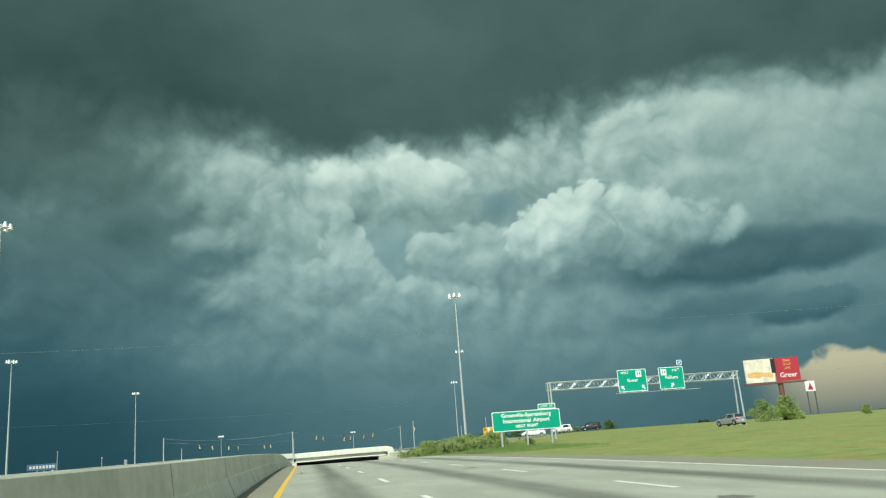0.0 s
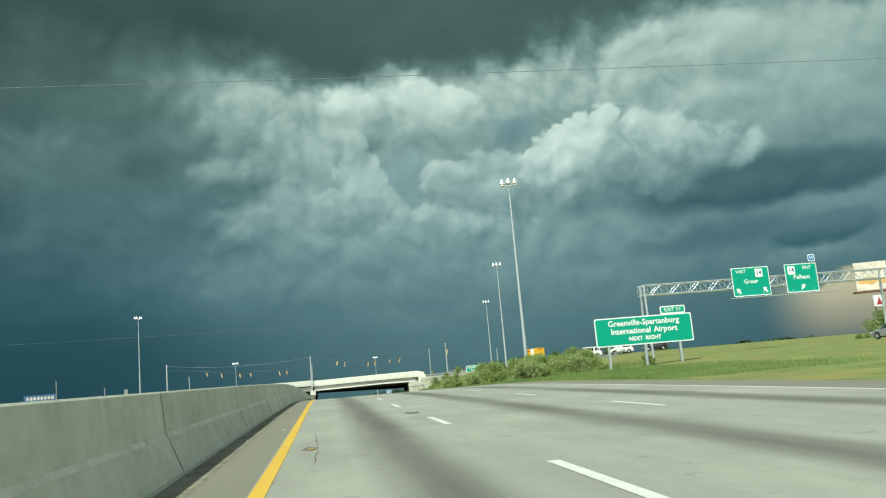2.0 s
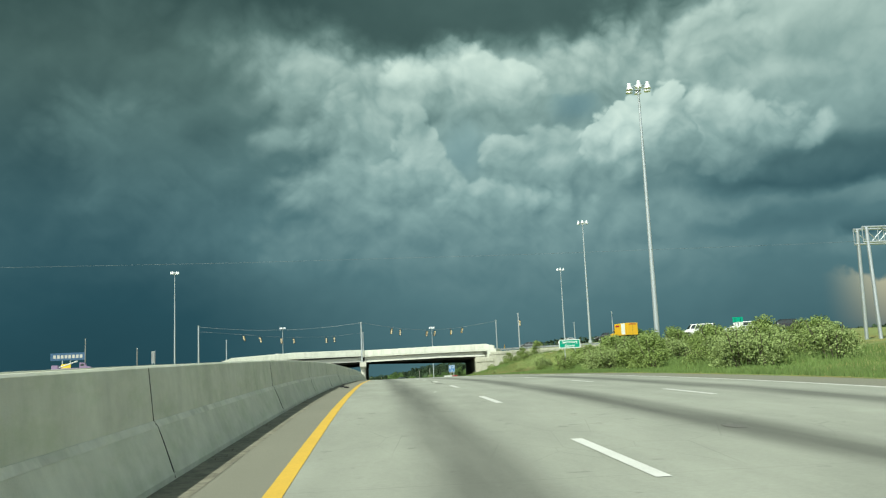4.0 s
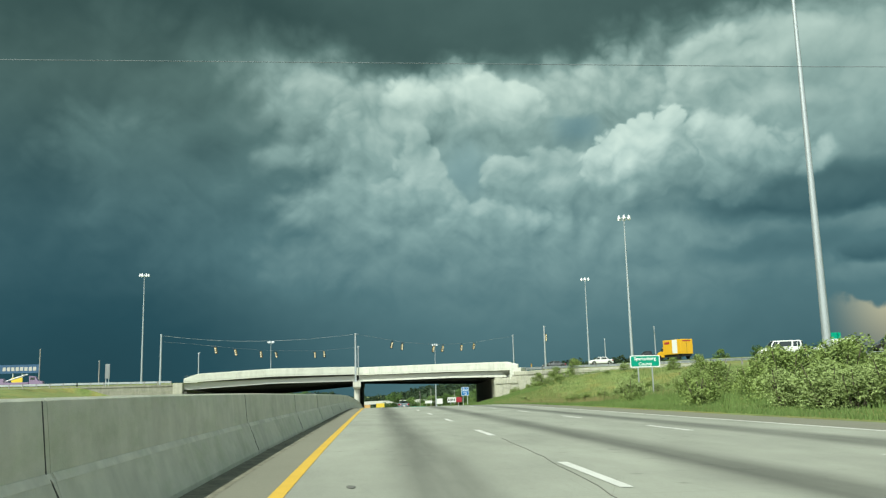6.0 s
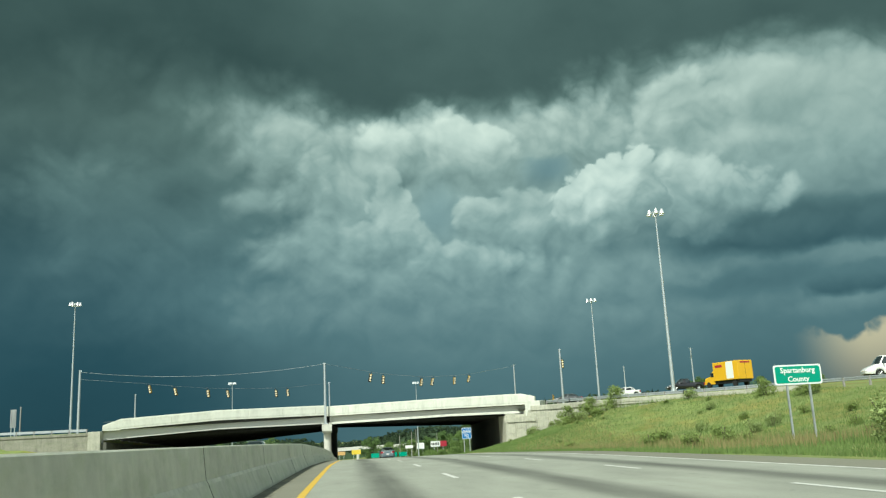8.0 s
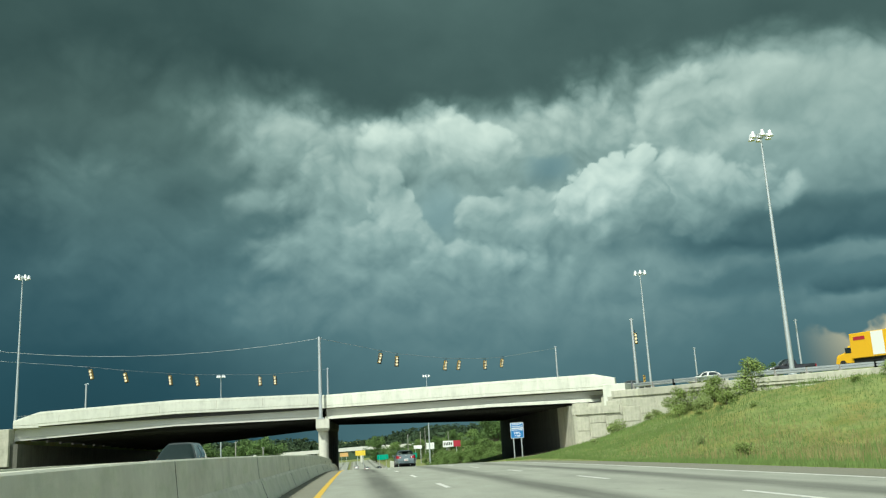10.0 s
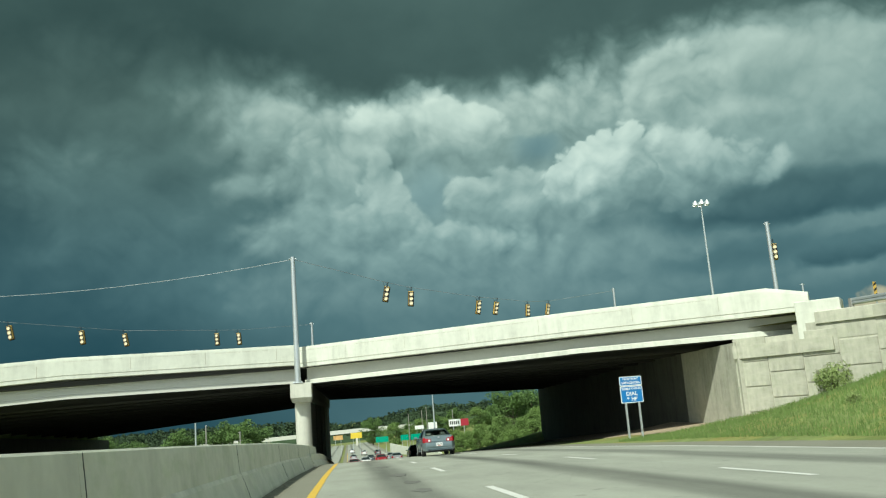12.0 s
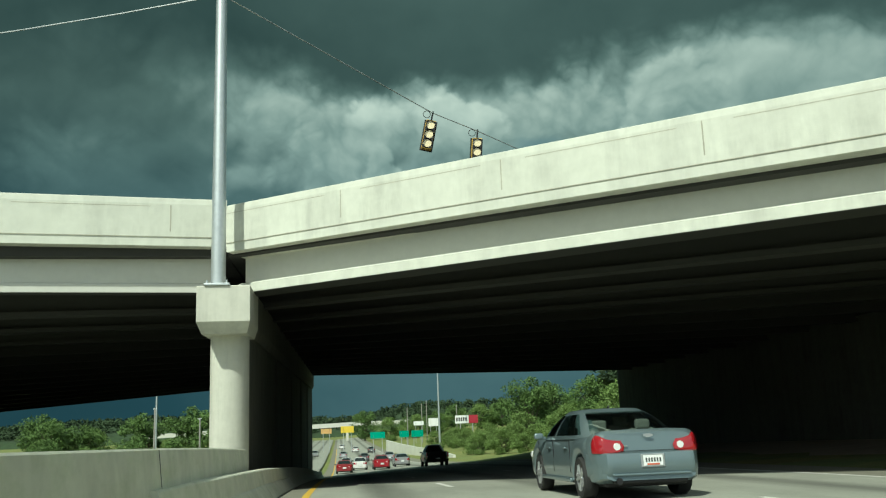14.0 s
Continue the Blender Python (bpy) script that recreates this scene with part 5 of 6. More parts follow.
part("catwalk", bm, M["brown_steel"], bb)
bm = bmesh.new()
rod(bm, (1.2, 0.2, -0.5), (1.2, 0.2, 11.2 - gz), 0.42, 0.42, 14)
part("column", bm, M["brown_steel"], bb, smooth=True)

fuel = thing("fuel_sign", pose(178.5, 281.3, land_z(178, 281)), "tall fuel station sign with a red triangle on two posts", "shop sign")
gz = land_z(178, 281)
panel(fuel, "panel", 0, 17.3 - gz, 3.6, 3.6, "sign_white", 0, 0.4, 0.1)
bm = bmesh.new()
sheet(bm, [(-1.1, -0.02, 16.0 - gz), (1.1, -0.02, 16.0 - gz), (0, -0.02, 18.6 - gz)], 0.02, (0, -1, 0))
part("triangle", bm, M["bill_red"], fuel)
for x in (-1.5, 1.5):
    bm = bmesh.new()
    rod(bm, (x, 0.2, -0.5), (x, 0.2, 15.6 - gz), 0.22, 0.22, 10)
    part("column", bm, M["paint_grey"], fuel)

tyre_sign = thing("tyre_shop_sign", pose(-84.0, 300, land_z(-84, 300)), "long blue shop sign with pale bars on posts", "shop sign")
gz = land_z(-84, 300)
panel(tyre_sign, "panel", 0, 9.0 - gz, 9.2, 2.0, "bill_blue", 0, 0.4, 0.05)
for k in range(8):
    panel(tyre_sign, "bar", -3.5 + 1.0 * k, 9.0 - gz, 0.7, 0.9, "building", -0.02, 0.01, 0.1)
panel(tyre_sign, "lower_panel", -0.5, 6.4 - gz, 2.6, 1.2, "bill_yellow", 0, 0.3, 0.4)
for x in (-1.5, 0.6):
    post(tyre_sign, x, -0.5, 9.0 - gz, 0.3, 0.12)


# ---------------------------------------------------------------- guard rail on the ramp
def guard_rail(points, spacing=2.0):
    ob = thing("guard_rail", label="galvanised beam guard rail on short posts along the ramp", category="guard rail", kind="structure")
    bm = bmesh.new()
    prof = [(0.0, 0.0), (0.06, 0.04), (0.06, 0.11), (0.0, 0.155), (0.06, 0.20), (0.06, 0.27), (0.0, 0.31), (-0.02, 0.31), (-0.02, 0.0)]
    for a, b in zip(points, points[1:]):
        a, b = Vector(a), Vector(b)
        d = b - a
        n = Vector((d.y, -d.x, 0)).normalized()
        loft(bm, [[p + n * o + Vector((0, 0, 0.42 + h)) for o, h in prof] for p in (a, b)])
    part("rail", bm, M["galvanised"], ob)
    for a, b in zip(points, points[1:]):
        a, b = Vector(a), Vector(b)
        k = int((b - a).length / spacing)
        for i in range(k + 1):
            p = a.lerp(b, i / max(k, 1))
            bm = bmesh.new()
            box(bm, p.x, p.y, p.z + 0.2, 0.14, 0.18, 1.05)
            part("post", bm, M["wood"], ob)
    return ob


RAIL = [(22.6, 215.6), (24.0, 210.5), (26.9, 204.7), (31.9, 197.6), (39.2, 186.5), (44, 176), (45.5, 160)]
guard_rail([(x, y, land_z(x + 0.6, y + 0.3) - 0.05) for x, y in RAIL])
guard_rail([(x, y, land_z(x, y)) for x, y in ((-33, 232.3), (-48, 232.8), (-63, 233.2))])
# striped marker board at the end of the parapet
marker = thing("object_marker", pose(23.2, 214.6, 4.05, 0, 0, 25) @ Matrix.Scale(0.8, 4), "black and yellow striped marker board at the bridge end", "road marker")
panel(marker, "board", 0, 1.0, 0.3, 0.95, "signal", 0, 0.01, 0.02)
for k in range(3):
    bm = bmesh.new()
    sheet(bm, [(-0.14, -0.006, 0.62 + 0.3 * k), (0.14, -0.006, 0.76 + 0.3 * k), (0.14, -0.006, 0.88 + 0.3 * k), (-0.14, -0.006, 0.74 + 0.3 * k)], 0.003, (0, -1, 0))
    part("stripe", bm, M["black"], marker)
post(marker, 0, -0.4, 1.2, 0.04, 0.03)
for yy, xa, xb in ((46, -70, 70), (102.3, -80, 95)):
    lean = 1.5 * (xb - xa) ** 2 / 140 ** 2
    wire("high_wire", [((xa, yy, 7.22 + lean), (xb, yy, 7.22 + lean), lean)], 0.006, "thin faint overhead wire across the road", "faint_cable")
    for xx in (xa, xb):
        pole(xx, yy, land_z(xx, yy) - 0.3, 7.35 + lean, 0.16, "wood", "weathered grey wooden utility pole", "utility_pole")


from mathutils.bvhtree import BVHTree

# ---------------------------------------------------------------- vehicles
def ring_section(w, z_low, z_top, flare, square=0.0):
    """Half a body section from sill to crown, mirrored to a closed ring."""
    h = z_top - z_low
    half = [(0.84 * w, z_low), (0.965 * w, z_low + 0.05 * h), (w, z_low + 0.22 * h), (w * (1.0 + flare), z_low + 0.48 * h), (0.985 * w, z_low + 0.70 * h),
            (0.955 * w, z_low + 0.86 * h), (0.90 * w, z_low + 0.95 * h), (0.78 * w, z_low + 0.995 * h), (0.40 * w, z_top + 0.012)]
    if square:
        full = (0.84, 0.965, 1.0, 1.01, 1.005, 0.99, 0.955, 0.86, 0.42)
        half = [(x + (f * w - x) * square, z) for (x, z), f in zip(half, full)]
    return half + [(-x, z) for x, z in half[::-1]]


def car(name, m, label, category, length=4.87, width=1.785, height=1.45, belt=0.98, hood=0.90, boot=1.05, cabin=(-2.00, 1.55, -0.74, 0.30), sill=0.24, wheel=0.33, base=2.85,
        paint="paint_blue", windows=3, lamps="corner", detail=True, bed=False, group="", side_posts=None):
    """A road vehicle facing +y: body, cabin, panes, wheels, lamps. cabin: foot rear, foot front, roof rear, roof front."""
    ob = thing(name, m, label, category, group)
    L2, W2 = length / 2, width / 2
    axle = (-base / 2 - 0.02 * length, base / 2 - 0.02 * length)
    r_arch = wheel + 0.055
    st = sorted(set([round(-L2 + length * i / 36, 3) for i in range(37)] + [round(a + r_arch * k / 6, 3) for a in axle for k in range(-6, 7)] + [-L2 + 0.04, -L2 + 0.10, L2 - 0.04, L2 - 0.10]))
    rings = []
    for y in st:
        u = abs(y) / L2
        w = W2 * (1 - (0.13 if detail and y < 0 else 0.20) * max(0, (u - 0.66) / 0.34) ** 2.4) - (0.05 if abs(y) > L2 - 0.02 else 0.0) - (0.02 if L2 - 0.06 < abs(y) <= L2 - 0.02 else 0)
        if y < cabin[0]:
            top = belt + (boot - belt) * ease(y, cabin[0] + 0.2, cabin[0] - 0.15)
            top -= 0.05 * ease(y, -L2 + 0.10, -L2)
        elif y > cabin[1]:
            top = belt + (hood - belt) * ease(y, cabin[1] - 0.1, cabin[1] + 0.3) - (hood - 0.70) * max(0, (y - cabin[1]) / (L2 - cabin[1])) ** 2.4
        else:
            top = belt
        low = sill + 0.06 * ease(u, 0.86, 1.0)
        for a in axle:
            d = y - a
            if abs(d) < r_arch:
                low = max(low, wheel + math.sqrt(max(r_arch**2 - d * d, 0)) - 0.01)
        ring = []
        for x, z in ring_section(w, low, top, 0.012, 0.75 * ease(y, -L2 + 1.1, -L2 + 0.3) if detail else 0.0):
            yy = y
            if y < -L2 + 0.3:
                yy += 0.16 * max(0, (z - 0.62)) * ease(y, -L2 + 0.3, -L2) - 0.03 * ease(z, 0.72, 0.5) * ease(y, -L2 + 0.3, -L2)
                yy += 0.10 * (abs(x) / W2) ** 3 * ease(y, -L2 + 0.3, -L2)
            ring.append((x, yy, z))
        rings.append(ring)
    bm = bmesh.new()
    loft(bm, rings)
    skin = BVHTree.FromBMesh(bm)
    body = part("body", bm, M[paint], ob, smooth=True)
    bm = bmesh.new()
    box(bm, 0, 0, sill + 0.16, width - 0.42, length - 0.5, 0.42, 0.06)
    part("underbody", bm, M["black"], ob)
    # cabin
    fr, ff, rr, rf = cabin
    n = 72 if detail else 40
    expo = 0.46

    def shell(ang, v, out=0.0):
        c, s = math.cos(ang), math.sin(ang)
        sx, sy = math.copysign(abs(c) ** expo, c), math.copysign(abs(s) ** expo, s)
        bow = math.sin(v * math.pi / 2) ** 1.0
        w = (W2 * 0.955) * (1 - v) + (W2 * 0.955 - 0.46 * (height - belt) - 0.06) * v + 0.025 * math.sin(math.pi * v)
        y0, y1 = fr + (rr - fr) * v - 0.06 * math.sin(math.pi * v), ff + (rf - ff) * v + 0.05 * math.sin(math.pi * v)
        mid, half = (y0 + y1) / 2, (y1 - y0) / 2
        z = belt - 0.04 + (height - 0.035 - belt + 0.04) * (v * 0.75 + 0.25 * bow)
        p = Vector((w * sx, mid + half * sy, z))
        if out:
            e = 0.01
            q = (shell(ang + e, v) - p).cross(shell(ang, min(v + e, 1)) - p if v < 1 else p - shell(ang, v - e)).normalized()
            p += q * out
        return p
    angs = [2 * math.pi * (i + 0.5) / n for i in range(n)]
    rows = [[shell(a, v) for a in angs] for v in (0, 0.12, 0.35, 0.6, 0.84, 0.92, 1.0)]
    c = Vector((0, (rr + rf) / 2, 0))
    for k, (s, dz) in enumerate(((0.93, 0.018), (0.7, 0.034), (0.35, 0.040))):
        rows.append([Vector((p.x * s, c.y + (p.y - c.y) * s, rows[6][0].z + dz)) for p in rows[6]])
    bm = bmesh.new()
    loft(bm, rows)
    if detail:
        # openings behind the panes
        cut = []
        for f in bm.faces:
            p = f.calc_center_median()
            if not rows[1][0].z - 0.01 < p.z < rows[4][0].z + 0.01 or abs(f.normal.z) > 0.95:
                continue
            v = (p.z - rows[0][0].z) / (rows[6][0].z - rows[0][0].z)
            y0, y1 = fr + (rr - fr) * v, ff + (rf - ff) * v
            half_w = max(abs(q.x) for q in rows[3])
            cy, w = (p.y - (y0 + y1) / 2) / ((y1 - y0) / 2), abs(p.x) / half_w
            if (abs(cy) > 0.955 and w < 0.80) or (w > 0.80 and (-0.66 < cy < -0.03 or 0.08 < cy < 0.74)):
                cut.append(f)
        bmesh.ops.delete(bm, geom=cut, context="FACES")
    part("cabin", bm, M[paint], ob, smooth=True)
    if detail:
        for yy, sx, tall in ((-1.12, -0.38, 0.17), (-1.12, 0.38, 0.17), (0.05, -0.37, 0.24), (0.05, 0.37, 0.24)):
            bm = bmesh.new()
            box(bm, sx, yy, belt + tall, 0.26, 0.10, 0.17, 0.04)
            box(bm, sx, yy + 0.03, belt + tall / 2 - 0.06, 0.46, 0.14, tall, 0.05)
            part("seat", bm, M["seat_cloth"], ob, "pale grey seat with headrest")
        bm = bmesh.new()
        box(bm, 0, -1.55, belt + 0.012, 1.15, 0.55, 0.02, 0.005)
        part("parcel_shelf", bm, M["seat_cloth"], ob)

    def pane(title, a0, a1, v0, v1, steps_a=8, steps_v=5, mat="clear_glass" if detail else "glass", off=0.006, taper=0.0):
        bm = bmesh.new()
        rows = []
        for j in range(steps_v + 1):
            v = v0 + (v1 - v0) * j / steps_v
            t = taper * (v - v0) / (v1 - v0)
            rows.append([shell(a0 + (a1 - a0) * (t + (1 - 2 * t) * i / steps_a), v, off) for i in range(steps_a + 1)])
        loft(bm, rows, close=False)
        return part(title, bm, M[mat], ob, smooth=True, recalc=False)
    d = math.radians
    if not detail:
        pane("rear_window_seal", d(225), d(315), 0.06, 0.92, 12, 5, "black", 0.004, 0.03)
    pane("rear_window", d(227), d(313), 0.10, 0.88, 12, 5, taper=0.03)
    pane("windscreen", d(42), d(138), 0.10, 0.92, 12)
    for side in (0, 1):
        spans = {2: ((-27, -2), (2, 30)), 3: ((-29, -18), (-15, 1), (4, 33)), 4: ((-36, -22), (-20, -7), (-4, 9), (12, 34))}[windows]
        for a0, a1 in spans:
            b0, b1 = (d(a0), d(a1)) if side == 0 else (d(180 - a0), d(180 - a1))
            if side:
                b0, b1 = b1, b0
            pane("side_window", b0, b1, 0.12, 0.84, 6)
    # wheels
    for a in axle:
        for sx in (-1, 1):
            hub = Vector((sx * (W2 - 0.115), a, wheel))
            bm = bmesh.new()
            prof = [(0.62, 0.105), (0.93, 0.115), (0.99, 0.09), (1.0, 0.0), (0.99, -0.09), (0.93, -0.115), (0.62, -0.105)]
            seg = 28
            rr_ = [[hub + Vector((o, wheel * q * math.cos(2 * math.pi * i / seg), wheel * q * math.sin(2 * math.pi * i / seg))) for q, o in prof] for i in range(seg)]
            verts = [[bm.verts.new(p) for p in ring] for ring in rr_]
            for i in range(seg):
                for k in range(len(prof) - 1):
                    bm.faces.new((verts[i][k], verts[i][k + 1], verts[(i + 1) % seg][k + 1], verts[(i + 1) % seg][k]))
            w_ob = part("wheel", bm, M["tyre"], ob, smooth=True)
            bm = bmesh.new()
            face = hub + Vector((sx * 0.085, 0, 0))
            rod(bm, hub + Vector((sx * -0.02, 0, 0)), hub + Vector((sx * 0.02, 0, 0)), wheel * 0.66, sides=20)
            part("brake", bm, M["black"], w_ob)
            bm = bmesh.new()
            for i in range(5):
                for off in (-0.12, 0.12):
                    t = 2 * math.pi * i / 5 + off
                    rod(bm, face + Vector((0, 0.05 * math.cos(t), 0.05 * math.sin(t))), face + Vector((sx * 0.005, wheel * 0.64 * math.cos(t + off * 0.4), wheel * 0.64 * math.sin(t + off * 0.4))), 0.022, 0.028, 6)
            rod(bm, face - Vector((sx * 0.03, 0, 0)), face + Vector((sx * 0.015, 0, 0)), 0.07, 0.05, 12)
            seg = 24
            for i in range(seg):
                t0, t1 = 2 * math.pi * i / seg, 2 * math.pi * (i + 1) / seg
                rod(bm, face + Vector((0, wheel * 0.66 * math.cos(t0), wheel * 0.66 * math.sin(t0))), face + Vector((0, wheel * 0.66 * math.cos(t1), wheel * 0.66 * math.sin(t1))), 0.022, sides=5, caps=False)
            part("rim", bm, M["alloy"], w_ob)
    # tail lamps, plate, bumper
    rear = -L2
    lz = boot - 0.21
    for sx in (-1, 1):
        bm = bmesh.new()
        if lamps == "corner":
            # outline as bearing from a point inside the corner and height; the lamp wraps round the tail
            pts = [(-27, lz - 0.03), (-23, lz - 0.115), (4, lz - 0.13), (38, lz - 0.135), (70, lz - 0.13), (73, lz + 0.02), (66, lz + 0.115), (55, lz + 0.15), (40, lz + 0.13), (22, lz + 0.085), (4, lz + 0.065), (-20, lz + 0.055)]
            pivot = Vector((sx * (W2 - 0.34), rear + 0.36, 0))

            def surf(bearing, z, lift):
                way = Vector((sx * math.sin(d(bearing)), -math.cos(d(bearing)), 0))
                hit, normal, _, _ = skin.ray_cast(Vector((pivot.x, pivot.y, z)) + way * 2, -way)
                return hit + way * lift
            fine = []
            for i in range(len(pts)):
                a, b = pts[i], pts[(i + 1) % len(pts)]
                fine += [(a[0] + (b[0] - a[0]) * q / 3, a[1] + (b[1] - a[1]) * q / 3) for q in range(3)]
            cx, cz = 26, lz - 0.015
            rings = []
            for shrink, lift in ((1.0, -0.02), (1.0, 0.012), (0.93, 0.022), (0.7, 0.026), (0.4, 0.028), (0.12, 0.028)):
                rings.append([surf(cx + (u - cx) * shrink, cz + (z - cz) * shrink, lift) for u, z in fine])
            loft(bm, rings)
            lampo = part("tail_light", bm, M["red_lens"], ob, smooth=True)
            bm = bmesh.new()
            c = surf(-8, lz - 0.035, 0.02)
            rod(bm, c + Vector((0, 0.03, 0)), c + Vector((0, -0.014, 0)), 0.062, 0.054, 18)
            part("reverse_lamp", bm, M["clear_lens"], lampo, smooth=True)
        else:
            box(bm, sx * (W2 - 0.09), rear + 0.07, lz - 0.02, 0.15, 0.12, 0.40, 0.03)
            lampo = part("tail_light", bm, M["red_lens"], ob)
    for sx in (-1, 1):
        bm = bmesh.new()
        box(bm, sx * W2 * 0.70, L2 - 0.10, 0.66, 0.36, 0.16, 0.15, 0.05)
        part("headlight", bm, M["clear_lens"], ob)
    pz = 0.585 if lamps == "corner" else 0.58
    bm = bmesh.new()
    box(bm, 0.02, rear - 0.030, pz, 0.38, 0.03, 0.20, 0.008)
    holder = part("plate_recess", bm, M["alloy"], ob)
    bm = bmesh.new()
    box(bm, 0.02, rear - 0.050, pz, 0.31, 0.01, 0.155, 0.004)
    plate_ob = part("number_plate", bm, M["sign_white"], ob)
    if detail:
        for k in range(6):
            bm = bmesh.new()
            box(bm, -0.09 + 0.044 * k, rear - 0.057, pz + 0.01, 0.026, 0.004, 0.062)
            part("bar", bm, M["paint_grey"], plate_ob)
        bm = bmesh.new()
        box(bm, 0.02, rear - 0.057, pz - 0.055, 0.20, 0.004, 0.025)
        part("bar", bm, M["plate_red"], plate_ob)
        bm = bmesh.new()
        box(bm, 0, rear + 0.10, 0.29, width * 0.66, 0.16, 0.09, 0.03)
        part("lower_valance", bm, M["black"], ob)
        bm = bmesh.new()
        box(bm, 0, rear - 0.020, 0.385, width * 0.70, 0.05, 0.035, 0.012)
        part("bumper_lip", bm, M[paint], ob)
        bm = bmesh.new()
        rod(bm, (-0.52, rear + 0.25, 0.30), (-0.52, rear - 0.02, 0.29), 0.05, 0.05, 14)
        part("exhaust_pipe", bm, M["black"], ob, smooth=True)
        bm = bmesh.new()
        rows = []
        for z, lift in ((0.36, -0.01), (0.41, 0.03), (0.52, 0.042), (0.63, 0.036), (0.70, 0.018), (0.715, -0.02)):
            row = []
            for i in range(-14, 15):
                x = 0.88 * i / 14
                k = max(0.0, (abs(x) - 0.66) / 0.21)
                row.append((x * (1 + 0.6 * lift * min(k, 1)), rear + 0.012 + 0.42 * k * k - lift, z))
            rows.append(row)
        loft(bm, rows, close=False)
        part("rear_bumper", bm, M[paint], ob, smooth=True)
        bm = bmesh.new()
        sheet(bm, [(-0.075, rear + 0.028, boot - 0.095), (-0.02, rear + 0.028, boot - 0.12), (0.075, rear + 0.028, boot - 0.105), (0.075, rear + 0.028, boot - 0.075), (0.02, rear + 0.028, boot - 0.06), (-0.075, rear + 0.028, boot - 0.065)], 0.006, (0, -1, 0))
        part("badge", bm, M["alloy"], ob)
        bm = bmesh.new()
        box(bm, -0.42, rear + 0.045, boot - 0.24, 0.16, 0.012, 0.022)
        part("script_badge", bm, M["chrome"], ob)
        bm = bmesh.new()
        box(bm, 0, rear + 0.035, 0.735, width * 0.52, 0.02, 0.008)
        part("boot_seam", bm, M["black"], ob)
        for sx in (-1, 1):
            for yy in (-0.72, 0.42):
                bm = bmesh.new()
                box(bm, sx * (W2 + 0.012), yy, 0.80, 0.035, 0.20, 0.032, 0.01)
                part("door_handle", bm, M[paint], ob)
            for yy in (-1.02, 0.10, 1.20):
                bm = bmesh.new()
                box(bm, sx * (W2 + 0.002), yy, 0.66, 0.014, 0.010, 0.52)
                part("door_seam", bm, M["black"], ob)
            bm = bmesh.new()
            box(bm, sx * (W2 - 0.01), 0, sill + 0.035, 0.06, base - 2 * r_arch - 0.05, 0.07, 0.02)
            part("sill_trim", bm, M[paint], ob)
        bm = bmesh.new()
        sheet(bm, [(0.008, rr + 0.16, height - 0.01), (0.008, rr + 0.30, height - 0.005), (0.008, rr + 0.18, height + 0.055)], 0.016, (1, 0, 0))
        part("antenna_fin", bm, M["black"], ob)
    for sx in (-1, 1):
        bm = bmesh.new()
        box(bm, sx * (W2 + 0.085), ff - 0.72, belt + 0.035, 0.18, 0.09, 0.115, 0.035)
        box(bm, sx * (W2 + 0.0), ff - 0.70, belt + 0.0, 0.10, 0.06, 0.05, 0.01)
        part("mirror", bm, M[paint if detail else "black"], ob)
    if bed:
        bm = bmesh.new()
        y0, y1 = -L2 + 0.08, fr - 0.08
        box(bm, 0, (y0 + y1) / 2, boot - 0.01, width - 0.26, y1 - y0, 0.06, 0.01)
        part("bed_cover", bm, M["black"], ob)
        bm = bmesh.new()
        box(bm, 0, rear - 0.06, 0.50, width * 0.95, 0.16, 0.17, 0.03)
        part("step_bumper", bm, M["black"], ob)
    return ob


def on_road(x, y, turn=0.0):
    s = math.degrees(math.atan((road_z(y + 1.5) - road_z(y - 1.5)) / 3.0))
    return pose(x, y, road_z(y) + bank(x, y) + 0.005, 0, 0, turn) @ pose(0, 0, 0, s if abs(turn) < 90 else -s, 0, 0)


def on_land(x, y, turn=0.0, lift=0.0):
    return pose(x, y, land_z(x, y) + lift, 0, 0, turn)


car("sedan", on_road(4.62, 228.45), "grey-blue metallic saloon car with red tail lights driving ahead", "car")
car("coupe", on_road(0.40, 307.0), "faded red saloon car in the lane beside the barrier", "car", 4.7, 1.75, 1.36, 0.92, 0.85, 0.97, (-1.7, 1.3, -0.8, 0.3), paint="paint_maroon", detail=False)
car("sedan", on_road(4.35, 307.5), "bright red saloon car among the traffic ahead", "car", 4.6, 1.78, 1.48, 0.98, 0.9, 1.05, (-1.75, 1.4, -1.1, 0.5), paint="paint_red", detail=False)
car("hatchback", on_road(2.3, 318.0), "white hatchback car among the traffic ahead", "car", 4.3, 1.75, 1.5, 0.98, 0.9, 1.02, (-2.0, 1.3, -1.6, 0.4), paint="paint_white", detail=False)
car("sedan", on_road(6.9, 313.0), "silver-grey saloon car among the traffic ahead", "car", 4.7, 1.78, 1.42, 0.95, 0.88, 1.0, (-1.75, 1.4, -1.0, 0.5), paint="paint_silver", detail=False)
car("pickup_truck", on_road(7.99, 288.0), "black pickup truck with a covered bed", "pickup truck", 5.6, 1.95, 1.82, 1.18, 1.08, 1.16, (-0.75, 1.35, -0.55, 0.65), 0.38, 0.38, 3.4, "paint_black", 2, "upright", False, True)
car("van", on_road(-6.6, 268.0, 180), "white van in the opposite carriageway behind the barrier", "van", 5.2, 1.95, 1.95, 1.15, 1.05, 1.15, (-2.45, 1.75, -2.3, 0.9), 0.3, 0.35, 3.1, "paint_white", 4, "upright", False)
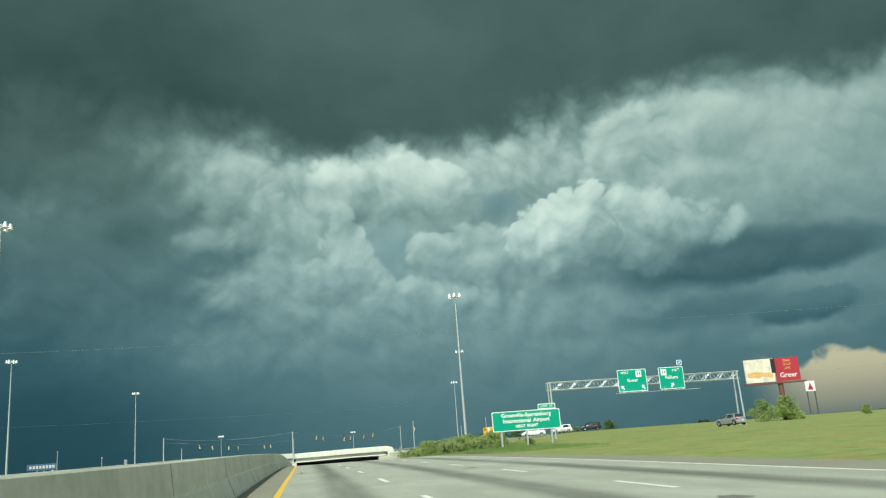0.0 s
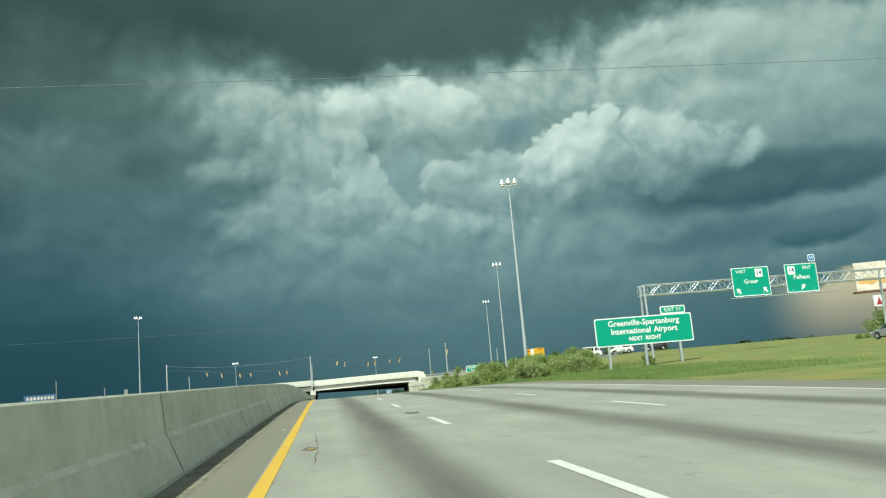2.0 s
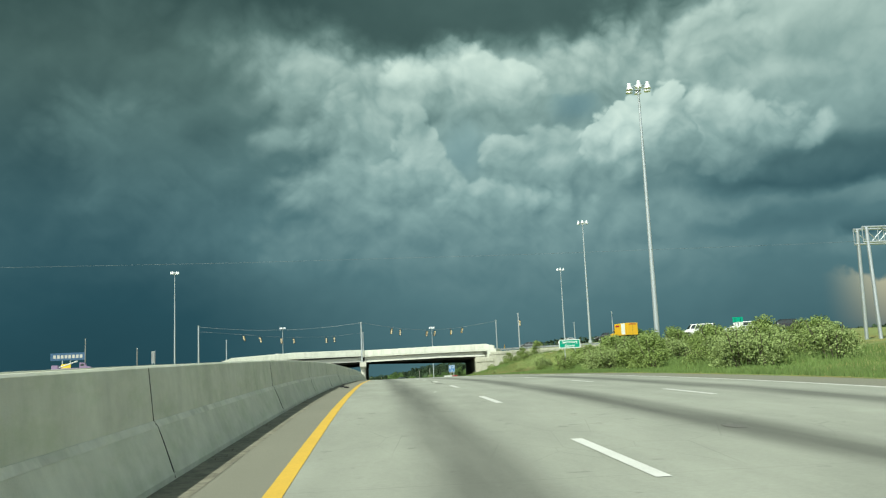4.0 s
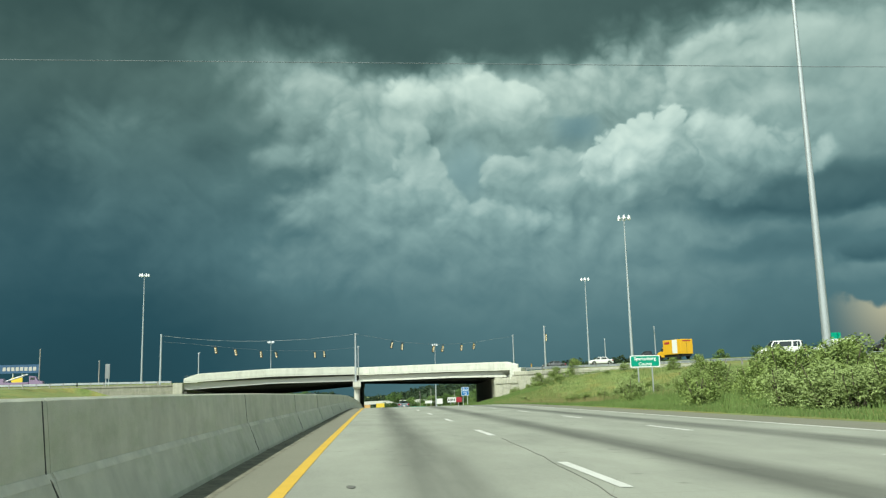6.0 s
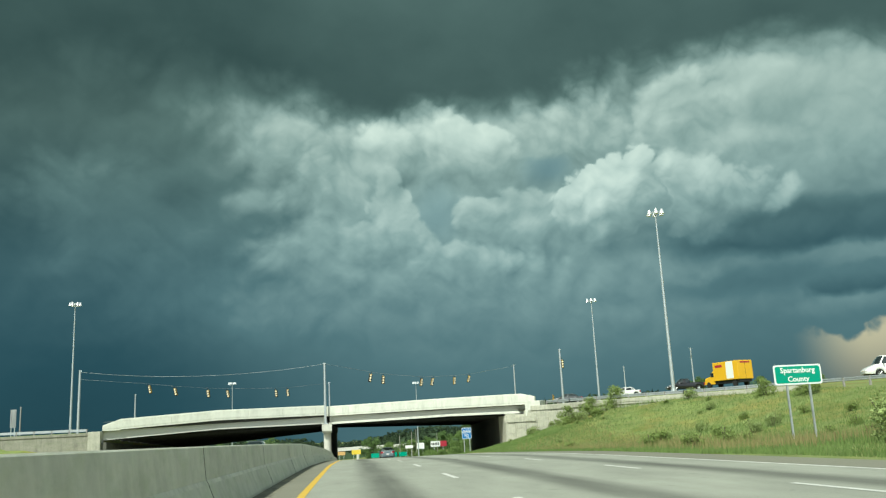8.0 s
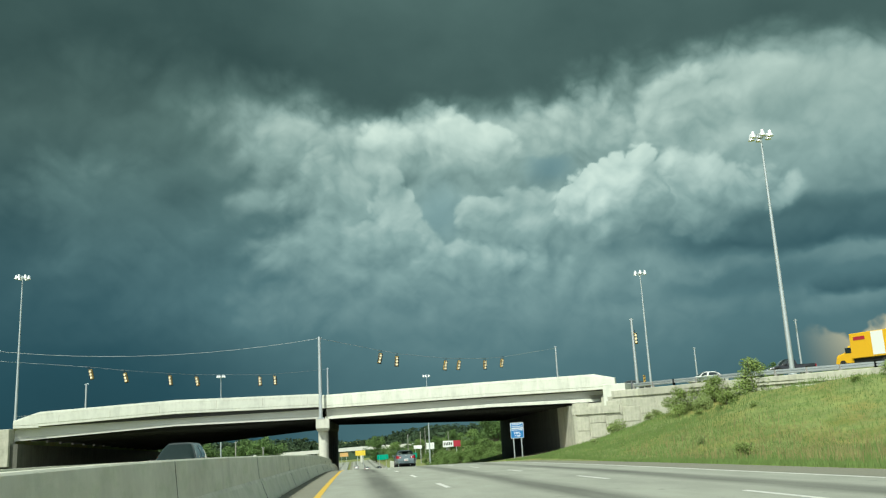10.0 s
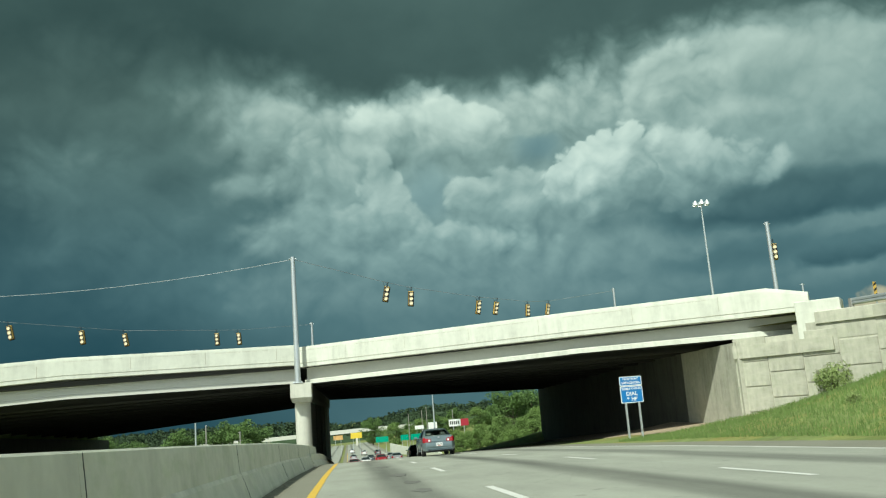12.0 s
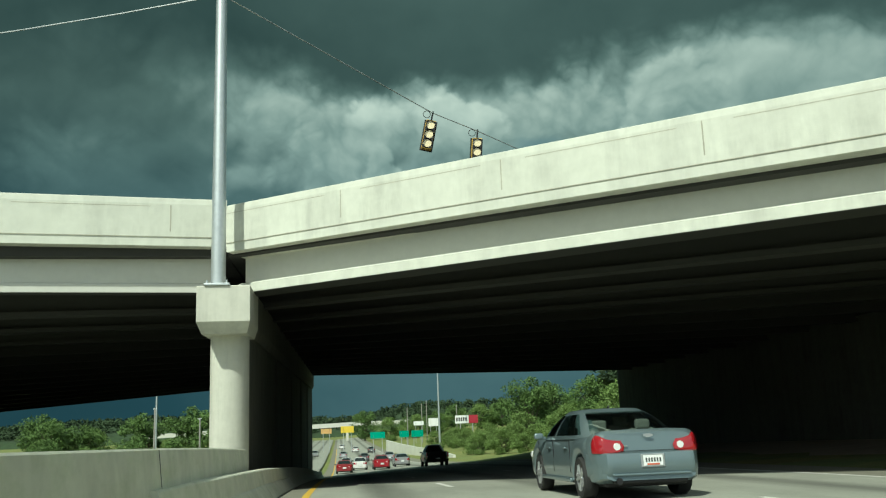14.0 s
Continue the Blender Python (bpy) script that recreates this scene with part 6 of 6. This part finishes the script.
car("sport_utility", on_road(-7.0, 185.0, 180), "dark grey utility vehicle with roof rack in the opposite carriageway", "car", 4.9, 1.85, 1.80, 1.08, 1.0, 1.08, (-2.25, 1.4, -2.05, 0.55), 0.32, 0.36, 2.8, "paint_grey", 3, "upright", False)
QUEUE = "queue of vehicles on the ramp"
car("van", on_land(52.5, 196.0, 75), "white passenger van with a row of side windows on the ramp", "van", 5.7, 2.0, 2.1, 1.2, 1.1, 1.2, (-2.7, 1.9, -2.6, 1.2), 0.32, 0.36, 3.4, "paint_white", 4, "upright", False, group=QUEUE)
car("sport_utility", on_land(58.8, 194.3, 75), "white utility vehicle queued on the ramp", "car", 5.1, 1.95, 1.9, 1.15, 1.05, 1.15, (-2.4, 1.4, -2.2, 0.6), 0.34, 0.37, 2.9, "paint_white", 3, "upright", False, group=QUEUE)
car("sport_utility", on_land(65.2, 192.6, 75), "black utility vehicle queued on the ramp", "car", 5.0, 1.95, 1.9, 1.15, 1.05, 1.15, (-2.35, 1.4, -2.1, 0.6), 0.34, 0.37, 2.9, "paint_black", 3, "upright", False, group=QUEUE)
car("sedan", on_land(55.0, 106.0, 14), "silver hatchback car climbing the exit ramp", "car", 4.4, 1.76, 1.5, 0.98, 0.9, 1.03, (-1.95, 1.35, -1.5, 0.45), paint="paint_silver", detail=False)
car("sedan", on_land(34.5, 252.0, 80), "dark grey saloon car above the bridge end", "car", 4.6, 1.76, 1.45, 0.95, 0.88, 1.0, (-1.75, 1.4, -1.0, 0.5), paint="paint_grey", detail=False, group=QUEUE)
car("sedan", on_land(42.5, 247.5, 80), "white saloon car above the bridge end", "car", 4.6, 1.76, 1.45, 0.95, 0.88, 1.0, (-1.75, 1.4, -1.0, 0.5), paint="paint_white", detail=False, group=QUEUE)
car("pickup_truck", on_land(49.5, 241.0, 80), "black pickup truck queued above the bridge end", "pickup truck", 5.5, 1.95, 1.82, 1.18, 1.08, 1.16, (-0.75, 1.35, -0.55, 0.65), 0.38, 0.38, 3.4, "paint_black", 2, "upright", False, True, group=QUEUE)


def box_truck(m):
    ob = thing("box_truck", m, "yellow delivery box truck with a pale middle panel", "truck")
    bm = bmesh.new()
    box(bm, 0, -0.9, 1.95, 2.3, 4.6, 2.3, 0.05)
    cargo = part("cargo_box", bm, M["truck_yellow"], ob)
    for sx in (-1, 1):
        bm = bmesh.new()
        box(bm, sx * 1.16, -1.7, 2.0, 0.01, 1.3, 2.1)
        part("pale_panel", bm, M["sign_white"], cargo)
        bm = bmesh.new()
        box(bm, sx * 1.16, 0.3, 2.6, 0.01, 1.3, 0.32)
        part("red_bar", bm, M["bill_red"], cargo)
    bm = bmesh.new()
    box(bm, 0, -3.205, 2.85, 1.5, 0.01, 0.18)
    part("dark_bar", bm, M["bill_red"], cargo)
    bm = bmesh.new()
    box(bm, 0, -3.205, 1.9, 0.03, 0.01, 2.1)
    part("door_seam", bm, M["black"], cargo)
    bm = bmesh.new()
    rings = []
    for y, z in ((1.35, 2.1), (1.9, 2.05), (2.4, 1.45), (3.3, 1.25), (3.45, 0.7)):
        rings.append([(-0.98, y, 0.45), (0.98, y, 0.45), (0.98, y, z - 0.15), (0.85, y, z), (-0.85, y, z), (-0.98, y, z - 0.15)])
    loft(bm, rings)
    part("cab", bm, M["truck_yellow"], ob)
    bm = bmesh.new()
    for sx in (-1, 1):
        box(bm, sx * 0.985, 1.85, 1.62, 0.02, 0.7, 0.5)
    part("cab_window", bm, M["glass"], ob)
    for y in (-2.2, 2.6):
        for sx in (-1, 1):
            bm = bmesh.new()
            rod(bm, (sx * 0.75, y, 0.38), (sx * 1.02, y, 0.38), 0.38, sides=20)
            part("wheel", bm, M["tyre"], ob)
    bm = bmesh.new()
    box(bm, 0, 0, 0.62, 1.9, 6.2, 0.35)
    part("chassis", bm, M["black"], ob)
    return ob


box_truck(on_land(47.8, 222.3, 16))


def tow_truck(m):
    ob = thing("tow_truck", m, "pale purple flatbed recovery truck with a sloping boom", "truck")
    purple = material("purple_truck_paint", (0.28, 0.20, 0.33), 0.5)
    bm = bmesh.new()
    box(bm, 0, -1.5, 1.3, 2.3, 6.5, 0.5, 0.05)
    box(bm, 0, -4.0, 1.9, 2.2, 1.5, 0.9, 0.05)
    part("deck", bm, purple, ob)
    bm = bmesh.new()
    loft(bm, [[(-1.1, y, 0.6), (1.1, y, 0.6), (1.1, y, z), (-1.1, y, z)] for y, z in ((1.9, 2.9), (3.1, 2.8), (3.6, 1.9), (4.6, 1.7), (4.7, 0.8))])
    part("cab", bm, purple, ob)
    bm = bmesh.new()
    box(bm, 0, 2.6, 2.3, 2.22, 0.9, 0.55)
    part("cab_window", bm, M["glass"], ob)
    bm = bmesh.new()
    for sx in (-0.5, 0.5):
        rod(bm, (sx, -3.6, 1.6), (sx, 1.3, 3.3), 0.12, sides=8)
    part("boom", bm, M["paint_white"], ob)
    for y in (-3.4, -2.2, 3.6):
        for sx in (-1, 1):
            bm = bmesh.new()
            rod(bm, (sx * 0.8, y, 0.5), (sx * 1.12, y, 0.5), 0.5, sides=20)
            part("wheel", bm, M["tyre"], ob)
    return ob


tow_truck(on_land(-78.0, 286.0, -80))

# low white block beside the opposite carriageway
blk = thing("concrete_block", pose(-24.5, 178.0, land_z(-24.5, 178)), "short white concrete guard block on the grass verge", "block")
bm = bmesh.new()
loft(bm, [[(-0.3, y, 0), (0.3, y, 0), (0.16, y, 0.9), (-0.16, y, 0.9)] for y in (-1.2, 1.2)])
part("block", bm, M["bridge"], blk).matrix_basis = pose(0, 0, 0, 0, 0, 75)


# ---------------------------------------------------------------- plants
def leaves(bm, rng, centre, radius, count, size, squash=0.8):
    """A ragged cloud of small folded leaves."""
    for _ in range(count):
        d = Vector((rng.gauss(0, 1), rng.gauss(0, 1), rng.gauss(0, 1))).normalized()
        p = Vector(centre) + Vector((d.x, d.y, d.z * squash)) * radius * (0.35 + 0.65 * rng.random() ** 0.5)
        a = Vector((rng.gauss(0, 1), rng.gauss(0, 1), rng.gauss(0, 0.6))).normalized()
        b = a.cross(Vector((rng.gauss(0, 1), rng.gauss(0, 1), rng.gauss(0, 1)))).normalized()
        s = size * (0.6 + 0.8 * rng.random())
        v = [bm.verts.new(p - a * s), bm.verts.new(p + b * s * 0.45), bm.verts.new(p + a * s), bm.verts.new(p - b * s * 0.45)]
        bm.faces.new(v)


def bush(name, seed, width, height, count, size, mat, label):
    rng = random.Random(seed)
    ob = thing(name, None, label, "bush", "roadside bushes")
    bm = bmesh.new()
    for k in range(9):
        t = 2 * math.pi * rng.random()
        r = width * 0.35 * rng.random()
        tip = (1.4 * r * math.cos(t), 1.4 * r * math.sin(t), height * (0.6 + 0.35 * rng.random()))
        rod(bm, (0.3 * r * math.cos(t), 0.3 * r * math.sin(t), -0.2), tip, 0.03, 0.012, 5)
    part("branching_stem", bm, M["bark"], ob)
    bm = bmesh.new()
    for k in range(14):
        t = 2 * math.pi * rng.random()
        r = width * 0.42 * rng.random() ** 0.6
        z = height * (0.18 + 0.68 * rng.random()) * (1 - 0.35 * (r / (width * 0.42)) ** 2)
        leaves(bm, rng, (r * math.cos(t), r * math.sin(t), z), 0.26 * width * (0.6 + 0.6 * rng.random()) ** 1.0, count // 14, size)
    part("foliage", bm, M[mat], ob, recalc=False)
    return ob


def tree(name, seed, height, spread_w, count, size, mat="leaf_dark", group="trees beyond the bridge", label="leafy green deciduous tree with uneven crown"):
    rng = random.Random(seed)
    ob = thing(name, None, label, "tree", group)
    bm = bmesh.new()
    rod(bm, (0, 0, -0.8), (0.1, 0.05, height * 0.45), 0.03 * height, 0.016 * height, 9)
    tips = []
    for k in range(14):
        t = 2 * math.pi * (k / 7 + 0.08 * rng.random())
        r = spread_w * (0.22 + 0.28 * rng.random())
        a = (0.1, 0.05, height * (0.12 + 0.26 * rng.random()))
        b = Vector((r * math.cos(t), r * math.sin(t), height * ((0.12 if k >= 7 else 0.42) + 0.40 * rng.random())))
        rod(bm, a, b, 0.011 * height, 0.004 * height, 6)
        tips.append(b)
    tips.append(Vector((0, 0, height * 0.85)))
    part("trunk", bm, M["bark"], ob)
    bm = bmesh.new()
    for b in tips:
        for _ in range(3):
            c = b + Vector((rng.gauss(0, 0.12), rng.gauss(0, 0.12), rng.gauss(0, 0.08))) * spread_w
            leaves(bm, rng, c, spread_w * (0.14 + 0.11 * rng.random()), count // 45, size)
    part("crown", bm, M[mat], ob, recalc=False)
    return ob


rng = random.Random(11)
kinds = [bush("bush", 21, 2.4, 2.0, 5200, 0.06, "leaf", "dense green roadside bush on the bank"), bush("bush", 22, 2.0, 1.6, 4200, 0.055, "leaf_pale", "pale grey-green roadside bush on the bank"),
         bush("bush", 23, 1.5, 1.1, 2600, 0.05, "leaf", "low green bush in the grass")]
for k in kinds:
    k.matrix_basis = pose(0, 0, -500)
spots = []
while len(spots) < 66:
    x, y = rng.uniform(14.0, 25.0), rng.uniform(94, 145)
    if x < 14.6 + 0.03 * abs(y - 120) or rng.random() < ease(y, 132, 150) * 0.6:
        continue
    if x > 0.36 * (y - 37.5):
        continue
    spots.append((x, y, rng.choice((0, 0, 1, 1, 2)), rng.uniform(0.8, 1.25)))
spots += [(16.5, 159, 2, 0.8), (20, 163, 2, 1.0), (19, 172, 2, 0.9), (22, 178, 2, 1.0), (17.5, 186, 2, 0.7), (25.6, 208.2, 0, 0.95), (27.4, 204.4, 0, 1.15), (24.6, 209.6, 2, 0.8),
          (20.6, 214.6, 1, 0.8), (22.6, 210.8, 2, 0.6), (15.5, 140, 2, 0.8), (20.2, 91.2, 2, 0.6), (23.8, 90.8, 2, 0.75),
          (82.5, 146, 0, 2.0), (66, 128, 2, 0.7), (70, 132, 2, 0.8), (90.4, 150.9, 0, 1.7), (90.0, 151.2, 0, 2.3), (110, 156, 0, 1.0)]
for _ in range(30):
    y = rng.uniform(152, 211)
    lo, hi = 14.0, min(steps(y, RAMP_EDGE), 34) - 1.0
    u = rng.random() ** 0.6
    spots.append((lo + (hi - lo) * u, y, rng.choice((1, 2, 2, 2)), rng.uniform(0.3, 0.65) * (0.6 + 0.5 * u)))
for _ in range(7):
    y = rng.uniform(176, 206)
    spots.append((steps(y, RAMP_EDGE) - rng.uniform(0.9, 4.0), y, rng.choice((0, 0, 1, 2)), rng.uniform(0.55, 1.0)))
for x, y, k, s in spots:
    m = pose(x, y, land_z(x, y, True) - 0.05, 0, 0, rng.uniform(0, 360)) @ Matrix.Scale(s, 4)
    c = copy_thing(kinds[k], m)
    c.matrix_basis = m
for k in kinds:
    for o in (*k.children_recursive, k):
        bpy.data.objects.remove(o)

trees = [tree("tree", 31, 10.0, 8.0, 9000, 0.22), tree("tree", 32, 8.0, 7.0, 8000, 0.20, "leaf_mid")]
spots = [(41, 395, 1.25, 0), (46, 402, 1.15, 0), (52, 385, 1.1, 0), (34, 372, 0.75, 1), (40, 360, 0.8, 1), (47, 350, 0.8, 1), (33, 345, 0.6, 1), (39, 333, 0.7, 1), (31, 325, 0.5, 1), (35, 316, 0.95, 1), (45, 318, 0.9, 1), (54, 330, 1.0, 0),
         (60, 370, 1.0, 0), (30, 400, 0.45, 1), (36, 420, 0.55, 1), (28, 385, 0.4, 1), (24, 430, 0.5, 1), (62, 300, 0.4, 1), (72, 262, 0.33, 1), (78, 258, 0.3, 0), (86, 268, 0.38, 1), (70, 285, 0.4, 0), (95, 262, 0.4, 0)]
for k in range(46):
    spots.append((-20 - 2.6 * k + rng.uniform(-3, 3), 340 + rng.uniform(-14, 20), rng.uniform(0.32, 0.62), k % 2))
for k in range(40):
    spots.append((-22 - 4.8 * k + rng.uniform(-3, 3), 412 + rng.uniform(-22, 26) - 0.7 * k, rng.uniform(0.75, 1.2), k % 2))
for k in range(60):
    x = rng.uniform(20, 62)
    y = rng.uniform(318, 440)
    spots.append((max(x, 19 + 0.07 * (y - 318)), y, rng.uniform(0.28, 0.55), 1))
for k in range(16):
    spots.append((12 + 6.5 * k + rng.uniform(-2, 2), 560 + rng.uniform(-25, 40), rng.uniform(0.8, 1.3), k % 2))
for x, y, s, k in spots:
    m = pose(x, y, land_z(x, y) - 0.1, 0, 0, rng.uniform(0, 360)) @ Matrix.Scale(s, 4)
    c = copy_thing(trees[k], m)
    c.matrix_basis = m
for k in trees:
    for o in (*k.children_recursive, k):
        bpy.data.objects.remove(o)

# grass blades on the near banks
NP = np.random.RandomState(4)


def blades(name, count, area, tall, mat, label, clump=0.0):
    verts, faces = [], []
    for _ in range(count):
        x, y = area(NP)
        z = land_z(x, y, True)
        h = tall * (0.5 + NP.rand())
        a = NP.rand() * 6.283
        w = 0.010 + 0.012 * NP.rand()
        lean = 0.35 * h * NP.rand()
        b = NP.rand() * 6.283
        i = len(verts)
        verts += [(x - w * math.cos(a), y - w * math.sin(a), z - 0.03), (x + w * math.cos(a), y + w * math.sin(a), z - 0.03), (x + lean * math.cos(b), y + lean * math.sin(b), z + h)]
        faces.append((i, i + 1, i + 2))
    me = bpy.data.meshes.new(name)
    me.from_pydata(verts, [], faces)
    me.materials.append(M[mat])
    return tagged(new(name, me), label, "grass", kind="stuff")


blades("grass_verge", 110000, lambda r: (12.5 + 9.5 * r.rand() ** 1.6, 60 + 160 * r.rand()), 0.11, "blade", "green grass blades on the roadside bank")
blades("grass_bank", 60000, lambda r: (15.0 + 24 * r.rand(), 148 + 66 * r.rand()), 0.17, "blade", "rough grass blades on the high bank")
blades("tall_weeds", 6000, lambda r: (14.5 + 9 * r.rand(), 145 + 50 * r.rand() ** 1.4), 0.4, "seed", "tall dry grass and weeds on the bank")
blades("tall_weeds", 16000, lambda r: (15.2 + 10.4 * r.rand(), 94 + 52 * r.rand()), 0.34, "blade", "tall green weeds between the bushes")


# ---------------------------------------------------------------- the far distance
def far_hill(name, x0, x1, y, top, seed, label):
    """A wooded ridge of many rounded crowns."""
    r = random.Random(seed)
    bm = bmesh.new()
    n = int((x1 - x0) / 5)
    for row in range(4):
        for i in range(n):
            x = x0 + (x1 - x0) * (i + r.random()) / n
            h = top((x - x0) / (x1 - x0))
            yy = y + row * 16 - 24 + r.uniform(-5, 5)
            c = Vector((x, yy, h + (-7.4, -3.6, -2.6, -2.2)[row] + r.uniform(-1.0, 1.2)))
            leaves(bm, r, c, 4.2, 110, 1.0, 0.85)
    rows = []
    for i in range(41):
        u = i / 40
        x, h = x0 + (x1 - x0) * u, top(u)
        rows.append([(x, y - 60, -30), (x, y - 30, h - 9), (x, y - 8, h - 4), (x, y + 20, h - 2.5), (x, y + 60, -30)])
    loft(bm, rows, close=False)
    part(name, bm, M["wood_far"], None, recalc=False)
    ob = bpy.data.objects[name]
    return tagged(ob, label, "woods", kind="stuff")


far_hill("far_woods", -70, 420, 820, lambda u: -4.6 + 7.1 * ease(u, 0.14, 0.27) + 3 * u, 3, "dark wooded ridge in the far distance")
far_hill("far_woods_west", -560, -30, 760, lambda u: -2 + 2.0 * math.sin(9 * u), 4, "dark tree line in the far distance")
far_hill("far_woods_east", 70, 330, 420, lambda u: 9 + 2.0 * math.sin(14 * u), 8, "tree line behind the ramp and shops")

far_bridge = thing("far_bridge", pose(0, 640, 0), "distant pale overpass crossing the highway", "bridge", kind="structure")
bm = bmesh.new()
loft(bm, [[(x, 0, z), (x, 8, z), (x, 8, z + 1.9), (x, 0, z + 1.9)] for x, z in ((-90, -9.6), (-40, -8.6), (6, -7.4), (40, -7.2))])
part("deck", bm, M["girder"], far_bridge)
for x in (-42, -20, 4):
    bm = bmesh.new()
    box(bm, x, 4, -12.5, 1.2, 6, 10)
    part("pier", bm, M["pier"], far_bridge)

for x, y, w in ((7.2, 401, 3.2), (13.0, 402, 2.0), (15.9, 402, 2.6)):
    small_sign(x + 1.0, y, -5.2, w, 1.4, "sign_green", "distant green exit sign over the road", 2, -8.8)
small_sign(-9, 420, -5.8, 4.4, 1.5, "sign_green", "distant green guide sign beside the opposite carriageway", 2, -9.2)
small_sign(-3.2, 430, -4.6, 2.6, 1.2, "bill_tan", "distant yellow construction board", 2, -9.4)
small_sign(2.0, 432, -4.4, 3.2, 1.6, "bill_yellow", "distant yellow warning board", 2, -9.4)
board = thing("billboard", pose(30.5, 420, -7), "distant white and red roadside billboard on posts", "billboard")
panel(board, "white_panel", -1.1, 4.2, 3.3, 1.9, "sign_white")
panel(board, "red_panel", 1.7, 4.2, 2.2, 1.9, "bill_red")
for k in range(5):
    panel(board, "bar", -2.3 + 0.55 * k, 4.2, 0.34, 0.9, "black", -0.02, 0.01, 0.02)
for x in (-1.5, 1.5):
    post(board, x, -2, 4, 0.2, 0.1)
for x, y, w, h in ((23.5, 470, 3.0, 1.2), (29, 480, 3.0, 2.4)):
    small_sign(x, y, -4.2, w, h, "sign_white", "distant white shop sign on posts", 2, -9.5)
for x, y, top in ((19, 455, 0.5), (25, 475, 1.5), (28, 490, 2.5), (35, 470, 0.8), (-24, 330, 1.5), (-19, 335, 0.0)):
    pole(x, y, road_z(y) - 1 if x > 0 else road_z(y), top, 0.13, "wood", "distant wooden utility pole with cross arm", "utility_pole")
# pale concrete wall and lane of the ramp that leaves on the right beyond the bridge
ramp_wall = thing("ramp_wall", None, "pale concrete retaining wall beside the far ramp", "wall", kind="structure")
bm = bmesh.new()
loft(bm, [[(x, y, z - 2.5), (x + 0.4, y, z - 2.5), (x + 0.4, y, z), (x, y, z)] for x, y, z in ((11.0, 420, -7.0), (12.6, 400, -7.1), (14.2, 375, -6.9), (15.6, 350, -6.5), (16.2, 338, -6.6))])
part("wall", bm, M["bridge"], ramp_wall)
rng = random.Random(77)
FAR = "distant traffic on the highway"
for x, y, back, tint in ((0.9, 345, 0, "paint_white"), (4.4, 372, 0, "paint_grey"), (8.1, 358, 0, "paint_silver"), (0.8, 410, 0, "paint_silver"), (4.3, 450, 0, "paint_white"), (7.8, 430, 0, "paint_grey"), (0.8, 500, 0, "paint_white"),
                     (-6.2, 340, 180, "paint_grey"), (-6.4, 375, 180, "paint_black"), (-10.1, 400, 180, "paint_white"), (-6.3, 440, 180, "paint_silver"), (-13.2, 450, 180, "paint_white"), (-9.8, 480, 180, "paint_grey")):
    car("sedan", on_road(x, y, back), "small distant saloon car in the traffic", "car", 4.6, 1.76, 1.45, 0.95, 0.88, 1.0, (-1.75, 1.4, -1.0, 0.5), paint=tint, detail=False, group=FAR)
